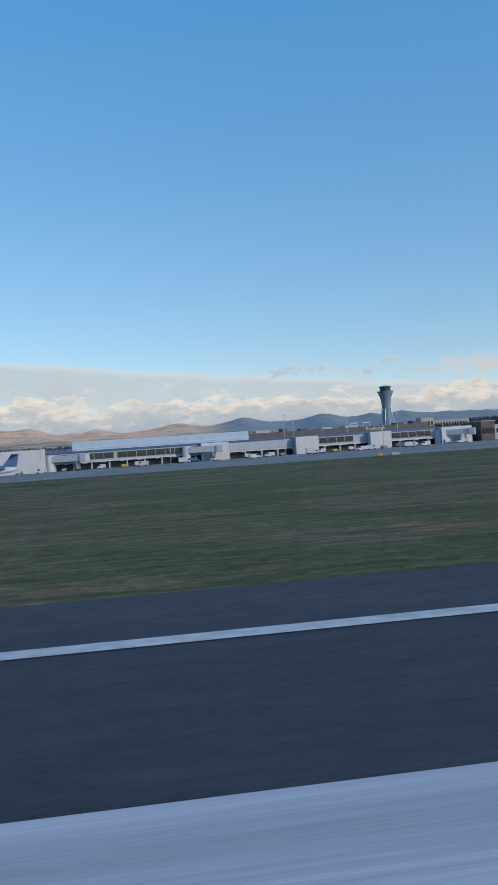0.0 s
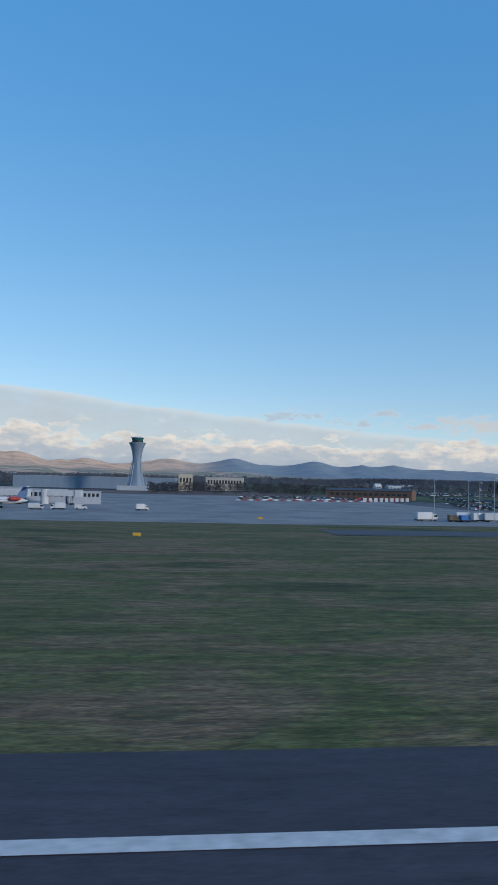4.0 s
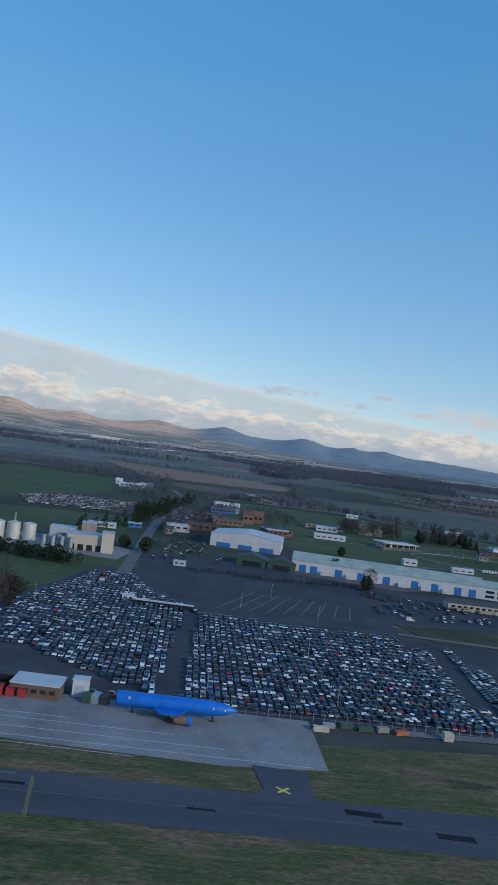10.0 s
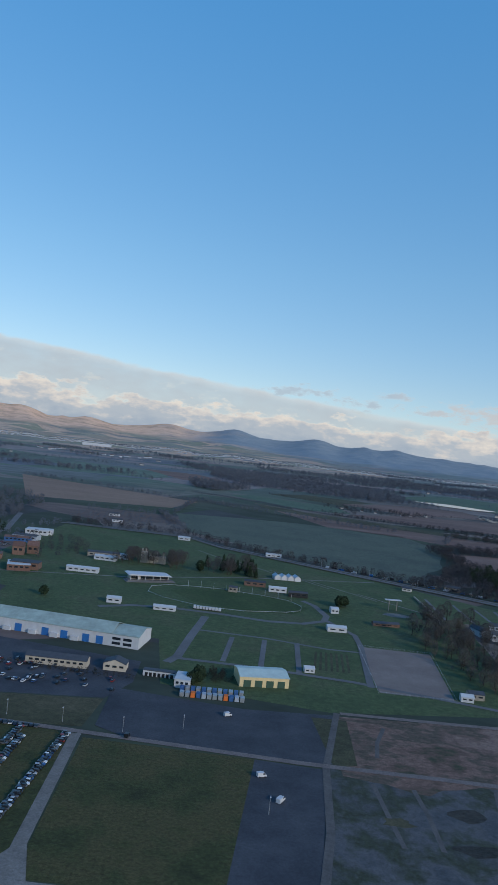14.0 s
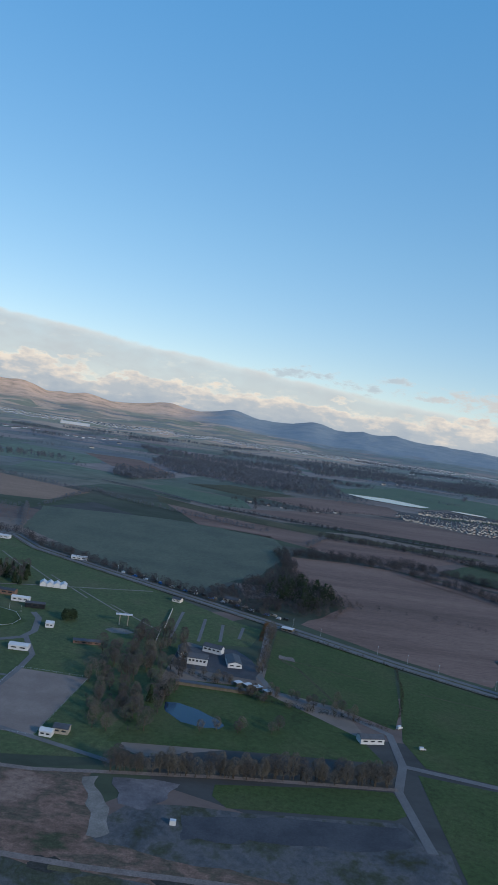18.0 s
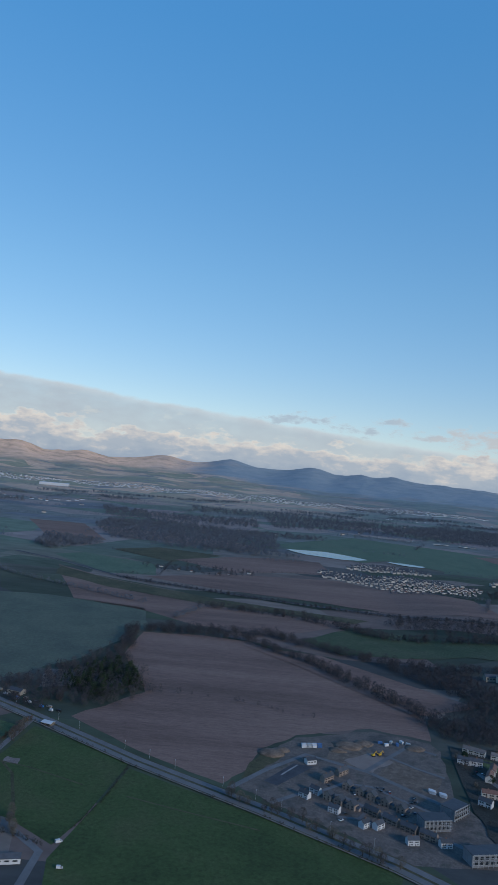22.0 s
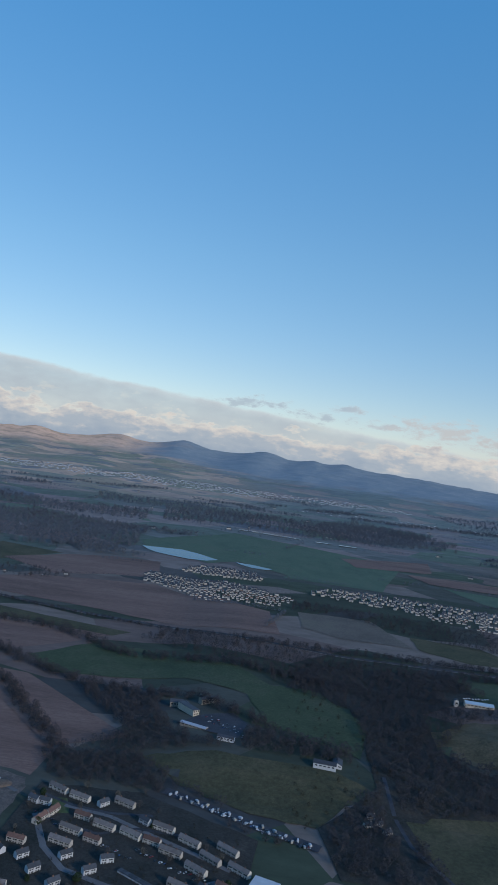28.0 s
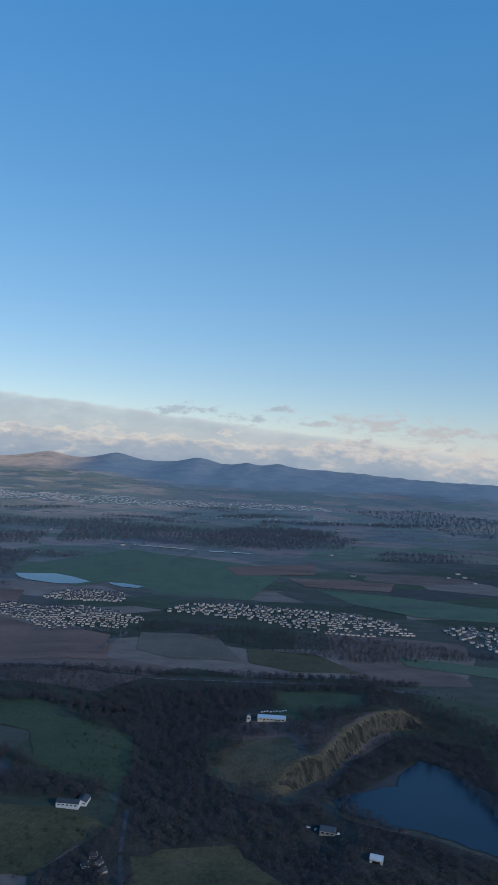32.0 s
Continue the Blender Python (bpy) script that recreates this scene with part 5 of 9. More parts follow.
def airliner(x, y, rz, L=15.0, R=0.75, label="white regional jet parked on the apron", tail_mat=None):
    """Nose towards its own -x."""
    t = thing("airliner", x, y, land(x, y), rz)
    q = Matrix.Translation((0, 0, 1.5)) @ Matrix.Rotation(radians(90), 4, "Y")
    part("fuselage", lathe(bmesh.new(), [(0.05, -L / 2), (R * 0.55, -L / 2 + 0.5), (R, -L / 2 + 1.6), (R, L * 0.22), (R * 0.6, L * 0.4), (0.1, L / 2)], 20, q), WHITE, t, smooth=True)
    for s in (-1, 1):
        bm = bmesh.new()
        vs = [bm.verts.new(c) for c in ((-1.2, s * 0.5, 1.1), (1.4, s * 0.5, 1.1), (3.0, s * 6.2, 1.45), (2.2, s * 6.2, 1.45), (-1.2, s * 0.5, 1.28), (1.4, s * 0.5, 1.28), (3.0, s * 6.2, 1.52), (2.2, s * 6.2, 1.52))]
        for f in ((0, 1, 2, 3), (7, 6, 5, 4), (0, 4, 5, 1), (1, 5, 6, 2), (2, 6, 7, 3), (3, 7, 4, 0)):
            bm.faces.new([vs[k] for k in f])
        part("wing", recalc(bm), WHITE, t)
        part("engine", lathe(bmesh.new(), [(0.3, -1.1), (0.42, -0.8), (0.42, 0.5), (0.25, 1.1)], 14, Matrix.Translation((L * 0.27, s * 1.15, 1.9)) @ Matrix.Rotation(radians(90), 4, "Y")), tail_mat or RED, t, "red engine pod")
    part("tail_fin", recalc(prism(bmesh.new(), [(L * 0.3, 2.0), (L * 0.42, 4.3), (L * 0.5, 4.3), (L * 0.47, 2.0)], -0.08, 0.08)), tail_mat or BLUECLAD, t, "dark blue tail fin")
    part("tailplane", boxes((L * 0.42, L * 0.49, -2.2, 2.2, 4.31, 4.4)), WHITE, t)
    part("cockpit_window", boxes((-L / 2 + 0.8, -L / 2 + 1.25, -0.5, 0.5, 1.75, 1.98)), GLASS, t)
    bm = bmesh.new()
    for k in range(16):
        box(bm, -L * 0.36 + k * 0.5, -L * 0.36 + k * 0.5 + 0.2, -R - 0.01, -R + 0.1, 1.6, 1.8)
    part("window_row", bm, GLASS, t, kind="stuff")
    for dx, dy in ((-L * 0.38, 0), (1.0, -0.8), (1.0, 0.8)):
        leg = part("landing_gear", tube(bmesh.new(), dx, dy, 0.1, 1.0, 0.07, seg=6), STEEL, t)
        bm = bmesh.new()
        bmesh.ops.create_cone(bm, cap_ends=True, segments=10, radius1=0.24, radius2=0.24, depth=0.2, matrix=pose(dx, dy, 0.24, 90))
        part("tyre", bm, TYRE, leg)
    return tagged(t, label, "aircraft")


def terrace(n, unit=2.9, d=3.4, h=2.6, ridge=1.4, wall=None, roof=None, label="two-storey terrace with pale walls", name="house"):
    """A row of n joined two-storey houses, front on -y, middle at the origin."""
    w = n * unit
    t = thing(name)
    part("wall", house_wall(w, -d / 2, d / 2, h, ridge), wall or OFFWHITE, t)
    part("roof", recalc(gable(bmesh.new(), -w / 2, w / 2, -d / 2, d / 2, h + 0.03, h + ridge + 0.03, "x", 0.14, 0.1)), roof or SLATE, t)
    win = mesh_of("window", boxes((-0.42, 0.42, -0.03, 0.03, 0, 0.62)), GLASS)
    dr = mesh_of("door", boxes((-0.24, 0.24, -0.03, 0.03, 0, 1.0)), DARK)
    ch = mesh_of("chimney", boxes((-0.3, 0.3, -0.2, 0.2, 0, 0.75), (-0.2, -0.06, -0.08, 0.08, 0.75, 0.95), (0.06, 0.2, -0.08, 0.08, 0.75, 0.95)), BRICK)
    for k in range(n):
        x = -w / 2 + (k + 0.5) * unit
        for dx, z in ((-0.5, 1.55), (0.55, 1.55), (0.55, 0.35)):
            part("window", win, GLASS, t).location = (x + dx, -d / 2 - 0.01, z)
        part("door", dr, DARK, t).location = (x - 0.6, -d / 2 - 0.01, 0)
        if k % 2 == 0:
            part("chimney", ch, BRICK, t).location = (x + unit / 2 if k < n - 1 else x, 0, h + ridge - 0.2)
    return tagged(t, label, "house")


def cottage(w=4.2, d=3.4, h=1.5, ridge=1.3, wall=None, roof=None, label="white cottage with a slate roof", windows=3):
    t = thing("cottage")
    part("wall", house_wall(w, -d / 2, d / 2, h, ridge), wall or WHITE, t)
    part("roof", recalc(gable(bmesh.new(), -w / 2, w / 2, -d / 2, d / 2, h + 0.03, h + ridge + 0.03, "x", 0.15, 0.1)), roof or SLATE, t)
    part("chimney", boxes((w / 2 - 0.7, w / 2 - 0.2, -0.2, 0.2, h + ridge - 0.3, h + ridge + 0.55)), STONE, t)
    if windows:
        panel_row(t, "window", GLASS, windows, -w * 0.45, w * 0.45, -d / 2 - 0.01, 0.5, 1.05, 0.5, 0.03)
    return tagged(t, label, "house")


# ---- trees ----
def limbs(bm, rng, h, r, n):
    tube(bm, 0, 0, -0.3, h * 0.62, r, r * 0.45, 6)
    for k in range(n):
        a, z = rng.uniform(0, 6.283), h * rng.uniform(0.22, 0.55)
        lean = rng.uniform(0.45, 1.0)
        ln = h * rng.uniform(0.25, 0.42)
        m = Matrix.Translation((0, 0, z)) @ Matrix.Rotation(a, 4, "Z") @ Matrix.Rotation(lean, 4, "Y")
        tube(bm, 0, 0, 0, ln, r * 0.4, r * 0.1, 4, m)


def clumps(rng, h, wide, n, size, low=0.3, cone=False, uneven=0.35, twig=False):
    """A crown of n small leaf or twig sprays in an uneven ellipsoid or cone, with gaps."""
    verts, faces = [], []
    lobes = [(rng.uniform(0, 6.283), rng.uniform(0.75, 1.0 + uneven)) for _ in range(5)]
    for _ in range(n):
        u = rng.random()
        a = rng.uniform(0, 6.283)
        z = low + (1 - low) * u
        if cone:
            rad = wide * (1 - u) * rng.uniform(0.55, 1.0) + 0.05
        else:
            s = math.sin(math.pi * (0.12 + 0.82 * u)) ** 0.7
            k = max(f * max(0.55, math.cos(a - b)) for b, f in lobes)
            rad = wide * s * k * rng.uniform(0.35, 1.0) ** 0.6
        c = Vector((rad * math.cos(a), rad * math.sin(a), h * z))
        e = Euler((rng.uniform(-0.9, 0.9), rng.uniform(-0.9, 0.9), rng.uniform(0, 6.283)))
        q = size * rng.uniform(0.6, 1.35)
        n0 = len(verts)
        sprays = ((-q * 1.3, -q * 0.2, 0), (q * 1.3, 0, q * 0.4), (q * 0.1, q * 0.6, -q * 0.1)) if twig else ((-q, -q * 0.5, 0), (q * 0.9, -q * 0.7, q * 0.25), (q * 0.35, q * 0.8, -q * 0.1), (0.0, -q * 0.1, q * 0.75))
        for p in sprays:
            v = Vector(p)
            v.rotate(e)
            verts.append(tuple(c + v))
        faces += [(n0, n0 + 1, n0 + 2)] if twig else [(n0, n0 + 1, n0 + 3), (n0 + 1, n0 + 2, n0 + 3), (n0 + 2, n0, n0 + 3), (n0, n0 + 2, n0 + 1)]
    return verts, faces


def tree_kind(seed, h, wide, n, size, leaf, label, low=0.28, cone=False, thick=0.18):
    rng = random.Random(seed)
    bm = bmesh.new()
    limbs(bm, rng, h, thick, 0 if cone else 7)
    t = thing("tree")
    part("trunk", bm, BARK, t)
    me = bpy.data.meshes.new("crown")
    me.from_pydata(*(lambda v, f: (v, [], f))(*clumps(rng, h, wide, n if leaf is NEEDLES else int(n * 5), size * (1 if leaf is NEEDLES else 0.56), low, cone, twig=leaf is not NEEDLES)))
    me.materials.append(leaf)
    part("crown", me, leaf, t)
    return tagged(t, label, "tree")


def wood(name, spots, leafs, label, seed, size=0.46, n=36, hs=(4.0, 7.0)):
    """Woodland too thick to count: joined trunks and crowns of many small sprays."""
    rng = random.Random(seed)
    verts, faces = [], []
    forms = []
    for k in range(6):
        cone = leafs is NEEDLES
        bare = leafs in (TWIGS, HAZETWIGS, NEARTWIGS)
        v, f = clumps(rng, 1.0, 0.3 if cone else 0.42, int(n * 3.6) if bare else n, size * (0.72 if bare else 1) / 5.5, 0.1 if cone else 0.2, cone, twig=bare)
        w = 0.02
        n0 = len(v)
        v = v + [(-w, -w, -0.08), (w, -w, -0.08), (0, w, -0.08), (0, 0, 0.6)]
        f = f + [(n0, n0 + 1, n0 + 3), (n0 + 1, n0 + 2, n0 + 3), (n0 + 2, n0, n0 + 3)]
        forms.append((np.array(v), np.array(f)))
    allv, allf, off = [], [], 0
    for x, y in spots:
        v, f = forms[rng.randrange(6)]
        s = rng.uniform(*hs)
        a = rng.uniform(0, 6.283)
        c, d = math.cos(a) * s * rng.uniform(0.85, 1.25), math.sin(a) * s
        p = np.stack([v[:, 0] * c - v[:, 1] * d + x, v[:, 0] * d + v[:, 1] * c + y, v[:, 2] * s + land(x, y)], 1)
        allv.append(p)
        allf.append(f + off)
        off += len(v)
    va, fa = np.concatenate(allv), np.concatenate(allf)
    me = bpy.data.meshes.new(name)
    me.vertices.add(len(va))
    me.vertices.foreach_set("co", va.astype(np.float32).ravel())
    me.loops.add(fa.size)
    me.loops.foreach_set("vertex_index", fa.astype(np.int32).ravel())
    me.polygons.add(len(fa))
    me.polygons.foreach_set("loop_start", np.arange(0, fa.size, 3, dtype=np.int32))
    me.update(calc_edges=True)
    me.materials.append(leafs)
    return tagged(new(name, me), label, "trees", kind="stuff")


def inside(x, y, pts):
    hit = False
    for (ax, ay), (bx, by) in zip(pts, pts[1:] + pts[:1]):
        if (ay > y) != (by > y) and x < (bx - ax) * (y - ay) / (by - ay) + ax:
            hit = not hit
    return hit


def fill(pts, gap, seed, clear=(), keep=1.0):
    """Spots spread unevenly over an area, about gap apart."""
    rng = random.Random(seed)
    out = []
    xs, ys = [p[0] for p in pts], [p[1] for p in pts]
    y = min(ys)
    while y < max(ys):
        x = min(xs)
        while x < max(xs):
            px, py = x + rng.uniform(-0.6, 0.6) * gap, y + rng.uniform(-0.6, 0.6) * gap
            if rng.random() < keep and inside(px, py, pts) and not any(inside(px, py, c) for c in clear):
                out.append((px, py))
            x += gap
        y += gap
    return out


def along(pts, gap, seed, wide=1.0, keep=0.9):
    """Spots in a ragged line along a way."""
    rng = random.Random(seed)
    out = []
    for a, b in zip(pts, pts[1:]):
        a, b = Vector(a), Vector(b)
        n = max(1, int((b - a).length / gap))
        for k in range(n):
            p = a.lerp(b, (k + rng.uniform(0, 1)) / n)
            if rng.random() < keep:
                out.append((p.x + rng.uniform(-wide, wide), p.y + rng.uniform(-wide, wide)))
    return out


# ---- the airport ----
def terminal():
    t = thing("terminal", 40, 177, 0, 7)
    # local x runs along the front, -y faces the runway
    part("upper_wall", boxes((-86, 40, 0.6, 26, 1.75, 4.1)), GREYCLAD, t)
    # closed dark block standing in for the shade under the upper floor
    part("undercroft", boxes((-86, 40, 2.2, 25, -0.3, 1.745)), DARK, t, "open ground floor, its shade painted dark")
    part("fascia", boxes((-86.2, 40.2, 0.35, 0.597, 3.95, 4.35)), BLUECLAD, t, "dark blue roof edge")
    part("roof", boxes((-86.1, 40.1, 0.6, 26, 4.103, 4.33)), ROOFBLUE, t)
    part("floor_edge", boxes((-86, 40, 0.45, 0.597, 1.6, 1.85)), WHITE, t)
    col = mesh_of("column", boxes((-0.18, 0.18, -0.18, 0.18, -0.3, 1.6)), GREYCLAD)
    for k in range(30):
        part("column", col, GREYCLAD, t).location = (-84 + k * 4.0, 0.8, 0)
    lamp = mesh_of("strip_light", boxes((-0.55, 0.55, -0.05, 0.05, -0.05, 0.05)), WHITE)
    for k in range(28):
        part("strip_light", lamp, WHITE, t).location = (-82 + k * 4.1, 0.38, 1.52)
    for x0, x1 in ((-31, -24.5), (-8, -2.3), (11.2, 16.8), (30.5, 39)):
        part("pier_box", boxes((x0, x1, -1.6, 0.33, -0.3, 4.2), bevel=0.03), WHITE, t, "white clad stair block")
    part("pier_box", boxes((-78, -66, -2.2, 0.33, -0.3, 5.2), bevel=0.03), WHITE, t, "white clad stair block")
    for x0, x1 in ((-64, -51), (-50, -32), (-1.2, 7.4), (18, 28.5)):
        g = part("glazing", boxes((x0, x1, 0.36, 0.597, 2.35, 3.6)), GLASS, t, "dark glazed lounge")
        bm = bmesh.new()
        k = x0 + 2
        while k < x1:
            box(bm, k - 0.05, k + 0.05, 0.27, 0.298, 2.3, 3.55)
            k += 2.2
        part("mullion", bm, STEEL, g, kind="stuff")
    part("pale_wall", boxes((-24.3, -8.2, 0.36, 0.597, 1.9, 3.8)), GREYCLAD, t)
    # roofs and plant behind
    part("hall_roof", boxes((-60, -17, 9, 24, 4.34, 6.6)), ROOFBLUE, t, "long grey upper hall")
    part("hall_band", boxes((-60.1, -16.9, 8.85, 8.995, 4.9, 5.15)), WHITE, t)
    part("rear_block", boxes((-16.5, 34, 12, 25, 4.34, 5.9)), REARCLAD, t, "dull brown rear block")
    for x, w, h in ((-14, 4, 0.6), (-7, 1.4, 0.8), (-2, 2.2, 0.5), (4, 3, 0.45), (10.5, 3.4, 0.5), (25, 2.4, 0.5), (30, 1.4, 0.7)):
        part("plant_box", boxes((x, x + w, 13, 16, 5.903, 5.9 + h)), REARCLAD if w < 3 else GREYCLAD, t)
    for x in (-4.6, 10.2, -30.0, 24.5):
        part("mast", tube(bmesh.new(), x, 11, 4.35, 9.3, 0.06, 0.04, 5), STEEL, t)
    for x in (12.6, 16.2):
        part("sign_frame", boxes((x, x + 2.2, 14.6, 15.4, 6.9, 7.15), (x, x + 0.2, 14.8, 15.2, 5.9, 6.9), (x + 2.0, x + 2.2, 14.8, 15.2, 5.9, 6.9)), WHITE, t)
    cu = bpy.data.curves.new("lettering", "FONT")
    cu.body, cu.size, cu.extrude, cu.align_x = "Edinburgh", 1.35, 0.04, "CENTER"
    cu.materials.append(WHITE)
    sign = new("lettering", cu)
    sign.parent = t
    sign.matrix_basis = pose(18.6, 11.9, 4.85, 90, 0, 0)
    return tagged(t, "long low terminal with white stair blocks and dark glazing", "terminal")


terminal()


def air_bridge(x, y, rz, label="white covered air bridge on a wheeled leg"):
    t = thing("air_bridge", x, y, 0, rz)
    part("tunnel", boxes((-4.2, 2.6, -0.75, 0.75, 2.1, 3.5), bevel=0.05), WHITE, t)
    part("cab", boxes((2.65, 4.2, -1.0, 1.0, 1.9, 3.6), bevel=0.06), ROOFPALE, t)
    part("rotunda", tube(bmesh.new(), -4.9, 0, 0, 3.7, 1.0, seg=14), WHITE, t)
    leg = part("leg", boxes((1.6, 1.9, -0.9, 0.9, 0.3, 2.1)), STEEL, t)
    part("wheel", boxes((1.4, 2.1, -1.1, 1.1, 0.0, 0.4), bevel=0.1), TYRE, leg)
    return tagged(t, label, "air bridge", "air bridges")


for bx, by, ba in ((10.5, 170.5, -20), (74.5, 178.5, -30), (-20, 168, -20), (94, 182.5, -10), (106, 184.5, -8)):
    air_bridge(bx, by, ba)


def control_tower():
    z0 = land(115, 364)
    t = thing("control_tower", 115, 364, z0)
    H = 28.7 - z0
    part("shaft", lathe(bmesh.new(), [(5.2, -0.5), (4.5, H * 0.06), (3.6, H * 0.16), (2.8, H * 0.3), (2.25, H * 0.45), (2.1, H * 0.58), (2.4, H * 0.70), (3.1, H * 0.80), (4.1, H * 0.885), (4.15, H * 0.89), (3.0, H * 0.893)], 32), TOWERCLAD, t, "curved zinc-clad shaft", smooth=True)
    bands = bmesh.new()
    for k in range(9):
        a = radians(40 * k)
        tube(bands, 0, 0, 0, H * 0.5, 0.09, 0.09, 4, Matrix.Rotation(a, 4, "Z") @ Matrix.Translation((5.2, 0, 1.6)) @ Matrix.Rotation(radians(-12.5), 4, "Y"))
    part("seam", bands, STEEL, t)
    part("gallery", lathe(bmesh.new(), [(2.75, H * 0.895), (2.75, H * 0.925)], 24), DARK, t)
    part("cab", lathe(bmesh.new(), [(2.5, H * 0.926), (2.95, H * 0.975)], 16), CABGLASS, t, "green glass control cab")
    part("roof", lathe(bmesh.new(), [(3.1, H * 0.976), (3.15, H * 0.985), (1.2, H * 1.0)], 20), GREYCLAD, t)
    part("aerial", tube(bmesh.new(), 0, 0, H, H + 1.4, 0.05, 0.03, 5), STEEL, t)
    base = part("base_block", boxes((-9, 9, -5, 6, -0.5, 2.2)), GREYCLAD, t)
    return tagged(t, "tall hourglass control tower clad in blue-grey zinc", "control tower")


control_tower()
for k in range(26):
    x = -30 + 4.1 * k
    y = 158.5 + 0.122 * (x + 30) + (1.6 if k % 3 else 3.0)
    if k % 4 == 3:
        continue
    van(x + (k * 37 % 11) * 0.15, y, (4, 184, 95)[k % 3], (1.8, 2.3, 1.5, 2.6)[k % 4], (0.8, 1.0, 0.7)[k % 3], (WHITE, WHITE, STONE, BLUECLAD, WHITE, YELLOW)[k % 6], "airport tug or van at the terminal foot", k % 3 == 0)
for x, y in ((2, 156), (27, 159), (50, 162), (-24, 153)):
    lamp_post(x, y, 9.0, "tall white apron floodlight mast", 0.6)
shed("multi_storey_car_park", "long blue-grey slatted multi-storey car park", "car park", 92, 392, -4, 84, 22, 6.0, TOWERCLAD, GREYCLAD, windows=0)
shed("office_block", "tan and grey office block with curved front", "office", 139, 372, 0, 7, 7, 8.5, CREAM, GREYCLAD, windows=4)
shed("hotel", "pale hotel block with rows of windows", "hotel", 160, 392, -8, 20, 9, 7.0, OFFWHITE, GREYCLAD, windows=12, win_z=3.6)
shed("brick_shed", "long brick building with a dark pitched roof", "building", 209, 285, -28, 34, 10, 3.4, BRICK, SLATE, ridge=0.9, windows=14, win_z=1.6)
for bx, by, bw, bh in ((83.6, 181, 3.8, 5.0), (90.5, 190, 9.5, 3.9), (100.5, 191, 9.5, 3.5), (110, 192, 8, 3.1)):
    shed("pier_building", "pale grey pier building beside the apron", "building", bx, by, 5, bw, 8, bh, REARCLAD if bh > 4 else GREYCLAD, GREYCLAD, windows=7, win_z=1.9)
airliner(97, 152, 28, 13.0, 0.72)
airliner(-34, 140, 15, 16, 0.85, "white airliner nosed in at the terminal", BLUECLAD)
for k, (vx, vy, vr, vl, bb) in enumerate(((20, 158, 10, 2.4, False), (33, 160, 0, 2.6, True), (45, 163, 185, 2.4, False), (47.5, 163.5, 0, 2.2, False), (56, 162, 0, 2.6, True), (60, 163, 190, 2.2, False), (5, 161, 0, 2.6, True), (-4, 160, 170, 2.4, False), (78, 150, 0, 2.4, False), (84, 148, 10, 2.6, True), (106, 146, 0, 2.8, True), (110, 147, 185, 2.8, True), (114, 150, 0, 2.4, False), (126, 150, 20, 2.6, True))):
    van(vx, vy, vr, vl, 1.0 + 0.1 * (k % 2), None, "white airport service vehicle on the apron", bb)
for k, (vx, vy, vr, vl) in enumerate(((174.5, 121, 20, 4.4), (182.5, 124, -10, 3.0), (184.5, 122.5, 10, 3.0), (186.5, 121.5, -5, 3.2), (180.5, 120.5, 0, 2.2))):
    van(vx, vy, vr, vl, 1.25, None, "white airport lorry parked on the apron edge", True)
van(178.7, 119.6, 0, 1.8, 0.9, WOODPOST, "brown tarpaulined trailer on the apron", True)
van(180.6, 119.4, 0, 1.6, 0.9, BLUEDOOR, "blue skip trailer on the apron", True)
shed("site_cabin", "white airside cabin with a flat roof", "cabin", 196, 128, -8, 6.4, 2.4, 1.5, WHITE, ROOFPALE, windows=3)
for k in range(22):
    bar = part("barrier", boxes((-0.7, 0.7, -0.18, 0.18, 0, 0.5), bevel=0.05), RED if k % 2 else WHITE)
    bar.location = (154 + 2.2 * k, 246 + 0.3 * k, land(0, 246 + 0.3 * k))
    tagged(bar, "red plastic barrier on the apron edge" if k % 2 else "white plastic barrier on the apron edge", "barrier", "barriers along the apron")
for px, py in ((186, 120), (196, 155), (186.5, 150), (205, 170), (226, 165), (212, 119), (235, 150), (214, 190), (248, 190)):
    lamp_post(px, py, 7.5, "tall floodlight mast beside the apron", 0.8)


def sign_box(x, y, w=0.8, h=0.42, label="yellow runway sign on short legs", mat=None):
    t = thing("runway_sign", x, y, land(x, y))
    part("panel", boxes((-w / 2, w / 2, -0.1, 0.1, 0.12, h), bevel=0.02), mat or YELLOW, t)
    for dx in (-w * 0.35, w * 0.35):
        part("leg", boxes((dx - 0.03, dx + 0.03, -0.03, 0.03, -0.1, 0.12)), STEEL, t)
    return tagged(t, label, "sign", "airfield signs")


for sx, sy in ((106.5, 74.6), (128.4, 74.1), (80.3, 112), (93, 112), (146, 118), (31.5, 104)):
    sign_box(sx, sy)
sign_box(314.5, 59.5, 1.3, 0.35, "white airfield marker board on the grass", WHITE)
sign_box(33.5, 103, 1.2, 0.5, "cream airfield equipment box on the grass", CREAM)

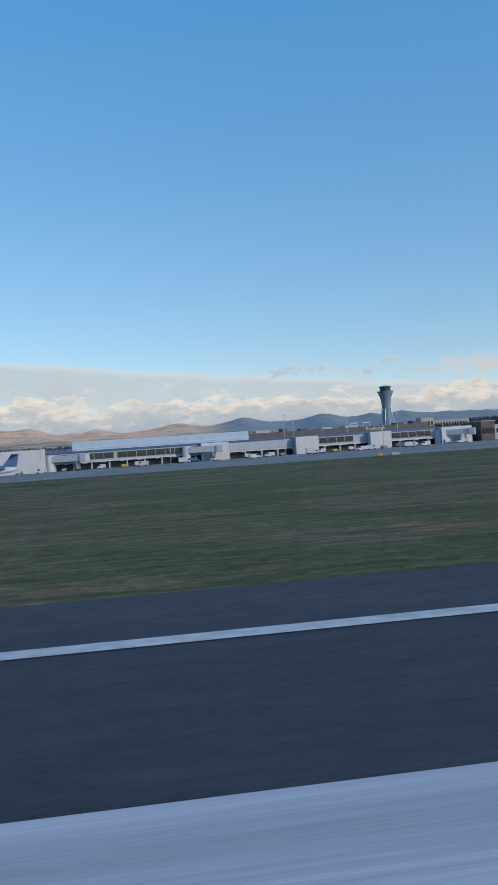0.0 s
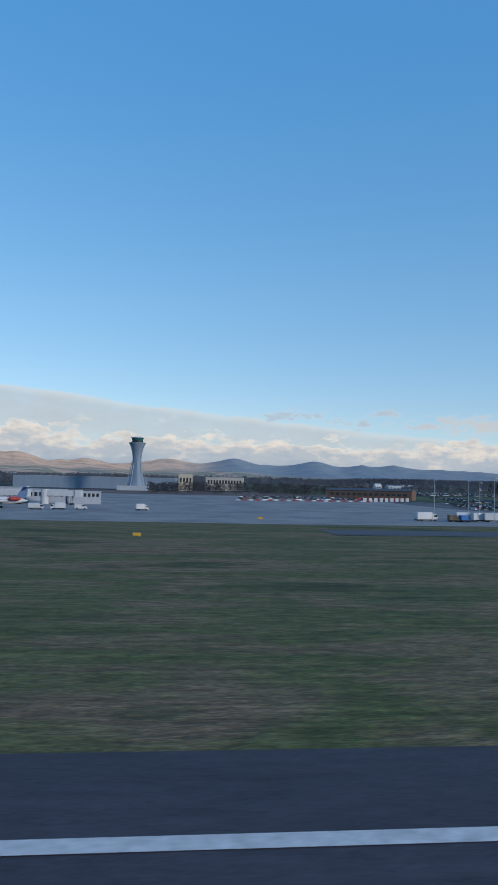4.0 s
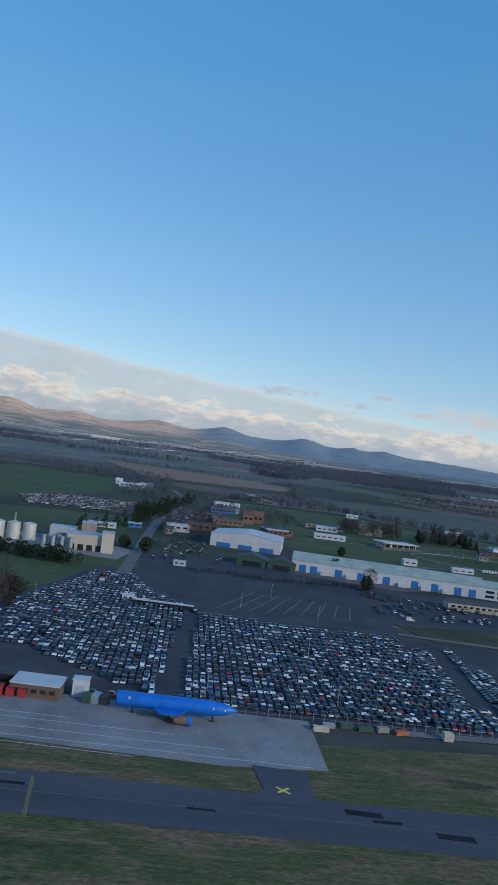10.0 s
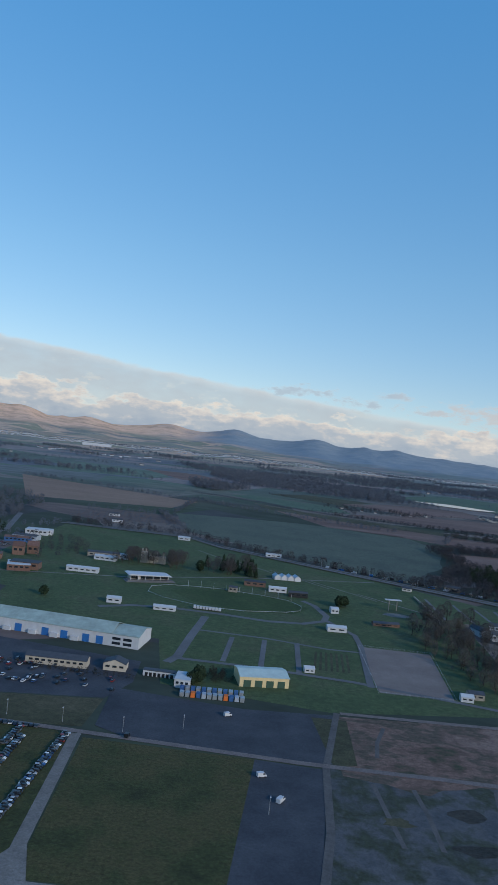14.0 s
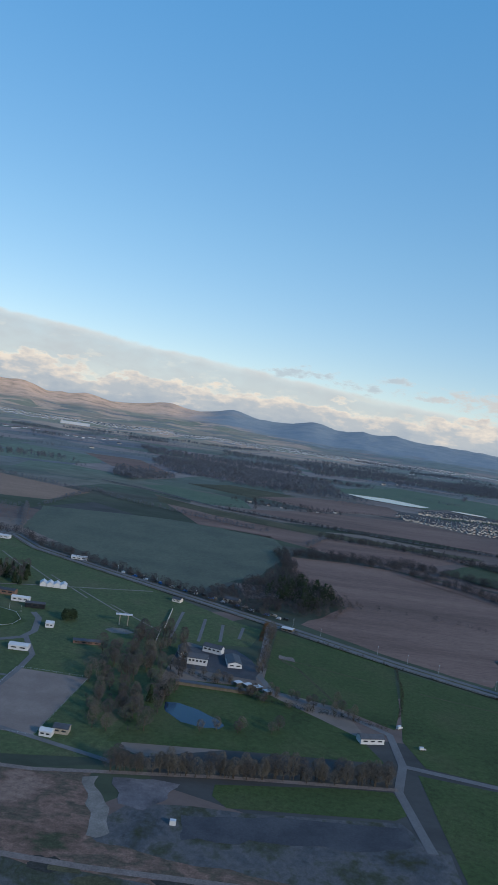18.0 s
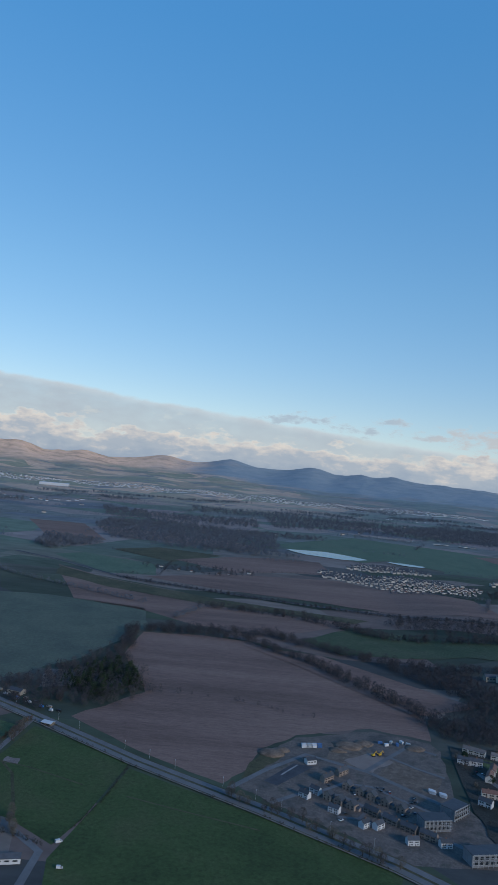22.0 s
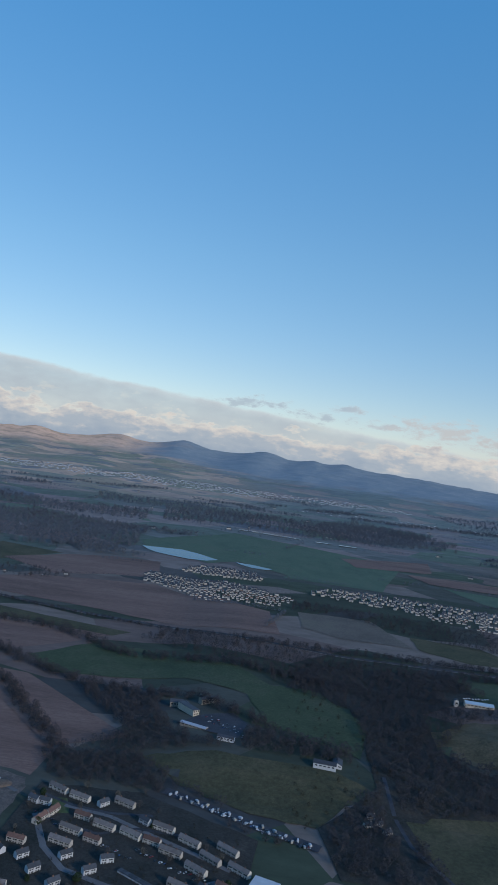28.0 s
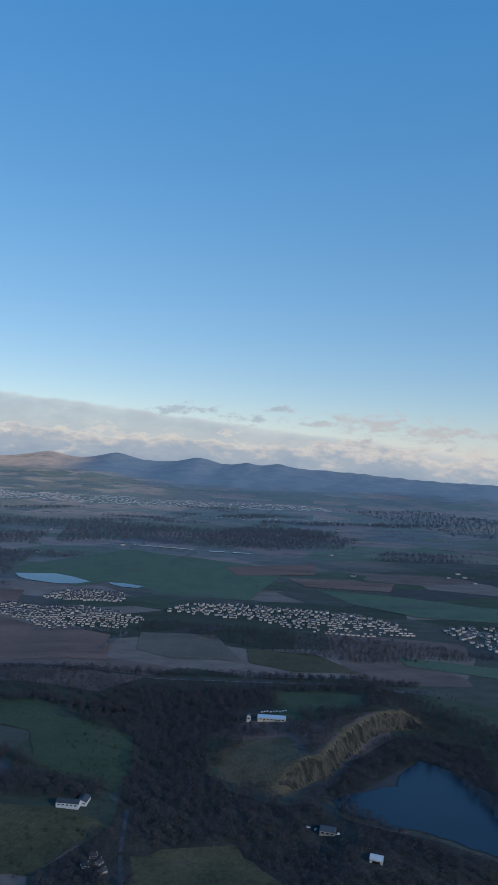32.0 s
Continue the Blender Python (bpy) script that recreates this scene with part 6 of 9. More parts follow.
# runway and taxiway markings
for k in range(8):
    plot("centre_dash", [(60 + 40 * k, 0.3), (75 + 40 * k, 0.3), (75 + 40 * k, 0.7), (60 + 40 * k, 0.7)], MARK_WHITE, 0.08, "worn white runway centre dash", "marking")
plot("aiming_point", [(-1.5, 5.75), (28, 5.75), (28, 1.5), (-1.5, 1.5)], MARK_WORN, 0.08, "broad worn white aiming point block", "marking")
road("taxi_centre_line", [(150, 86.5), (185, 86.5), (240, 81.8), (300, 80), (600, 77.3)], 0.1, FAINT, 0.075, "faint taxiway centre line")
for k, (x0, y0, x1, y1) in enumerate(((295, 84.8, 295.0, 75.4), (329, 83.3, 330, 73.8), (296, 85.2, 327, 83.6))):
    n = 22 if k < 2 else 60
    bm = bmesh.new()
    for j in range(n):
        f = (j + 0.25) / n
        x, y = x0 + (x1 - x0) * f, y0 + (y1 - y0) * f
        d = Vector((x1 - x0, y1 - y0)).normalized()
        for off in (-0.13, 0.13):
            c = Vector((x, y)) + Vector((-d.y, d.x)) * off + d * (0.1 if off > 0 else 0)
            h = 0.08
            q = [c + d * h + Vector((-d.y, d.x)) * 0.05, c - d * h + Vector((-d.y, d.x)) * 0.05, c - d * h - Vector((-d.y, d.x)) * 0.05, c + d * h - Vector((-d.y, d.x)) * 0.05]
            bm.faces.new([bm.verts.new((p.x, p.y, 0.085)) for p in q])
    tagged(part("holding_line", recalc(bm), MARK_YELLOW), "dashed yellow holding line on asphalt", "marking", kind="structure")
for cx, cy in ((304, 88.0), (314.5, 87.2)):
    for a in (45, -45):
        d, s = Vector((math.cos(radians(a)), math.sin(radians(a)))), Vector((-math.sin(radians(a)), math.cos(radians(a))))
        c = Vector((cx, cy))
        q = [c + d * 1.25 + s * 0.22, c - d * 1.25 + s * 0.22, c - d * 1.25 - s * 0.22, c + d * 1.25 - s * 0.22]
        plot("closed_cross", [tuple(p) for p in q], MARK_YELLOW, 0.09 + (0.006 if a > 0 else 0), "yellow closed-taxiway cross", "marking")
for k in range(8):
    plot("asphalt_patch", [(215 + 22 * k, 79 + (k % 3)), (218.5 + 22 * k, 79 + (k % 3)), (218.5 + 22 * k, 79.7 + (k % 3)), (215 + 22 * k, 79.7 + (k % 3))], PATCH, 0.066, "dark repair patch", "patch")
for k, (x0, x1, y) in enumerate(((296, 330, 103.5), (300, 345, 101.2), (312, 352, 97.8), (322, 364, 94.6), (318, 340, 92.6))):
    road("apron_line", [(x0, y), (x1, y - 1.2)], 0.14, MARK_WHITE, 0.1, "painted apron line")
for k in range(11):
    road("bay_line", [(300.5 + 1.25 * k, 108.6), (300.6 + 1.25 * k, 106.2)], 0.12, MARK_WHITE, 0.1, "painted bay line")
WET = ((219.8, 54.5, 1.6, 0.8, 6), (226.5, 54.6, 3, 0.5, 7), (229, 48.2, 2.5, 0.4, 6), (212.4, 52.7, 2, 0.8, 4), (218, 47.5, 2.5, 0.6, 4), (222.6, 46.6, 2, 0.4, 3), (240, 56, 3, 0.5, 4), (218, 102.4, 2.6, 0.4, 3), (193, 119, 4, 0.6, 3), (239.5, 101.5, 2.6, 0.3, 3))
# rain lying between the tussocks of the wet grass
wet = random.Random(12)
for cx, cy, wx, wy, num_ in WET:
    for k in range(num_):
        x, y = cx + wet.uniform(-wx, wx), cy + wet.uniform(-wy, wy)
        r = wet.uniform(0.3, 0.8)
        pts = [(x + r * wet.uniform(1.2, 3.4) * math.cos(a * 0.698), y + r * wet.uniform(0.2, 0.5) * math.sin(a * 0.698)) for a in range(9)]
        plot("puddle", pts, PUDDLE, 0.045 + 0.001 * k, "thin rain pool in the grass", "puddle")

# ---- works yards beside the apron ----
def container(x, y, rz, mat, label, L=3.0):
    t = thing("shipping_container", x, y, land(x, y) + 0.05, rz)
    part("shell", boxes((-L / 2, L / 2, -0.6, 0.6, 0, 1.25), bevel=0.02), mat, t)
    rib = mesh_of("rib", boxes((-0.03, 0.03, -0.63, -0.6, 0.08, 1.15)), mat)
    for k in range(5):
        part("rib", rib, mat, t).location = (-L / 2 + 0.25 + k * (L - 0.5) / 4, 0, 0)
    part("door", boxes((L / 2, L / 2 + 0.03, -0.55, 0.55, 0.06, 1.19)), mat, t)
    return tagged(t, label, "container", "shipping containers")


def tanker(x, y, rz, label="white tanker lorry parked in a row"):
    """Road tanker with its cab towards +x."""
    t = thing("tanker_lorry", x, y, land(x, y) + 0.06, rz)
    q = Matrix.Translation((-0.7, 0, 1.05)) @ Matrix.Rotation(radians(90), 4, "Y")
    part("tank", lathe(bmesh.new(), [(0.35, -2.5), (0.6, -2.35), (0.62, 2.3), (0.4, 2.45)], 14, q), WHITE, t, smooth=True)
    part("walkway", boxes((-3.0, 1.5, -0.12, 0.12, 1.68, 1.74)), STEEL, t)
    part("chassis", boxes((-3.1, 2.9, -0.35, 0.35, 0.22, 0.42)), DARK, t)
    cab = part("cab", recalc(prism(bmesh.new(), [(2.0, 0.3), (2.0, 1.55), (2.75, 1.55), (3.1, 1.0), (3.1, 0.3)], -0.6, 0.6)), WHITE, t)
    part("windscreen", recalc(prism(bmesh.new(), [(2.4, 0.98), (2.4, 1.4), (2.87, 1.4), (3.13, 0.98)], -0.56, 0.56)), GLASS, cab)
    wheel = mesh_of("wheel", tube(bmesh.new(), 0, 0, -0.12, 0.12, 0.25, seg=10, turn=Matrix.Rotation(radians(90), 4, "X")), TYRE)
    for dx in (-2.6, -2.0, 0.9, 2.5):
        for dy in (-0.5, 0.5):
            part("wheel", wheel, TYRE, t).location = (dx, dy, 0.25)
    return tagged(t, label, "lorry", "tanker lorries")


def lorry(x, y, rz, L, mat, label, cab_mat=None):
    t = thing("lorry", x, y, land(x, y) + 0.06, rz)
    part("box_body", boxes((-L / 2, L * 0.24, -0.62, 0.62, 0.55, 1.95), bevel=0.03), mat, t)
    cab = part("cab", recalc(prism(bmesh.new(), [(L * 0.27, 0.3), (L * 0.27, 1.6), (L * 0.43, 1.6), (L / 2, 1.05), (L / 2, 0.3)], -0.6, 0.6)), cab_mat or mat, t)
    part("windscreen", recalc(prism(bmesh.new(), [(L * 0.36, 1.0), (L * 0.36, 1.42), (L * 0.46, 1.42), (L / 2 + 0.02, 1.0)], -0.56, 0.56)), GLASS, cab)
    part("chassis", boxes((-L / 2, L * 0.45, -0.4, 0.4, 0.25, 0.545)), DARK, t)
    wheel = mesh_of("wheel", tube(bmesh.new(), 0, 0, -0.12, 0.12, 0.25, seg=10, turn=Matrix.Rotation(radians(90), 4, "X")), TYRE)
    for dx in (-L * 0.36, -L * 0.22, L * 0.36):
        for dy in (-0.5, 0.5):
            part("wheel", wheel, TYRE, t).location = (dx, dy, 0.25)
    return tagged(t, label, "lorry", "lorries in the works")


for k in range(3):
    storage_tank(209.9 + 4.85 * k, 138.2 + 1.3 * k, 1.95, 3.7)
    t = part("bund", boxes((-2.7, 2.7, -0.15, 0.15, -0.2, 0.4)), CONCRETE)
    t.location = (209.9 + 4.85 * k, 135.3 + 1.0 * k, 0)
    tagged(t, "low concrete bund before a fuel tank", "bund", "tank bunds")
for k in range(2):
    storage_tank(236.9 + 5.4 * k, 164 + 1.0 * k, 1.95, 3.0)
t = thing("pipe_bridge", 214.7, 140.4, 0, 14)
part("walkway", boxes((-7, 7, -0.25, 0.25, 3.9, 3.98)), STEEL, t)
part("handrail", boxes((-7, 7, -0.26, -0.22, 4.4, 4.45), (-7, 7, 0.22, 0.26, 4.4, 4.45)), STEEL, t)
for k in range(5):
    part("post", boxes((-6.9 + 3.4 * k, -6.8 + 3.4 * k, -0.05, 0.05, -0.2, 4.4)), STEEL, t)
tagged(t, "steel walkway bridging the fuel tanks", "walkway")
shed("brick_office", "low brick office with a wide dark roof", "building", 228.6, 139.4, 8, 5.6, 6, 1.8, BRICK, SLATE, windows=4)
shed("green_shed", "dark green gabled shed with a brown door", "shed", 242.6, 139.5, 18, 4.2, 9, 2.3, GREENPAINT, ROOFMOSS, ridge=0.9, along="y", doors=1, door_mat=BRICK)
t = shed("brick_range", "long low brick range with a green roof", "building", 251.4, 143.6, 6, 11.5, 5.5, 1.7, BRICK, ROOFMOSS, doors=3, windows=0)
panel_row(t, "window", GLASS, 6, -5.2, 5.2, -0.09, 0.7, 1.2, 0.6)
part("sign_board", boxes((3.0, 4.3, -0.16, -0.1, 1.25, 1.6)), WHITE, t)
for k in range(4):
    tanker(245.6 + 1.75 * k, 167.5 + 0.6 * k, -62)
shed("portal_shed", "grey portal shed with a pale corrugated roof", "shed", 250.8, 194.2, 4, 13.5, 11, 1.9, STEEL, ROOFPALE, ridge=0.8, doors=3, door_mat=GREYCLAD)
t = shed("white_workshop", "white two-storey workshop in the yard", "building", 260.4, 160.5, -22, 5.2, 5, 3.0, WHITE, ROOFPALE, ridge=0.5, windows=2, win_z=1.7)
t = shed("brick_store", "dark brick store with a railed plant roof", "building", 266.8, 159.8, -4, 5.6, 5.5, 2.0, BRICK, SLATE, doors=2, door_mat=WHITE)
for x in (-2.6, -0.9, 0.9, 2.6):
    part("railing_post", boxes((x - 0.05, x + 0.05, 0.3, 0.4, 2.19, 3.2)), STEEL, t)
part("railing", boxes((-2.6, 2.6, 0.3, 0.4, 3.203, 3.28), (-2.6, 2.6, 4.8, 4.9, 2.19, 3.2)), STEEL, t)
for k in range(3):
    storage_tank((259.6, 263.4, 265.2)[k], 187 + 0.6 * k, 0.85, 4.6, "dark vertical bitumen tank", DARK, False, "dark tanks", 0.2)
shed("flat_store", "dark low store with a pale flat roof", "store", 273.9, 158, -3, 5.2, 6, 1.6, STONE, GREYCLAD, doors=2)
t = shed("depot", "brick depot with blue fascia and pale flat roof", "depot", 292.4, 158.2, 1, 10.5, 20, 3.2, BRICK, ROOFPALE, windows=6, win_z=0.9, band=BLUECLAD)
part("side_wing", boxes((-9.2, -5.4, 6, 22, -0.4, 3.1)), BLUECLAD, t, "blue clad side wing")
part("wing_roof", boxes((-9.3, -5.38, 5.9, 22.1, 3.103, 3.3)), ROOFPALE, t)
part("plant_room", boxes((-1.5, 2.4, 14, 18, 3.19, 4.4)), STONE, t)
shed("portable_office", "white portable office with three windows", "cabin", 261.6, 110.6, -3, 6.0, 2.6, 1.5, WHITE, ROOFPALE, windows=4)
van(264.3, 109.6, 200, 2.3, 1.1, None, "white pickup beside the portable office")


def salt_bay(x, y):
    """Open-fronted red bay with pale posts and a flat roof."""
    t = thing("storage_bay", x, y, land(x, y), 4)
    part("back_wall", boxes((-0.8, 0.8, 1.4, 1.55, 0, 1.25)), RED, t)
    part("side_wall", boxes((-0.85, -0.75, -0.05, 1.395, 0, 1.25)), BRICK, t)
    part("side_wall", boxes((0.75, 0.85, -0.05, 1.395, 0, 1.25)), BRICK, t)
    part("roof", boxes((-0.95, 0.95, -0.15, 1.6, 1.253, 1.38)), STONE, t)
    part("lower_board", boxes((-0.74, 0.74, 0.1, 0.18, 0, 0.4)), RED, t)
    for x0 in (-0.93, 0.83):
        part("post", boxes((x0, x0 + 0.1, -0.14, -0.054, 0, 1.25)), CREAM, t)
    return tagged(t, "open-fronted rusty red storage bay", "bay", "row of open bays")


for k in range(4):
    salt_bay(267.2 + 1.98 * k, 112.8 + 0.55 * k)
container(274.9, 115.4, 0, RED, "small rusty red container", 1.5)
shed("white_store", "white box store beside the perimeter road", "store", 279, 114.8, 2, 6.2, 3.6, 1.9, WHITE, ROOFPALE, ridge=0.25, doors=2, door_mat=GREYCLAD)
lorry(279.8, 110.4, 176, 4.2, YELLOW, "yellow gritting lorry beside the white store")
van(275.4, 111.6, 260, 1.9, 0.95, LIME, "small lime yellow airside van")
lorry(278.2, 126.5, 10, 4.0, RED, "red lorry behind the white store")
lorry(280.6, 123.6, 8, 4.0, RED, "red lorry with a flat load")
for x, y, rz, m, lab, L in ((282.6, 120.0, 90, BRICK, "rusty open container beside the store", 2.0), (284.2, 120.3, 90, WHITE, "white steel container beside the store", 1.6), (258.5, 119.8, 3, STEEL, "grey mesh-sided container by the fence", 3.0), (257.8, 128, -30, BLUECLAD, "dark blue container in the yard", 2.4), (260.2, 126, -20, BRICK, "rusty container stacked in the yard", 2.2), (262, 124.6, -20, BRICK, "rusty container stacked in the yard", 2.0), (265.4, 133.4, 0, RUST, "orange-red skip container on tarmac", 3.4), (271.2, 135.2, 0, RED, "red container in the works yard", 1.8), (273.0, 128.6, 10, BLUEDOOR, "blue covered skip in the yard", 1.8), (276.4, 131.6, 2, BRICK, "long rusty stack of crates", 4.0), (280.8, 132.2, 90, STONE, "open grey steel frame", 1.8), (282.9, 135.4, 0, WHITE, "white steel cage in the yard", 1.4), (286.6, 152.3, -4, BLUECLAD, "dark blue skip before the depot", 2.6), (295.3, 136.6, -4, STEEL, "stacked grey cabins on grass", 3.4), (289.9, 128.6, 80, GREYCLAD, "white box trailer in the yard", 3.0), (290.9, 120.4, 85, STEEL, "pale grey trailer in the yard", 3.2), (288.4, 117, 85, BRICK, "brown stack of timber crates", 3.0), (292.4, 116.9, 90, WHITE, "white-roofed hut in the yard", 2.0), (294.2, 113.8, 90, GREENPAINT, "small green kiosk in the yard", 1.2)):
    container(x, y, rz, m, lab, L)
for x, y, rz, L in ((279.8, 184.6, -32, 6.0), (281.2, 174.5, -35, 5.6), (282.4, 171.4, -35, 5.6), (233.0, 147.5, 4, 3.6)):
    lorry(x, y, rz, L, WHITE, "white articulated lorry parked in the works")
for x, y, rz, L, m, lab in ((229.3, 162.5, 0, 4.2, CREAM, "cream minibus on the yard grass"), (253.6, 187, 5, 3.4, WHITE, "long white van by the portal shed"), (256.4, 188.3, 10, 2.0, WHITE, "white van by the portal shed"), (253.7, 173.2, 60, 2.2, WHITE, "white van in the tanker yard"), (256.7, 172, 20, 2.4, WHITE, "white van in the tanker yard"), (287.4, 154.6, 170, 3.0, WHITE, "white low trailer before the depot"), (246.9, 140.8, 20, 2.2, WHITE, "white van beside the brick range"), (240.4, 139.2, -30, 2.2, WHITE, "white van beside the green shed"), (302.6, 152.4, 172, 2.6, WHITE, "white van by the works road"), (206.4, 136.4, 180, 2.6, WHITE, "white box van beside the tanks"), (269, 202.6, 30, 3.0, WHITE, "white trailer hut on the verge"), (272.4, 200.8, 0, 3.0, RUST, "orange trailer hut on the verge"), (283.5, 206, 0, 3.0, CREAM, "pale timber stack beside the trees")):
    van(x, y, rz, L, 1.15, m, lab, L > 2.5)
plot("concrete_slab", [(246.6, 118.6), (251.2, 119.4), (251.6, 123.4), (247, 122.8)], CONCRETE, 0.1, "pale concrete slab in the yard", "slab")
t = thing("snow_plough", 291.4, 111.6, 0.08, -20)
part("blade", recalc(prism(bmesh.new(), [(-1.3, 0.35), (-1.3, 0.9), (-0.2, 1.0), (1.3, 0.6), (1.3, 0.3), (0, 0.5)], -0.12, 0.2)), ORANGE, t)
part("frame", boxes((-0.9, 1.4, -0.9, -0.5, 0.1, 0.35)), YELLOW, t)
part("skid", boxes((-1.0, 1.2, -0.4, 0.3, 0, 0.1)), DARK, t)
tagged(t, "orange snow plough blade on a yellow frame", "plough")
for x, y in ((240, 128), (247, 132), (231, 128), (221, 122), (256, 136), (268, 138), (262, 150), (284, 142), (276, 168), (262, 180), (268, 210), (246, 176), (238, 176), (292, 146), (286, 128)):
    lamp_post(x, y, 4.2, "slim grey works lighting column", 0.4)
for k, (x, y) in enumerate(((224.6, 156), (226.8, 156.6), (229, 157.2), (212, 128.4), (243.9, 129.6), (246, 129.9), (288, 139))):
    bar = part("barrier", boxes((-0.6, 0.6, -0.15, 0.15, 0, 0.45), bevel=0.04), RED if k % 2 else WHITE)
    bar.location = (x, y, land(x, y) + 0.05)
    tagged(bar, "red plastic barrier in the works yard" if k % 2 else "white plastic barrier in the works yard", "barrier", "works barriers")
for j in range(2):
    for k in range(9):
        x = 199 + 2.4 * k
        bm = box(bmesh.new(), x, x + 1.2, 262.5 + 1.5 * k - 8 * j, 262.9 + 1.5 * k - 8 * j, land(0, 262) - 0.3, land(0, 262) + 1.3)
        tagged(part("hoarding", bm, (RED, WHITE)[j]), ("red", "white")[j] + " hoarding board along the apron road", "hoarding", "hoardings")
for k in range(4):
    container(316.5 + 1.75 * k, 109.4, 90, RED, "red container under a dark lean-to roof", 2.6)
shed("lean_to", "dark roofed lean-to over red containers", "shelter", 316.2, 112, -3, 6.8, 3.2, 2.1, DARK, SLATE)
shed("fire_office", "low brick office with pale flat roof", "office", 323.5, 108.6, -3, 7.4, 5, 2.0, BRICK, ROOFPALE, windows=5, win_z=0.8)
shed("plant_house", "white plant house behind the apron", "store", 330, 111, 0, 2.4, 2.0, 2.6, WHITE, ROOFPALE, doors=1, door_mat=GREYCLAD)
for k in range(3):
    container(331.5 + 1.3 * k, 109.5 + 0.3 * (k % 2), 80, (GREENPAINT, STEEL, BRICK)[k], "small steel plant box behind the apron", 2.0)
def fire_station():
    t = thing("fire_station", 306, 108.9, 0, -1)
    w, d, h = 14.2, 12.5, 4.3
    part("wall", boxes((-w / 2, w / 2, 0, d, -0.3, h)), WHITE, t)
    part("roof", boxes((-w / 2 - 0.1, w / 2 + 0.1, -0.1, d + 0.1, h + 0.003, h + 0.22)), ROOFBLUE, t, "pale blue-grey sheet roof")
    seam = mesh_of("roof_seam", boxes((-0.04, 0.04, -0.1, d + 0.1, 0, 0.05)), ROOFBLUE)
    for k in range(19):
        part("roof_seam", seam, ROOFBLUE, t).location = (-w / 2 + 0.4 + k * (w - 0.8) / 18, 0, h + 0.223)
    part("parapet", boxes((-w / 2 - 0.12, w / 2 + 0.12, -0.16, -0.104, h - 0.9, h + 0.3)), WHITE, t)
    for k in range(5):
        x = -w / 2 + 1.5 + k * 2.8
        dr = part("bay_door", boxes((x - 1.05, x + 1.05, -0.07, -0.004, 0.02, 3.1)), GLASS, t, "glazed bay door with red kick panel")
        bm = bmesh.new()
        for j in range(6):
            box(bm, x - 1.05, x + 1.05, -0.11, -0.073, 0.55 + j * 0.5, 0.62 + j * 0.5)
        for j in range(5):
            box(bm, x - 1.07 + j * 0.52, x - 1.0 + j * 0.52, -0.115, -0.075, 0.55, 3.1)
        part("door_frame", bm, STEEL, dr)
        part("kick_panel", boxes((x - 1.05, x + 1.05, -0.12, -0.075, 0.02, 0.5)), RED, dr)
    part("sign_board", boxes((w / 2 - 2.6, w / 2 - 0.4, -0.22, -0.165, h - 0.75, h - 0.2)), WHITE, t)
    bar = part("sign_bar", boxes((w / 2 - 2.3, w / 2 - 0.7, -0.24, -0.225, h - 0.55, h - 0.42)), DARK, t)
    return tagged(t, "white airport fire station with five glazed bay doors", "fire station")


fire_station()


def blue_fuselage():
    """Wingless training hull: nose towards +x."""
    t = thing("training_aircraft", 345, 106.8, 0.08, -2)
    q = Matrix.Translation((0, 0, 1.95)) @ Matrix.Rotation(radians(90), 4, "Y")
    part("hull", lathe(bmesh.new(), [(1.02, -9.0), (1.1, -8.9), (1.1, 4.6), (1.0, 6.2), (0.72, 7.8), (0.4, 8.7), (0.06, 9.2)], 24, q), BLUEPLANE, t, smooth=False)
    part("end_cap", lathe(bmesh.new(), [(1.0, -9.06), (1.0, -9.005)], 24, q), DARK, t)
    for s in (-1, 1):
        bm = bmesh.new()
        vs = [bm.verts.new(c) for c in ((-3.4, s * 0.8, 1.2), (1.6, s * 0.8, 1.2), (0.4, s * 3.6, 1.45), (-2.4, s * 3.6, 1.45), (-3.4, s * 0.8, 1.5), (1.6, s * 0.8, 1.5), (0.4, s * 3.6, 1.6), (-2.4, s * 3.6, 1.6))]
        for f in ((0, 1, 2, 3), (7, 6, 5, 4), (0, 4, 5, 1), (1, 5, 6, 2), (2, 6, 7, 3), (3, 7, 4, 0)):
            bm.faces.new([vs[k] for k in f])
        part("wing_stub", recalc(bm), BLUEPLANE, t)
    e = part("engine", lathe(bmesh.new(), [(0.5, -1.3), (0.62, -0.9), (0.62, 0.8), (0.5, 1.25)], 16, Matrix.Translation((1.2, -3.0, 0.75)) @ Matrix.Rotation(radians(90), 4, "Y")), BRICK, t, "rusty engine pod")
    part("cowling", lathe(bmesh.new(), [(0.64, 0.6), (0.64, 1.3)], 16, Matrix.Translation((1.2, -3.0, 0.75)) @ Matrix.Rotation(radians(90), 4, "Y")), BLUEPLANE, e)
    for x, y in ((-6.5, 0), (-1.0, -0.7), (-1.0, 0.7), (5.6, 0)):
        part("support_leg", boxes((x - 0.12, x + 0.12, y - 0.12, y + 0.12, 0, 1.05), (x - 0.4, x + 0.4, y - 0.3, y + 0.3, 0, 0.12)), DARK, t)
    for x, z in ((-7.2, 2.3), (5.4, 2.1), (7.2, 1.95)):
        part("hatch", boxes((x, x + 0.3, -1.16 if x < 6 else -0.86, -0.9 if x < 6 else -0.6, z, z + 0.3)), WHITE, t)
    return tagged(t, "bright blue wingless fire-training aircraft hull", "aircraft hull")


blue_fuselage()


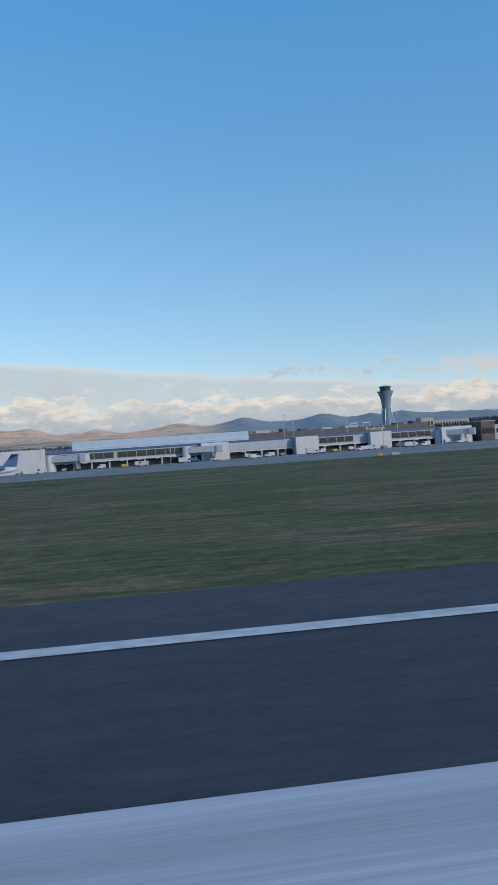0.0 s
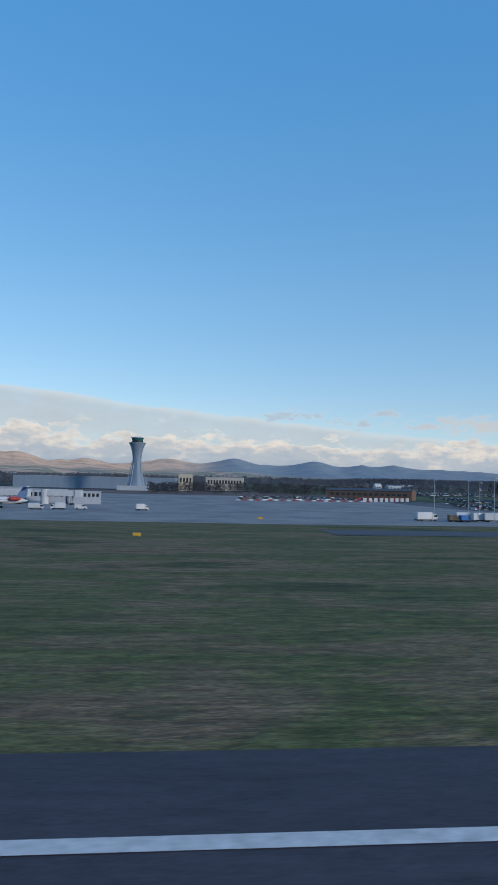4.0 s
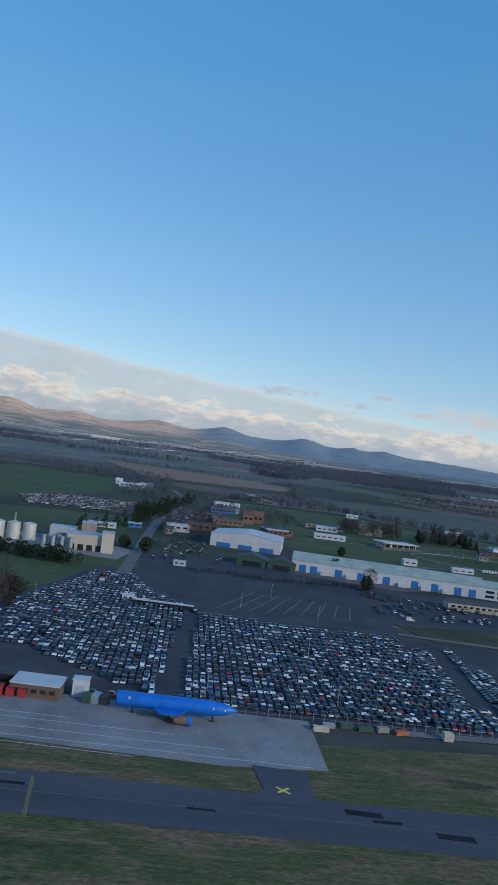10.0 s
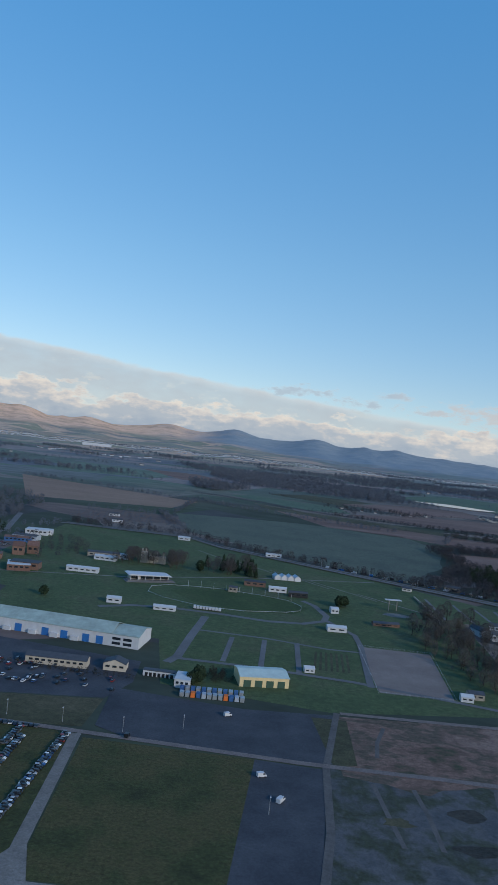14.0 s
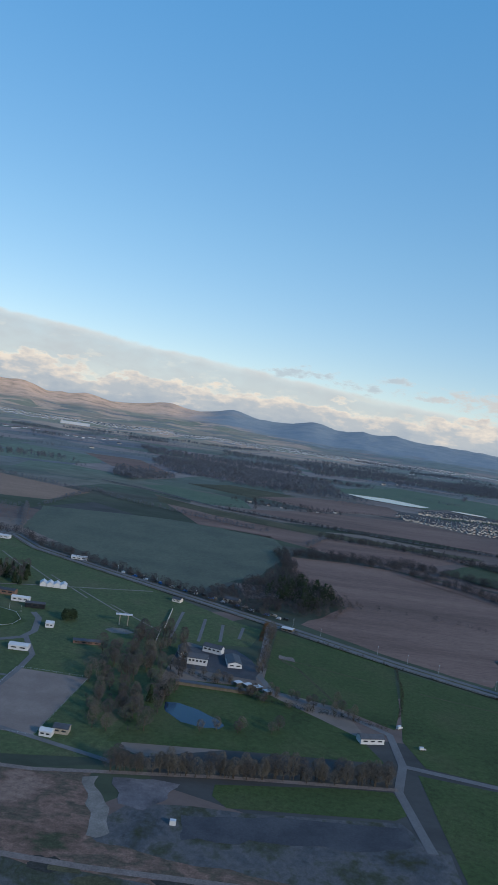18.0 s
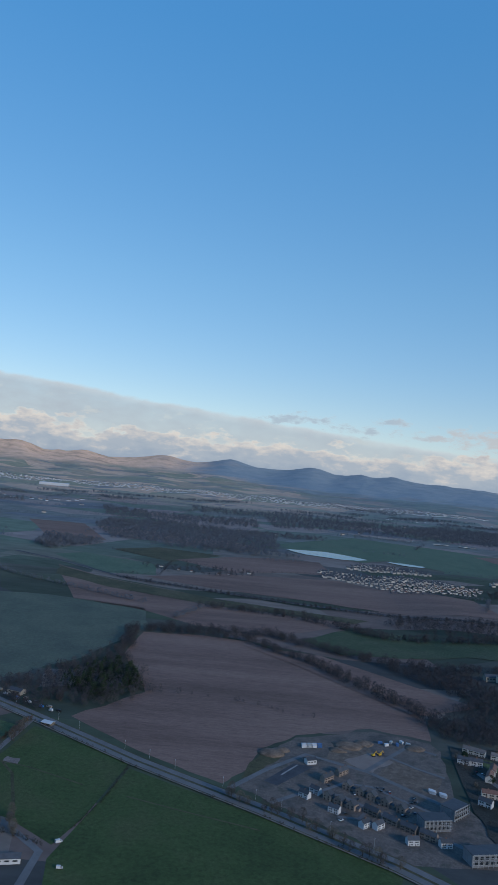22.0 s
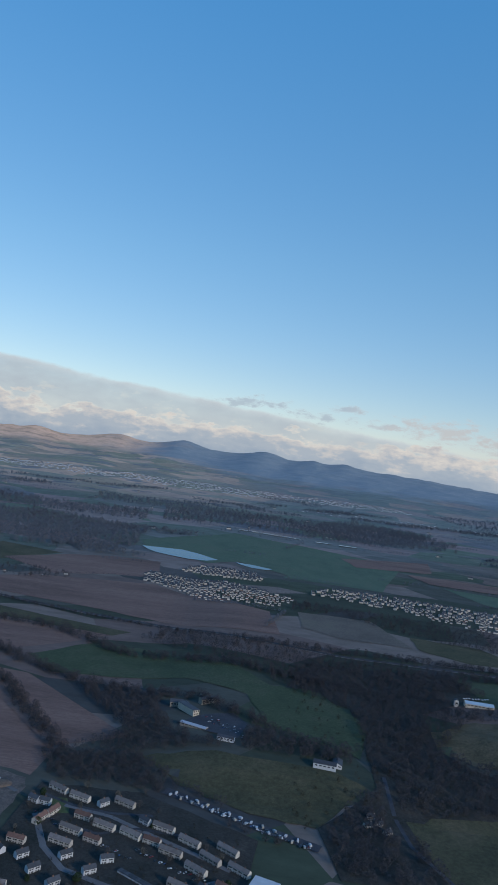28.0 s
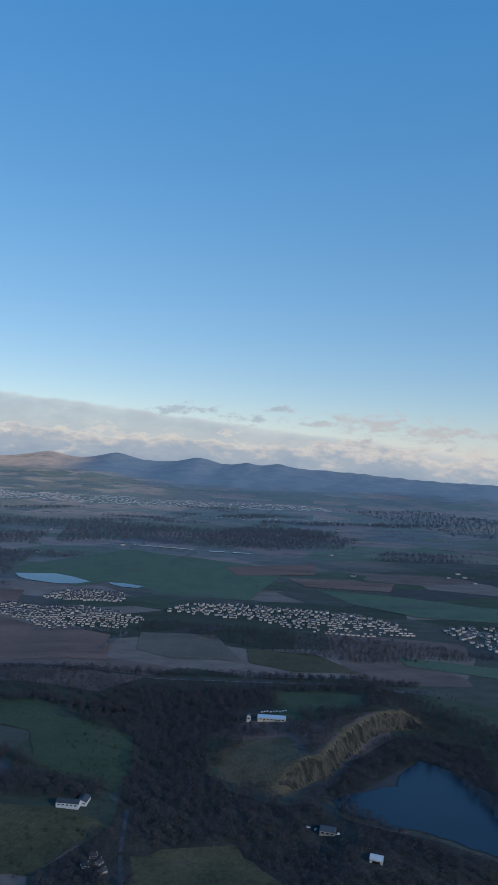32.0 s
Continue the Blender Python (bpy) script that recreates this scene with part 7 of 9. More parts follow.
def fence(pts, label, post_gap=1.5, h=1.2):
    t = thing("fence", 0, 0, 0)
    pm = mesh_of("post", boxes((-0.028, 0.028, -0.028, 0.028, -0.1, h)), STEEL)
    for a, b in zip(pts, pts[1:]):
        a, b = Vector(a), Vector(b)
        n = max(1, int((b - a).length / post_gap))
        for k in range(n):
            p = a.lerp(b, k / n)
            part("post", pm, STEEL, t).location = (p.x, p.y, land(p.x, p.y))
        bm = bmesh.new()
        d = (b - a).normalized()
        s = Vector((-d.y, d.x)) * 0.012
        for z in (0.45, h - 0.05):
            c = [a + s, a - s, b - s, b + s]
            lo = [bm.verts.new((p.x, p.y, land(p.x, p.y) + z)) for p in c]
            hi = [bm.verts.new((p.x, p.y, land(p.x, p.y) + z + 0.018)) for p in c]
            for q in range(4):
                bm.faces.new((lo[q], lo[(q + 1) % 4], hi[(q + 1) % 4], hi[q]))
            bm.faces.new(hi)
        part("wire", recalc(bm), STEEL, t)
    return tagged(t, label, "fence")


fence([(203, 113.5), (218, 111.6), (230, 112), (243, 113), (244, 123.5), (250, 116.2), (256, 111.8), (258, 109.6)], "pale post and wire perimeter fence", 1.3)
fence([(338, 110.6), (365, 111.5), (420, 111)], "grey mesh fence along the car park", 1.8)
fence([(541, 279.5), (569.5, 278.5), (563.5, 225.5), (538.5, 226.5), (541, 279.5)], "low timber rail round the sand arena", 2.4, 0.7)


# ---- car parks ----
CARS = [build_car(2.1, 0.72, "saloon car parked in a tight row"), build_car(1.9, 0.76, "small hatchback parked in a tight row"), build_car(2.2, 0.86, "tall estate car parked in a tight row")]
for c in CARS:
    c["group"] = "cars in the airport car park"
rng = random.Random(5)
SLOTS = []
block = [(304, 137), (318, 134), (338, 117), (345, 114), (397, 113.5), (397, 175), (351, 176.5), (348, 180), (335, 200), (330, 217), (319, 217), (306, 172)]
aisle = [(341, 112), (345.5, 112), (349, 178), (346, 180)]
y = 114.5
row = 0
while y < 216:
    x = 303.0
    while x < 398:
        if inside(x, y, block) and not inside(x, y, aisle) and rng.random() < 0.955:
            SLOTS.append((x + rng.uniform(-0.12, 0.12), y + rng.uniform(-0.25, 0.25), rng.choice((88, 90, 92, 268, 270, 272)) + rng.uniform(-3, 3)))
        x += 1.22
    row += 1
    y += 2.55 if row % 2 else 3.05
for x0, y0, x1, y1, n in ((394.5, 116, 400, 166, 36), (396.3, 116, 402, 165, 30), (403, 113, 408.5, 168, 40), (404.5, 113, 409.7, 152, 28), (406, 113, 410.5, 150, 26), (408, 115, 410.5, 132, 12), (399.5, 114, 400.5, 126, 8)):
    for k in range(n):
        f = k / n
        if rng.random() < 0.9:
            SLOTS.append((x0 + (x1 - x0) * f, y0 + (y1 - y0) * f, rng.choice((0, 180)) + rng.uniform(-6, 6)))
MEADOW = []
for x0, y0, x1, y1, n in ((425.6, 150, 427, 175, 20), (431.5, 143, 433, 156, 10), (433.2, 153, 434.2, 172, 15), (431.8, 160, 432.5, 172, 8), (438.2, 150, 438.8, 158, 7), (439, 163, 440, 175, 9), (440.6, 149, 441.8, 169, 16), (447, 126, 451.5, 173, 40), (424, 138, 425, 143, 5), (417, 114, 419.5, 124, 8)):
    for k in range(n):
        f = k / n
        MEADOW.append((x0 + (x1 - x0) * f, y0 + (y1 - y0) * f, rng.choice((0, 180)) + rng.uniform(-6, 6)))
for k in range(8):
    MEADOW.append((434.5 + 1.3 * k, 175.2 - 0.1 * k, 90 + rng.uniform(-4, 4)))
SLOTS.sort(key=lambda s: s[1])
near, far = SLOTS[:40], SLOTS[40:]
for k, (x, y, rz) in enumerate(near + MEADOW):
    c = copy_thing(CARS[rng.randrange(3)], pose(x, y, land(x, y) + 0.1, 0, 0, rz))
    if k >= 40:
        c["label"], c["group"] = "car parked on worn grass in a row", "cars on the grass car park"
for c in CARS:
    c.location = (332 + 3 * CARS.index(c), 113.0, 0.1)
car_crowd("parked_cars", far, "tightly packed rows of parked cars")
car_crowd("parked_cars", [(302.8 + 0.28 * k + (0.9 if k % 2 else -0.6), 139 + 1.25 * k, 70 + rng.uniform(-5, 5)) for k in range(60)], "cars parked along the works road")
lots = []
for x, y, rz in ((217.6, 117.4, 20), (219.2, 117.6, 20), (223.4, 119.2, 30), (225, 119.6, 30), (228.4, 121.3, 10), (230, 121.6, 10), (230.8, 117.5, 0), (232.6, 117.8, 5), (232, 120.4, 0), (234.4, 127, 0), (235, 124.6, 20), (237.3, 119.6, 5), (238.9, 125.9, 40), (236, 134, 10), (238, 135, 10), (226.5, 117.6, 20), (264.2, 128.5, 5), (265.9, 127, 5), (264.9, 131, 10), (248.4, 141, 4), (250.6, 141.3, 4), (252.6, 141.4, 4), (257.6, 142, 60), (270, 157, 10), (254.4, 152, 30), (300, 144.4, 170), (288.4, 149.4, 150), (243, 152, 90), (262.6, 140.6, 20)):
    c = copy_thing(CARS[rng.randrange(3)], pose(x, y, land(x, y) + 0.1, 0, 0, rz))
    c["label"], c["group"] = "car parked in the works yard", "cars in the works yard"
for px, py in fill([(254, 396), (269, 427), (315, 425), (303, 373), (264, 368)], 1.9, 3, keep=0.85):
    lots.append((px, py, 20))
for px, py in fill([(224, 245), (249, 225), (235, 180), (216, 196)], 2.3, 4, keep=0.6):
    lots.append((px, py, 100))
for px, py in fill([(236, 262), (256, 250), (262, 300), (246, 320)], 2.3, 6, keep=0.5):
    lots.append((px, py, 60))
for px, py in fill([(155, 250), (205, 256), (230, 300), (160, 290)], 2.6, 7, keep=0.4):
    lots.append((px, py, 10))
for px, py in fill([(330, 300), (352, 300), (360, 260), (332, 250)], 3.0, 8, keep=0.3):
    lots.append((px, py, 85))
for px, py in fill([(400, 200), (458, 204), (458, 216), (404, 232)], 2.6, 9, keep=0.35):
    lots.append((px, py, 80))
car_crowd("parked_cars", lots, "cars in yards and lots beyond the works")
for vx, vy, vr, vl, lab in ((306.9, 147.6, 95, 3.6, "white coach beside the car park"), (322, 203, 80, 2.6, "white van at the car park gate"), (501.8, 148, 60, 2.6, "white van alone on dark tarmac"), (498.2, 159, 20, 2.2, "white pickup on dark tarmac"), (490.4, 194.4, 30, 2.2, "white van on the events square"), (408.5, 198.4, 0, 2.2, "white van on the grass strip"), (465.8, 173.6, 80, 2.0, "dark van on the gravel track")):
    van(vx, vy, vr, vl, 1.1 if vl < 3 else 1.5, WHITE if "white" in lab else DARK, lab)
for px, py in ((350, 120), (372, 118), (392, 118), (350, 150), (372, 150), (394, 150), (360, 190), (380, 185), (370, 208), (434.4, 180.6), (448.8, 178.9), (464.3, 176.6), (479, 182), (499, 142), (310, 172), (320, 200), (290, 118), (278, 138), (262, 170)):
    lamp_post(px, py, 4.0, "slim grey car park lighting column")
shed("bus_shelter", "long low shelter with a pale roof", "shelter", 340.2, 179.4, -4, 14.4, 1.2, 1.3, GLASS, ROOFPALE)
shed("shelter", "white ticket cabin in the car park", "cabin", 331, 182.4, 0, 3, 2, 1.5, WHITE, ROOFPALE, windows=2)
for k, m in enumerate((STEEL, GREENPAINT, GREENPAINT, STONE, RUST)):
    container(369 + 2.9 * k, 109.4 + 0.4 * (k % 2), 4 * k, m, "low skip stored behind the fence", 1.9 + 0.3 * (k % 3)).scale = (1, 0.8, 0.5 + 0.1 * (k % 2))
container(367.4, 107.4, 0, CREAM, "pale stacked cage units behind the fence", 2.4).scale = (1, 0.8, 0.6)
container(388, 109, 0, CREAM, "white cabin behind the fence", 1.5)


# ---- maltings, halls and showground ----
for k in range(5):
    storage_tank(268 + 5.3 * k, 256 + 0.6 * k, 2.25, 5.6, "pale steel grain silo", TANKSTEEL, False, "grain silos", 0.7)
shed("silo_house", "pale square silo house", "building", 262, 262, 0, 4.4, 4.4, 5.6, TANKSTEEL, ROOFPALE)
for k in range(7):
    storage_tank(296.5 + 1.5 * k, 247.5 + 2.2 * (k % 2), 0.72, 4.2, "slim steel process silo", STEEL, False, "process silos", 0.25)
shed("maltings", "cream maltings block with raised tower ends", "factory", 310, 250, 4, 13, 9, 5.2, CREAM, GREYCLAD, doors=4, door_h=2.0)
shed("maltings_tower", "tall cream tower of the maltings", "factory", 317.5, 249, 4, 4, 6, 6.8, CREAM, GREYCLAD)
shed("maltings_tower", "grey rear tower of the maltings", "factory", 309, 262, 4, 5, 5, 7.8, STONE, GREYCLAD)
shed("maltings_store", "grey store behind the silos", "factory", 300, 262, 4, 9, 8, 5.0, GREYCLAD, ROOFPALE)
t = thing("chimney_stack", 283, 262, land(283, 262))
part("flue", tube(bmesh.new(), 0, 0, 0, 8.5, 0.45, 0.38, 12), STONE, t)
part("cap", tube(bmesh.new(), 0, 0, 8.503, 8.8, 0.46, seg=12), DARK, t)
tagged(t, "stone chimney stack beside the silos", "chimney")


def long_hall():
    """The exhibition hall: white walls, blue doors, mossy roof."""
    t = thing("exhibition_hall", 421, 253, land(421, 253), -10.5)
    w, d, h = 78, 15, 4.0
    part("wall", house_wall(w, 0, d, h, 1.5), WHITE, t)
    part("roof", recalc(gable(bmesh.new(), -w / 2, w / 2 - 10, 0, d, h + 0.03, h + 2.3, "x", 0.2, 0.14)), ROOFGREEN, t, "long mossy green-grey roof")
    part("end_roof", recalc(gable(bmesh.new(), w / 2 - 9.9, w / 2, 0, d, h + 0.03, h + 1.55, "x", 0.2, 0.14)), ROOFGREEN, t)
    me = mesh_of("bay_door", boxes((-1.25, 1.25, -0.05, 0.05, 0, 2.7)), BLUEDOOR)
    for x in (-35, -31, -22, -14, -5, 5, 12, 20, 25):
        part("bay_door", me, BLUEDOOR, t, "blue bay door").location = (x, -0.02, 0)
    pm = mesh_of("porch", boxes((-1.4, 1.4, -0.9, -0.004, -0.3, 1.4)), WHITE)
    for x in (-27, -18, -9, 0.5, 8.5, 16):
        part("porch", pm, WHITE, t).location = (x, 0, 0)
    gm = mesh_of("window", boxes((-1.5, 1.5, -0.04, 0.04, 0, 0.9)), GLASS)
    for x in (31, 35):
        for z in (0.6, 2.2):
            part("window", gm, GLASS, t).location = (x, -0.01, z)
    return tagged(t, "long white exhibition hall with blue doors and green roof", "hall")


long_hall()
shed("warehouse", "big white warehouse with low pitched roof", "warehouse", 368, 296, -10, 29, 22, 5.0, WHITE, ROOFPALE, ridge=1.6, along="y", doors=3, door_mat=BLUEDOOR, door_h=1.8)
shed("dark_shed", "dark green shed with double pitched roof", "shed", 368, 258, -8, 11, 9, 2.6, GREENPAINT, SLATE, ridge=1.5, along="y", doors=1)
shed("dark_shed", "dark green shed beside its twin", "shed", 378.5, 256, -8, 10, 9, 2.6, GREENPAINT, SLATE, ridge=1.5, along="y", doors=1)
shed("stone_offices", "low stone offices with pink walls and dark roof", "offices", 437, 221.5, -2, 19, 5, 2.2, CREAM, SLATE, ridge=1.1, windows=9)
shed("stone_offices", "gabled office wing beside the hall", "offices", 455, 222, -2, 7, 5, 2.2, CREAM, SLATE, ridge=1.3, along="y", windows=3)
shed("gatehouse", "white flat gatehouse row with dark openings", "gatehouse", 469, 220.5, -4, 10, 2.5, 1.7, WHITE, SLATE, doors=7)
shed("white_block", "small white block beside the square", "building", 476.5, 213, -4, 4.6, 8, 2.4, WHITE, ROOFPALE, windows=3)
shed("green_barn", "pale yellow barn with a light green roof", "barn", 501.6, 220.8, 9, 15.6, 11, 3.0, BARNYELLOW, ROOFBARN, ridge=1.0, doors=4, door_mat=GREENPAINT)
plot("gravel_oval", [(563, 340), (567, 336.5), (574, 337), (577, 341), (572, 344.5), (566, 344)], GRAVEL, 0.1, "pale gravel round under the canopy", "gravel")
for k in range(24):
    container(477 + 1.6 * (k % 12) - 0.2 * (k // 12), 207 + 4.4 * (k // 12), 88, (STEEL, STEEL, ORANGE, BLUECLAD, GREYCLAD, STEEL)[k % 6] if k < 12 else (BLUECLAD, STEEL)[k % 2], "stacked skip or crate in the storage yard", 2.2)
def pavilion():
    """Members' stand: deep white roof on posts over a glazed front, with a stepped terrace."""
    t = thing("pavilion", 451.5, 359, land(451, 359), 22)
    part("terrace", boxes((-13, 12, -2.2, 5, -0.5, 0.35), (-12, 11, -1.2, 4.8, 0.353, 0.75)), ROADGREY, t)
    part("wall", boxes((-10, 9.5, 2.4, 8, 0.1, 2.6)), CREAM, t)
    part("glazing", boxes((-9.6, 9.2, 2.2, 2.396, 0.9, 2.1)), GLASS, t)
    part("roof", recalc(prism(bmesh.new(), [(-11.5, 3.2), (-10.5, 3.55), (9.4, 3.05), (10.6, 2.7), (10.5, 2.6), (-11.4, 3.05)], -0.6, 9)), WHITE, t, "sloping white roof")
    for x in (-10.6, -6.8, -3, 0.8, 4.6, 8.6):
        part("post", boxes((x - 0.1, x + 0.1, -0.3, -0.1, 0.1, 3.0 if x < 3 else 2.7)), WHITE, t)
    part("side_box", boxes((-6.6, -5.2, 1.0, 2.19, 0.76, 2.4)), OFFWHITE, t)
    return tagged(t, "showground pavilion with a sloping white roof on posts", "pavilion")


pavilion()
RING = [(452.6, 336), (453, 348), (460.8, 354.6), (474.3, 357), (488.5, 356.8), (506.2, 352), (519, 346.5), (524.2, 337), (523.1, 328), (516, 322), (496.8, 316.3), (479.1, 316.5), (460.3, 327)]
t = thing("ring_rail", 0, 0, 0)
rm = mesh_of("post", boxes((-0.05, 0.05, -0.05, 0.05, -0.2, 0.6)), STEEL)
bm = bmesh.new()
for (ax, ay), (bx, by) in zip(RING, RING[1:] + RING[:1]):
    d = Vector((bx - ax, by - ay))
    s_ = Vector((-d.y, d.x)).normalized() * 0.05
    q = [(ax + s_.x, ay + s_.y), (ax - s_.x, ay - s_.y), (bx - s_.x, by - s_.y), (bx + s_.x, by + s_.y)]
    lo = [bm.verts.new((x, y, land(x, y) + 0.46)) for x, y in q]
    hi = [bm.verts.new((x, y, land(x, y) + 0.6)) for x, y in q]
    for k in range(4):
        bm.faces.new((lo[k], lo[(k + 1) % 4], hi[(k + 1) % 4], hi[k]))
    bm.faces.new(hi)
    part("post", rm, STEEL, t).location = (ax, ay, land(ax, ay))
    part("post", rm, STEEL, t).location = ((ax + bx) / 2, (ay + by) / 2, land(0, (ay + by) / 2))
part("rail", recalc(bm), STEEL, t)
tagged(t, "pale steel rail fencing the oval show ring", "rail")
for k in range(9):
    f = thing("flagpole", 470 + 6.3 * k, 357 - 0.12 * k * k, land(470, 356))
    part("pole", tube(bmesh.new(), 0, 0, -0.2, 3.2, 0.06, 0.04, 5), WHITE, f)
    part("base", boxes((-0.2, 0.2, -0.2, 0.2, -0.1, 0.12)), STONE, f)
    tagged(f, "slim white flagpole beside the show ring", "flagpole", "ring flagpoles")
t = thing("ruined_house", 447, 410, land(447, 410), 4)
part("tower", boxes((-7, -3.5, -2, 2, -0.5, 6.0)), STONE, t)
part("wall", boxes((-3.4, 7, -2, 2, -0.5, 4.0)), STONE, t)
for x in (-6.4, -4.4, -1.5, 2.0, 5.5):
    part("chimney", boxes((x - 0.4, x + 0.4, -0.5, 0.5, 4.003 if x > -3.5 else 6.003, 6.0 if x > -3.5 else 7.6)), STONE, t)
tagged(t, "old stone mansion among bare trees", "mansion")
for bx, by, bw, bd, bh, wl, lab in ((368, 467, 16, 7, 3.2, WHITE, "white flat-roofed building beside the trees"), (389, 357, 14, 8, 3.4, BRICK, "brick club building beside the lawn"), (419, 410, 18, 6, 2.6, STONE, "low stone farm range"), (416, 365, 16, 4, 2.0, WHITE, "white stable range by the lawn"), (421, 402, 12, 5, 2.0, WHITE, "white flat club building by the trees"), (430, 411, 6, 4, 2.2, WHITE, "white gabled lodge by the trees"), (458, 507, 8, 4, 1.8, WHITE, "white roadside cottage by the hedge"), (519, 473, 10, 4, 1.8, WHITE, "white roadside bungalow by the hedge"), (441, 308, 6, 4, 2.0, WHITE, "white marquee hut on the lawn"), (463, 304, 9.4, 3, 1.4, WHITE, "white pavilion with dark roof"), (503.5, 374, 11, 5, 2.2, BRICK, "brick show office by the ring"), (514.8, 365, 9, 3, 2.0, WHITE, "white show stand by the ring"), (524.6, 357.5, 9.5, 3, 2.2, DARK, "dark glazed show stand beside the ring"), (492, 354.5, 4.2, 3, 2.2, STONE, "timing kiosk beside the ring"), (535.4, 297.6, 8, 4.4, 1.8, WHITE, "white marquee beside the path"), (539.2, 331, 3.6, 4, 2.0, WHITE, "white judges' stand beside the ring"), (517.8, 239.8, 3.4, 3, 1.3, WHITE, "white hut on the lawn"), (560, 316, 12, 3, 1.2, BRICK, "low brick stables by the path"), (567, 226, 4, 3, 1.6, WHITE, "white hut beside the arena"), (571, 229, 5, 4, 1.8, STONE, "grey shed beside the arena"), (366, 440, 15, 8, 2.8, GREYCLAD, "grey industrial unit by the road"), (298, 534, 12, 6, 2.6, WHITE, "white farm building among fields"), (305, 520, 9, 5, 2.4, STONE, "stone farm building among fields"), (350, 340, 16, 8, 3, BRICK, "brick workshop range by the road"), (340, 326, 10, 8, 3, WHITE, "white workshop by the road")):
    shed("building", lab, "building", bx, by, rng.uniform(-8, 8), bw, bd, bh, wl, SLATE if wl is not WHITE else ROOFPALE, ridge=0.7 if bh < 3 else 0.0, windows=max(2, int(bw / 3)))
for k in range(4):
    shed("marquee", "white show marquee with a pitched top", "marquee", 517 + 3.7 * k, 398.6 + 0.2 * k, 12, 3.5, 6, 1.6, WHITE, WHITE, ridge=1.3, along="y", group="row of marquees")
for k in range(9):
    van(475.5 + 1.35 * k, 313.2 - 0.1 * k, 84, 2.3, 1.2, WHITE, "white stall trailer in a row", True)
for k in range(26):
    van(552 + 4 * k + rng.uniform(-1, 1), 452 - 2.35 * k + (5 if k % 2 else 2), 150, 2.6 + 0.6 * (k % 3), 1.2, (WHITE, DARK, BLUEDOOR, STONE)[k % 4], "vehicle on the main road", k % 3 == 0)
# pylon-like white canopy
t = thing("canopy", 570, 350, land(570, 350), 8)
part("slab", boxes((-4, 4, -1.2, 1.2, 5.2, 5.5)), WHITE, t)
for x in (-2, 2):
    part("column", tube(bmesh.new(), x, 0, -0.2, 5.197, 0.25, seg=8), STONE, t)
tagged(t, "tall white canopy on two columns", "canopy")

for bx, by, bz, bw, bd, bh, wl, rf, rg, lab in ((364.5, 374, 12, 16, 9, 2.6, BRICK, TILE, 0.0, "red brick workshop with a rusty roof"), (364, 432, 6, 15, 7, 2.4, BLUECLAD, TILE, 0.8, "blue-walled workshop with a red roof"), (367, 464, 4, 14, 7, 3.2, WHITE, ROOFPALE, 0.0, "long white office with window bands"), (388, 352, 14, 11, 12, 3.0, TILE, ROOFPALE, 0.0, "pink rendered annexe behind the warehouse"), (376, 392, 8, 6, 6, 4.6, BRICK, TILE, 2.2, "steep-roofed brick kiln house"), (382, 399, 8, 6, 6, 4.4, BRICK, TILE, 2.2, "steep-roofed brick kiln house"), (290, 553, 10, 5, 5, 2.4, WHITE, WHITE, 2.0, "white domed marquee among trees"), (304, 535, 8, 8, 5, 2.0, WHITE, ROOFPALE, 1.4, "pale farm sheds among trees"), (311, 545, 8, 9, 5, 2.2, CREAM, ROOFPALE, 1.4, "pale farm sheds among trees"), (308, 311, 6, 12, 4, 1.8, WHITE, ROOFPALE, 0.5, "white yard cabins behind the silos"), (321, 322, 8, 6, 4, 2.0, BLUEDOOR, ROOFPALE, 0.0, "blue depot unit behind the silos"), (336, 316, 0, 4, 4, 2.2, STONE, SLATE, 1.0, "small stone lodge by the road"), (342.5, 242, -4, 4, 2.4, 1.5, WHITE, ROOFPALE, 0.0, "white cabin at the car park corner"), (395, 600, 10, 9, 4, 1.8, WHITE, SLATE, 1.0, "white roadside cottages among trees"), (403, 564, 10, 8, 4, 1.8, WHITE, SLATE, 1.0, "white roadside cottages among trees"), (620, 418, -20, 9, 5, 2.0, STONE, SLATE, 1.0, "stone cottage beside the main road"), (590, 404, -20, 5, 4, 1.6, OFFWHITE, SLATE, 0.8, "roadside hut with stored clutter"), (651, 377, -20, 6, 4, 1.4, WOODPOST, ROOFPALE, 0.5, "dark sheds with pale roofs at the lane")):
    shed("workshop", lab, "building", bx, by, bz, bw, bd, bh, wl, rf, ridge=rg, windows=max(2, int(bw / 2.5)))
car_crowd("parked_cars", [(px, py, rng.uniform(0, 180)) for px, py in fill([(350, 395), (362, 400), (366, 425), (352, 430)], 2.6, 51, keep=0.7) + fill([(334, 295), (348, 294), (351, 270), (337, 262)], 3.2, 52, keep=0.4) + fill([(336, 360), (346, 362), (350, 400), (342, 400)], 2.8, 53, keep=0.5)], "cars scattered round the workshops")
for x, y in ((626.6, 404), (654.8, 387), (668.6, 376), (695.5, 359), (708.8, 351), (722, 343), (745, 330), (759.7, 321), (770.6, 314), (600, 420), (575, 437), (548, 455), (790, 300), (806, 290)):
    lamp_post(x, y, 4.4, "roadside lighting column by the main road", 0.6)
for a0, b0 in (((590, 388), (588.4, 350)), ((588.4, 350), (587.9, 331))):
    w = thing("garden_wall", *a0, land(*a0))
    part("wall", boxes((-0.12, 0.12, b0[1] - a0[1], 0, -0.2, 0.8)), STONE, w)
    part("coping", boxes((-0.17, 0.17, b0[1] - a0[1], 0, 0.803, 0.9)), CREAM, w)
    tagged(w, "pale stone wall beside the pens", "wall")
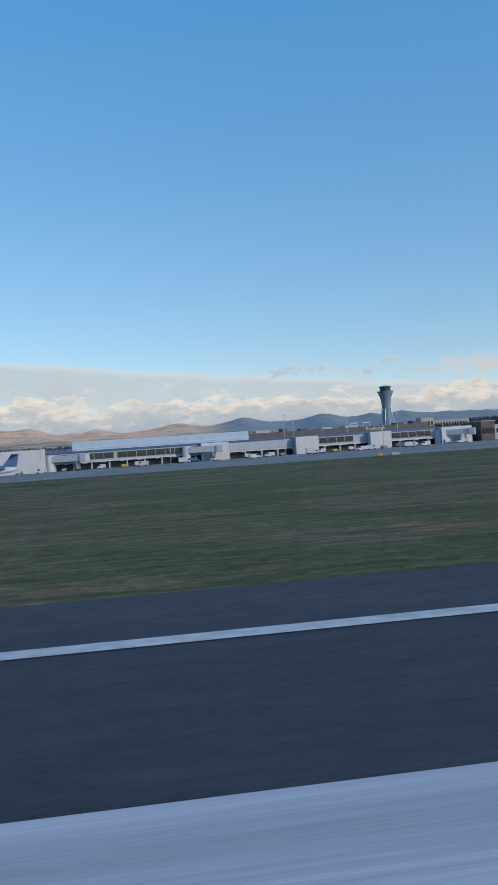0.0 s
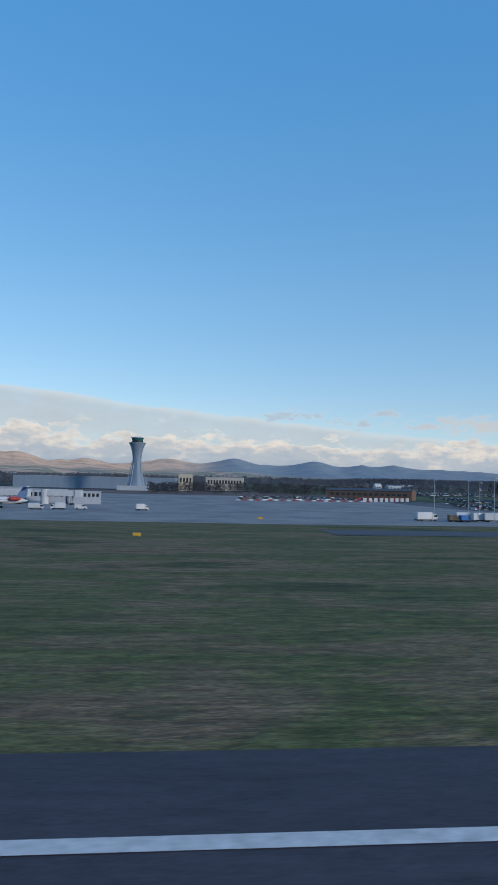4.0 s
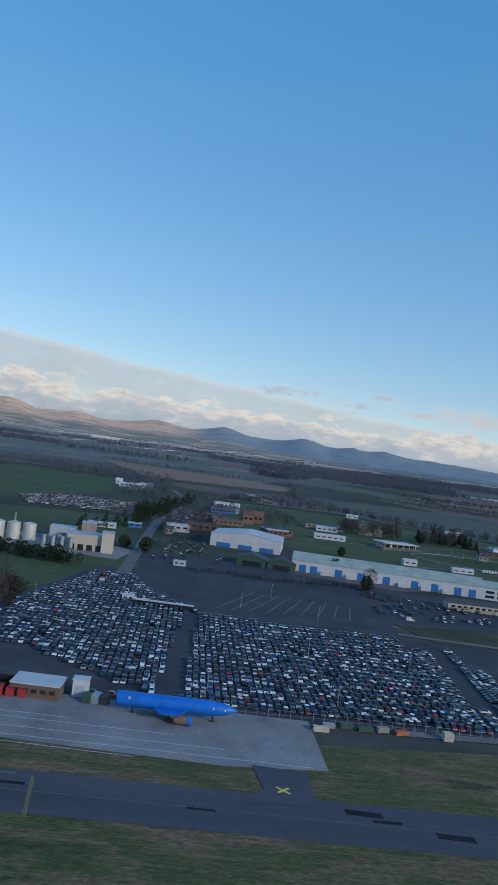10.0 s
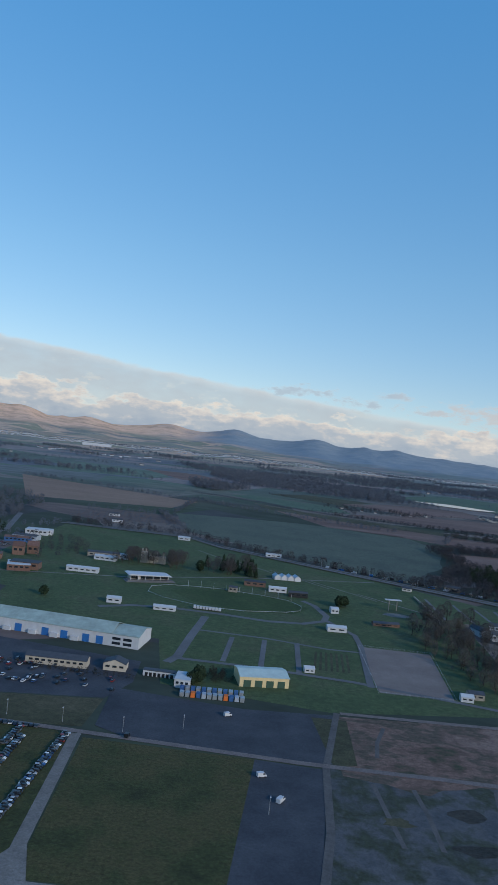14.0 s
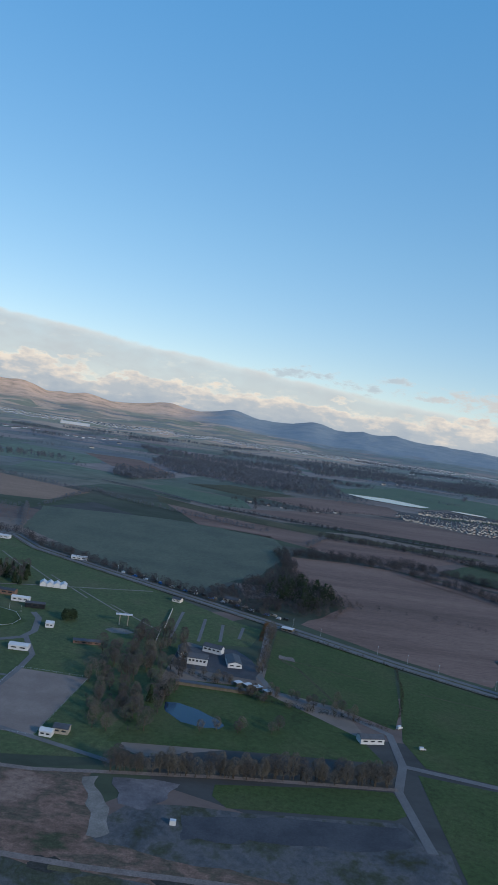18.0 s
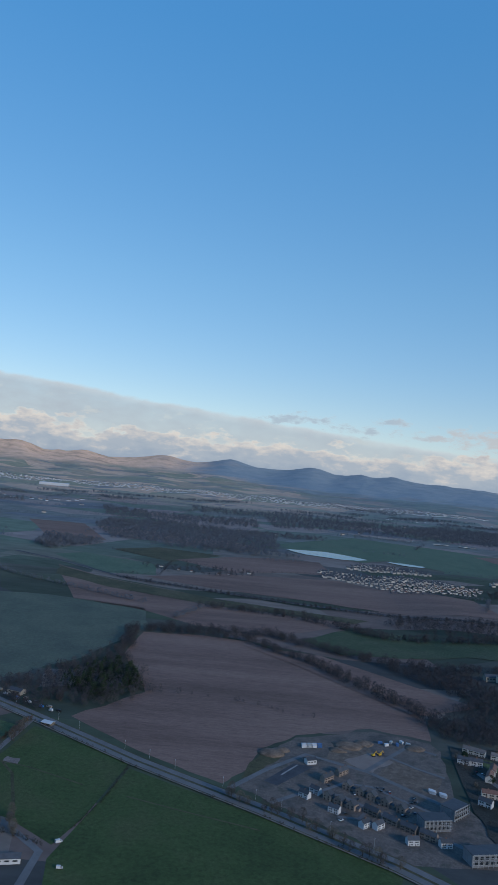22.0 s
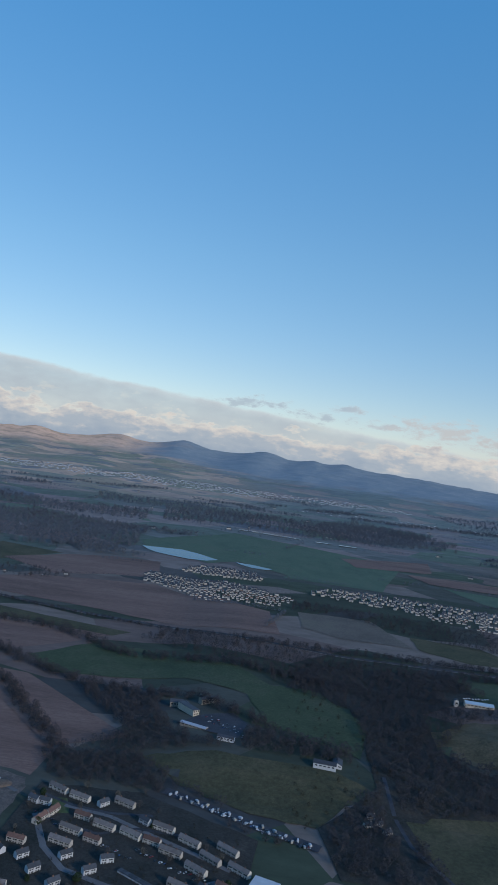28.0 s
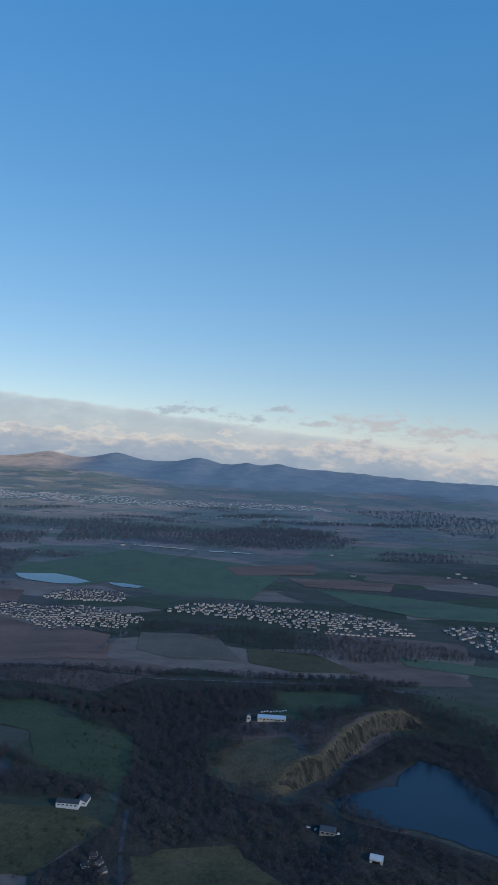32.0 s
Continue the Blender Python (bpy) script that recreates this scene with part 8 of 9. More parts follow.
# country house by the pond
shed("country_house", "white harled house with dark slate roof", "house", 609, 309.2, -2, 8.6, 5, 2.8, WHITE, SLATE, ridge=1.5, windows=5, win_z=1.5)
shed("country_house", "narrow white gabled wing of the house", "house", 602.9, 313, 10, 3.4, 11, 2.6, WHITE, SLATE, ridge=1.3, along="y", windows=1)
shed("country_house", "white rear wing of the country house", "house", 614.4, 327, -20, 9, 4, 2.4, WHITE, SLATE, ridge=1.3, windows=4, win_z=1.3)
shed("annexe", "white annexe with solar panels on its roof", "house", 625.4, 311.5, 8, 6.2, 12, 1.8, WHITE, SLATE, ridge=0.9, along="y", windows=2)
shed("stable_range", "long dark stable range with a pale roof edge", "stables", 618, 284.2, -1, 31, 2.6, 1.2, WOODPOST, SLATE)
shed("lane_house", "small white house on the lane", "house", 676, 254, 15, 9, 4, 1.8, WHITE, SLATE, ridge=1.1, windows=3)
for cx, cy in ((640, 287), (636, 290), (632, 291), (628, 292)):
    shed("garden_shed", "dark shed with pale roof by the lane", "shed", cx, cy, 40, 3, 2.4, 1.3, WOODPOST, ROOFPALE)
container(612, 187, 0, WHITE, "small white cabin by the field track", 1.6)
van(689, 271, 40, 2.6, 1.2, WHITE, "white van at the lane gate")
van(694, 255, 10, 2.2, 1.0, WHITE, "white car at the turning circle")

# ---- new houses, estate, village ----
def gabled_house(w=4.6, d=4.0, h=2.6, ridge=2.0):
    """A detached house with its gable to the street and a low garage wing."""
    t = thing("house")
    part("wall", house_wall(w, -d / 2, d / 2, h, ridge, "y"), SANDSTONE, t)
    part("roof", recalc(gable(bmesh.new(), -w / 2, w / 2, -d / 2, d / 2, h + 0.03, h + ridge + 0.03, "y", 0.14, 0.1)), SLATE, t)
    part("garage_wing", house_wall(2.0, -0.6, 2.0, 1.3, 0.6), SANDSTONE, t).location = (w / 2 + 0.9, 0, 0)
    part("garage_roof", recalc(gable(bmesh.new(), -1.0, 1.0, -0.6, 2.0, 1.33, 1.95, "x", 0.1, 0.08)), SLATE, t).location = (w / 2 + 0.9, 0, 0)
    win = mesh_of("window", boxes((-0.4, 0.4, -0.03, 0.03, 0, 0.6)), GLASS)
    for x, z in ((-1.2, 1.6), (1.1, 1.6), (1.1, 0.4)):
        part("window", win, GLASS, t).location = (x, -d / 2 - 0.01, z)
    part("door", boxes((-0.25, 0.25, -0.03, 0.03, 0, 1.0)), DARK, t).location = (-1.1, -d / 2 - 0.01, 0)
    return tagged(t, "new detached brick house with a steep slate roof", "house")


NEW = [terrace(3, 2.9, 3.6, 2.6, 1.7, SANDSTONE, SLATE, "new sandstone terrace with slate roof"), terrace(2, 3.0, 3.6, 2.6, 1.5, WHITE, SLATE, "new white semi-detached houses"), gabled_house()]
OLD = [terrace(4, 2.9, 3.2, 2.5, 1.3, OFFWHITE, CONCTILE, "pale harled estate terrace with grey roof"), terrace(3, 2.9, 3.2, 2.5, 1.3, OFFWHITE, TILE, "pale harled estate terrace with brown tiled roof"), terrace(2, 3.0, 3.2, 2.5, 1.4, WHITE, SLATE, "white semi-detached estate houses")]


def put(kind, x, y, rz, group=""):
    c = copy_thing(kind, pose(x, y, land(x, y) + 0.05, 0, 0, rz))
    if group:
        c["group"] = group
    return c


for x, y, rz, k in ((792, 347, 47, 0), (799.5, 355.5, 47, 0), (786, 333, -38, 1), (781, 328, -38, 1), (793, 317, -30, 1), (804.5, 307, 45, 1), (810, 307, 45, 1)):
    put(NEW[k], x, y, rz, "new houses on the building site").scale = (0.8, 0.8, 0.8)
for x, y in ((801, 340.5), (806.5, 336), (811, 332.5), (816.5, 328), (822.5, 323), (791.5, 328.5), (796, 325), (801, 321.5)):
    put(NEW[2], x, y, -38 + (4 if y > 330 else 0), "new detached houses on the site").scale = (0.85, 0.85, 0.85)
for x, y, rz, k in ((809, 318.5, -41, 0), (816, 312.3, -41, 0), (822.5, 307, -38, 0), (829.5, 302.5, -34, 0), (835, 297.5, 12, 1), (822, 297, 12, 1)):
    put(NEW[k], x, y, rz, "new houses on the building site").scale = (0.8, 0.8, 0.8)
for x, y, rz, w in ((834.5, 312, 15, 12), (847.5, 326, 46, 11), (849, 289, 15, 15)):
    t = shed("apartment_block", "unfinished flats wrapped in scaffolding", "flats", x, y - 3, rz, w, 7, 4.6, BLOCKWORK, SLATE, windows=6, win_z=1.0, group="blocks of flats")
    panel_row(t, "window", GLASS, 6, -w * 0.46, w * 0.46, -0.03, 2.9, 4.0, 0.4)
    bm = bmesh.new()
    for k in range(8):
        tube(bm, -w / 2 + k * w / 7, -0.7, -0.3, 5.2, 0.05, seg=4)
    for z in (1.2, 2.4, 3.6, 4.9):
        box(bm, -w / 2, w / 2, -0.75, -0.65, z, z + 0.08)
    part("scaffold", bm, STEEL, t)
for k in range(4):
    container(840 + 4.4 * (k // 2), 344.5 - 2.6 * (k // 2) + 1.4 * (k % 2), -30, WHITE, "white site cabin on muddy ground", 3.2)
for k in range(8):
    container(783 + 2.7 * (k % 4), 383.5 + 2.4 * (k // 4) + 0.6 * (k % 4), 14, (WHITE, STEEL, WHITE, BLUECLAD)[k % 4], "site compound cabin on muddy ground", 2.4)
for k in range(6):
    container(824 + 3.0 * k, 399 + 0.9 * k - 3 * (k % 2), 30 * k, (BLUECLAD, WHITE, STEEL)[k % 3], "site store at the compound", 2.4)
shed("show_home", "small white site office on mud", "office", 786, 363, 25, 5, 3.5, 2, WHITE, SLATE, ridge=1.0, windows=3)


def excavator(x, y):
    t = thing("excavator", x, y, land(x, y) + 0.05, 30)
    part("track", boxes((-1.0, 1.0, -0.7, -0.35, 0, 0.4), (-1.0, 1.0, 0.35, 0.7, 0, 0.4), bevel=0.08), DARK, t)
    part("house", boxes((-0.9, 0.6, -0.65, 0.65, 0.45, 1.2), bevel=0.06), YELLOW, t)
    part("cab", boxes((0.0, 0.6, -0.6, 0.0, 1.2, 1.8), bevel=0.04), YELLOW, t)
    part("boom", recalc(prism(bmesh.new(), [(0.5, 0.9), (1.8, 2.5), (2.0, 2.4), (0.8, 0.8)], 0.1, 0.35)), YELLOW, t)
    part("stick", recalc(prism(bmesh.new(), [(1.8, 2.45), (2.9, 1.0), (2.7, 0.9), (1.75, 2.25)], 0.1, 0.35)), YELLOW, t)
    part("bucket", boxes((2.5, 3.1, 0.0, 0.5, 0.5, 0.98), bevel=0.06), DARK, t)
    return tagged(t, "yellow tracked excavator on muddy ground", "excavator")


for hx, hy, hw, hh in ((766, 372, 6, 1.6), (771, 377, 4, 1.3), (806, 392, 7, 1.6), (815, 397, 5, 1.2), (800, 384, 4, 1.2), (842, 397, 5, 1.2)):
    bm = lathe(bmesh.new(), [(hw, -0.3), (hw * 0.72, hh * 0.5), (hw * 0.35, hh * 0.9), (0.2, hh)], 14)
    for v in bm.verts:
        k = 1 + 0.35 * noise.noise((v.co.x * 0.4 + hx, v.co.y * 0.4, 1.0))
        v.co = Vector((v.co.x * k * 1.3, v.co.y * k, v.co.z * k))
    heap = part("spoil_heap", bm, SPOIL, smooth=True)
    heap.location = (hx, hy, land(hx, hy))
    tagged(heap, "mound of dug brown soil", "heap", "spoil heaps")
excavator(818, 381)
excavator(821.5, 382.5)
for x, y, rz, k in ((873, 397, -29, 0), (886, 391, -22, 0), (899, 388, 48, 2), (910, 391, -25, 0), (892, 373, -18, 1), (889, 360, -21, 0), (904, 367, -21, 0), (901, 354, -19, 1), (918, 363, -28, 0), (887, 349, -18, 0), (933, 372, -22, 0), (923, 376, -32, 2), (947, 363, -30, 0), (958, 351, -37, 0), (929, 359, -20, 1), (939, 352, -22, 0), (952, 341, -34, 0)):
    put(OLD[k], x, y, rz, "estate terraces")
for x, y, rz, k in ((873, 335, 45, 2), (867, 346, -10, 1), (881, 326, 45, 2), (892, 339, 42, 2), (892, 318, 47, 2), (902, 312, 44, 2), (911, 340, 22, 2), (905, 330, 34, 2), (946, 327, -26, 0), (941, 316, -23, 0), (921, 312, -27, 1), (872, 366, 68, 1), (876, 374, 68, 1), (935, 308, -14, 1), (912, 309, 27, 2), (864, 383, -26, 2), (870, 382, -11, 2), (957, 327, -42, 2), (862, 337, -36, 2)):
    put(OLD[k], x, y, rz, "estate terraces")
for x, y, rz, k in ((966, 360, -35, 0), (972, 345, -35, 0), (966, 330, -30, 1), (958, 316, -28, 0), (975, 325, -30, 1), (898, 300, 40, 2), (910, 298, 30, 1), (925, 298, -20, 0), (940, 300, -20, 1), (955, 304, -25, 0)):
    put(OLD[k], x, y, rz, "estate terraces")
for k in range(9):
    g = shed("garage", "low white lock-up garage in a row", "garage", 918 + 1.75 * k, 332.6 - 1.05 * k, -31, 1.7, 2.6, 1.1, WHITE, SLATE, doors=1, door_mat=GREYCLAD, group="row of garages")
shed("flat_hall", "pale flat-roofed hall at the estate edge", "hall", 982, 330, -20, 12, 9, 3, GREYCLAD, ROOFPALE, windows=6)
estate = []
for k in range(46):
    f = k / 46
    estate.append((935 + 72 * f, 409 - 35 * f + rng.uniform(-1.5, 1.5), rng.uniform(0, 180)))
    estate.append((936 + 72 * f, 407 - 35 * f + rng.uniform(-1.5, 1.5), rng.uniform(0, 180)))
for k in range(40):
    estate.append((868 + 2.4 * k, 372 - 1.25 * k + rng.uniform(-1.5, 1.5) + (8 if k > 22 else 0), 40 + rng.uniform(-20, 20)))
    estate.append((792 + rng.uniform(0, 40), 345 - rng.uniform(0, 40), rng.uniform(0, 180)))
car_crowd("parked_cars", estate, "cars and caravans along the estate edge and streets")
for x in OLD + NEW:
    x.location = (868 + 6 * (OLD + NEW).index(x), 312 - 4 * (OLD + NEW).index(x), land(870, 310) + 0.05)
    x["group"] = "estate terraces"

road("works_lane", [(928, 412), (955, 400), (985, 385), (1012, 374)], 7.0, TARMAC, 0.12, "storage yard strip behind the estate")
for k in range(26):
    van(932 + 3.0 * k, 409.5 - 1.42 * k + (2.2 if k % 2 else -1.4), 60 + 13 * (k % 7), 2.4 + 0.3 * (k % 3), 1.15, (WHITE, WHITE, CREAM, WHITE, STEEL)[k % 5], "caravan or van stored behind the estate", k % 3 != 0)
# manor, farm, tower house, quarry house
t = shed("manor", "tall stone manor block with a sunlit gable end", "manor", 936, 512.6, 42, 5.2, 18, 3.8, CREAM, SLATE, windows=3, win_z=2.4)
panel_row(t, "window", GLASS, 3, -2.2, 2.2, -0.03, 0.7, 1.5, 0.4)
shed("manor_wing", "stone gabled wing beside the manor", "manor", 920.6, 528, 5, 9, 6, 3.0, STONE, SLATE, ridge=1.6, windows=4)
shed("manor_wing", "small cream gabled house by the manor", "lodge", 928.5, 526, 20, 4, 5, 2.6, CREAM, SLATE, ridge=1.5, along="y", windows=2)
shed("manor_wing", "stone rear range of the manor", "manor", 944, 537, 35, 14, 5, 3.0, STONE, SLATE, ridge=1.3, windows=5)
shed("glasshouse", "long low grey-roofed range below the manor", "range", 935.5, 491.5, -22, 19, 4, 1.4, STONE, GREYCLAD, ridge=0.6, windows=6)
plot("manor_yard", [(925, 500), (946, 486), (966, 480), (972, 505), (962, 522), (942, 515)], TARMAC, 0.1, "dark tarmac manor yard", "yard")
shed("stable_block", "long white stable block by the car yard", "stables", 958, 474, -14, 11, 4, 2.2, WHITE, SLATE, ridge=1.0, windows=5)
car_crowd("parked_cars", [(944 + 1.1 * k + rng.uniform(-1, 1), 507 - 0.9 * k + rng.uniform(-6, 8), rng.uniform(0, 180)) for k in range(24)], "cars in the manor yard")
shed("farmhouse", "white farmhouse among trees", "farmhouse", 1020, 453, -8, 14, 6, 2.6, WHITE, SLATE, ridge=1.4, windows=5)
shed("farm_range", "white farm range beside the farmhouse", "farm", 1028, 456, -8, 6, 9, 2.0, WHITE, SLATE, ridge=1.2, along="y", windows=2)
shed("tower_house", "pale tower house with a long grey roof", "tower house", 1152, 582, -6, 22, 8, 2.4, CREAM, ROOFBLUE, ridge=1.2, windows=7)
shed("tower_house_keep", "narrow white keep of the tower house", "tower house", 1134, 583, -6, 3, 4, 4.6, OFFWHITE, SLATE, ridge=1.2, along="y", windows=1)
for k in range(9):
    van(1146 + 2.4 * k, 604 + 1.0 * (k % 3), 20 * k, 2.0, 0.9, WHITE, "white vehicle behind the tower house")
for bx, by, bz in ((1040, 403, 20), (1047, 406, 60), (1043, 412, 0), (1050, 398, 40)):
    cottage(4.2, 3.4, 1.5, 1.3, OFFWHITE, SLATE, "pale roadside cottage with a slate roof").matrix_basis = pose(bx, by, land(bx, by), 0, 0, bz)
shed("quarry_house", "stone house in a walled quarry yard", "house", 1174, 432, -15, 9, 7, 2.6, STONE, SLATE, ridge=1.2, windows=3)
shed("pale_barn", "small pale-roofed barn by the lane", "barn", 1196, 402, -20, 7, 6, 2.0, CREAM, ROOFPALE, ridge=1.4, doors=1)
for k in range(5):
    van(1164 + 4 * k, 440 - 2 * k, 50 * k, 2.2, 1.0, WHITE, "white vehicle in the quarry yard")

# the village and its outskirts
VIL = [cottage(4.2, 3.0, 2.2, 1.2, OFFWHITE, SLATE, "pale village house with slate roof", 0), cottage(7.5, 3.2, 2.2, 1.3, OFFWHITE, SLATE, "pale harled village terrace", 0), cottage(4.8, 3.6, 1.4, 1.3, OFFWHITE, TILE, "bungalow with a brown tiled roof", 0)]
street = random.Random(21)
sites = []


def rows_of_houses(area, gap, turn, spacing, seed, kinds, keep):
    """Houses in curved street rows across an area, kept a little apart."""
    r = random.Random(seed)
    xs, ys = [p[0] for p in area], [p[1] for p in area]
    y = min(ys)
    while y < max(ys):
        x = min(xs)
        while x < max(xs):
            py = y + 6 * math.sin(x / 38 + seed) + 0.16 * turn * (x - min(xs))
            if r.random() < keep and inside(x, py, area):
                sites.append((x, py, turn + math.degrees(math.atan(0.16 * math.cos(x / 38 + seed))) + r.uniform(-5, 5), r.choice(kinds)))
            x += spacing * r.uniform(0.85, 1.3)
        y += gap


rows_of_houses([(832, 940), (822, 975), (838, 1008), (884, 1000), (950, 958), (1000, 930), (1022, 914), (1003, 866), (918, 864), (882, 907)], 8.6, -2, 5.0, 1, (0, 0, 0, 1, 2), 0.86)
rows_of_houses([(866, 1034), (894, 1095), (975, 1078), (985, 1010), (965, 998)], 9, -1, 5.4, 2, (1, 2, 2), 0.8)
rows_of_houses([(1030, 961), (1082, 1008), (1131, 1026), (1193, 1007), (1270, 996), (1344, 925), (1344, 877), (1278, 868), (1205, 880), (1168, 921), (1082, 945)], 9.6, -1, 5.8, 3, (0, 1, 1, 2), 0.66)
east = fill([(1380, 915), (1470, 940), (1560, 900), (1425, 816), (1400, 850)], 9, 24, keep=0.8)
sites.sort(key=lambda q: q[1])
for px, py, pz, pk in sites[:200]:
    put(VIL[pk], px, py, pz, "village houses").scale = (0.68, 0.68, 0.7)
for px, py in ((629, 909), (652, 898), (668, 893), (700, 890), (713, 896), (737, 917)):
    put(VIL[1 + street.randrange(2)], px, py, 20, "hamlet houses").scale = (0.6, 0.6, 0.6)
for k, c in enumerate(VIL):
    c.location = (860 + 14 * k, 935, land(860, 935))
    c["group"] = "village houses"


def far_town(name, spots, label, seed, s=(5, 12)):
    """Roofs too far off to count: joined small houses with pitched roofs."""
    r = random.Random(seed)
    bm = bmesh.new()
    for x, y in spots:
        z, w, d, h, a = land(x, y), r.uniform(*s), r.uniform(3, 4.4), r.uniform(1.6, 2.6), r.uniform(-0.5, 0.5)
        m = Matrix.Translation((x, y, z)) @ Matrix.Rotation(a, 4, "Z")
        lo = [bm.verts.new(m @ Vector(c)) for c in ((-w / 2, -d / 2, -2), (w / 2, -d / 2, -2), (w / 2, d / 2, -2), (-w / 2, d / 2, -2))]
        hi = [bm.verts.new(m @ Vector(c)) for c in ((-w / 2, -d / 2, h), (w / 2, -d / 2, h), (w / 2, d / 2, h), (-w / 2, d / 2, h))]
        rg = [bm.verts.new(m @ Vector(c)) for c in ((-w / 2, 0, h + 1.6), (w / 2, 0, h + 1.2))]
        for k in range(4):
            bm.faces.new((lo[k], lo[(k + 1) % 4], hi[(k + 1) % 4], hi[k]))
        for f in ((hi[0], hi[1], rg[1], rg[0]), (hi[2], hi[3], rg[0], rg[1])):
            bm.faces.new(f).material_index = 1
        bm.faces.new((hi[1], hi[2], rg[1]))
        bm.faces.new((hi[3], hi[0], rg[0]))
    me = mesh_of(name, bm, WHITE if name == "hill_town" else OFFWHITE, SLATE if seed % 2 else TILE)
    return tagged(new(name, me), label, "town", kind="stuff")


far_town("village_rest", [(s[0], s[1]) for s in sites[200:]] + east, "remaining pale houses of the village", 39, (3, 5.5))
far_town("hill_town", fill([(-700, 2500), (200, 2560), (900, 2430), (1500, 2520), (1500, 2660), (300, 2780), (-700, 2760)], 15, 31, keep=0.6), "pale town strung along the foot of the hills", 31, (3.5, 7))
far_town("hill_town", fill([(1100, 2150), (1700, 2180), (1750, 2280), (1100, 2260)], 20, 33, keep=0.35), "pale houses of a distant suburb", 33, (3.5, 7))
far_town("hill_town", fill([(-500, 1700), (250, 1720), (300, 1850), (-450, 1850)], 34, 35, keep=0.3), "distant suburb beyond the woods", 36)
far_town("far_farms", [(street.uniform(-300, 2200), street.uniform(1250, 2400)) for _ in range(60)], "scattered far farms and sheds", 37, (4, 11))
shed("distant_warehouse", "long white warehouse far off", "warehouse", 60, 2350, 5, 90, 30, 8, WHITE, WHITE)
for lx0, ly0, lx1, ly1 in ((933, 1572, 1062, 1534), (1092, 1520, 1123, 1517), (1140, 1512, 1175, 1508)):
    plot("flood_water", [(lx0, min(ly0, 1290) if ly0 < 1290 else ly0), (lx1, ly1), (lx1, ly1 - 9), (lx0, ly0 - 12)], WATER, land((lx0 + lx1) / 2, ly1) - land(0, 1300) + 1.1, "thin shining flood water", "water")


# ---- trees, hedges and woods ----
TREES = [tree_kind(101, 6.4, 2.7, 330, 0.24, NEARTWIGS, "bare winter tree with a spreading crown"), tree_kind(102, 7.4, 2.5, 340, 0.24, NEARTWIGS, "tall bare winter tree"), tree_kind(103, 5.2, 2.4, 300, 0.23, BUDS, "smaller tree with tawny buds"), tree_kind(104, 6.6, 1.7, 260, 0.4, NEEDLES, "dark conifer tapering to a point", 0.08, True), tree_kind(105, 5.0, 2.4, 330, 0.42, NEEDLES, "dense dark evergreen tree", 0.12), tree_kind(106, 7.0, 2.0, 300, 0.22, BUDS, "tall slender tree with pale twigs", 0.2, thick=0.14)]
trng = random.Random(77)


def plant(spots, kinds, group, lo=0.8, hi=1.2):
    for x, y in spots:
        s = trng.uniform(lo, hi)
        t = copy_thing(TREES[trng.choice(kinds)], pose(x, y, land(x, y) - 0.05, 0, 0, trng.uniform(0, 360)))
        t.scale = (s, s, s * trng.uniform(0.9, 1.1))
        t["group"] = group


plant(along([(590, 211), (611, 213.4), (633, 217.4), (656, 221.6), (677, 225)], 1.25, 1, 1.3), (2, 2, 0, 5), "tree belt by the track", 0.85, 1.2)
plant(fill([(566, 300), (578, 340), (600, 345), (606, 285), (596, 238), (574, 232), (570, 262)], 6.6, 2), (0, 5, 1, 2), "trees beside the showground", 0.9, 1.35)
plant(fill([(598, 300), (606, 300), (640, 290), (670, 285), (684, 268), (664, 274), (640, 272), (618, 290)], 4.6, 3, keep=0.75), (0, 2, 2, 5), "trees round the country house", 0.5, 0.9)
plant(along([(614, 246), (634, 250), (646, 256)], 5, 4, 1.5), (2, 0), "trees round the pond", 0.6, 0.9)
plant(fill([(480, 395), (505, 395), (510, 425), (475, 430)], 4.5, 5, keep=0.7), (0, 1, 3), "trees on the showground lawns")
plant(fill([(426, 398), (462, 398), (468, 425), (430, 430)], 4.5, 6, keep=0.7), (0, 1), "trees round the old mansion")
plant([(404.6, 236.3), (406, 238), (411, 310), (474, 400), (543, 345), (546, 348), (479, 217), (481, 219), (399, 262), (330, 262), (322, 268), (342, 272)], (4, 4, 0), "single trees")
plant(along([(303, 162), (302, 180)], 4.0, 7, 2.0), (0, 1), "trees beside the depot")
wood("evergreen_screen", along([(252, 244), (262, 236), (276, 230), (294, 228), (312, 224)], 0.55, 8, 3.4), EVERGREEN, "thick dark evergreen screen before the silos", 8, 0.5, 60, (3.0, 4.6))
wood("thicket", fill([(296, 186), (300, 190), (307, 178), (306, 160), (300, 160)], 1.9, 41), SCRUB, "brown thicket beside the depot", 41, 0.4, 60, (2.2, 3.6))
wood("thicket", fill([(566, 300), (578, 340), (600, 345), (606, 290), (598, 240), (576, 232), (570, 262)], 5.0, 42, keep=0.4), TWIGS, "tangled bare trees beside the showground", 42, 0.42, 40, (1.5, 3.5))
wood("thicket", fill([(482, 226), (486, 219), (492, 222), (491, 230), (485, 231)], 1.8, 43), SCRUB, "low bushes beside the barn", 43, 0.4, 50, (1.6, 2.8))
wood("hedge", along([(400, 226), (425, 220), (440, 217.6), (462, 216.4)], 0.7, 44, 0.9), SCRUB, "rough hedge before the stone offices", 44, 0.35, 40, (1.0, 2.0))
wood("hedge", along([(346, 237), (376, 234), (408, 240)], 0.6, 45, 0.5), EVERGREEN, "clipped dark hedge along the car park", 45, 0.4, 40, (1.2, 1.8))
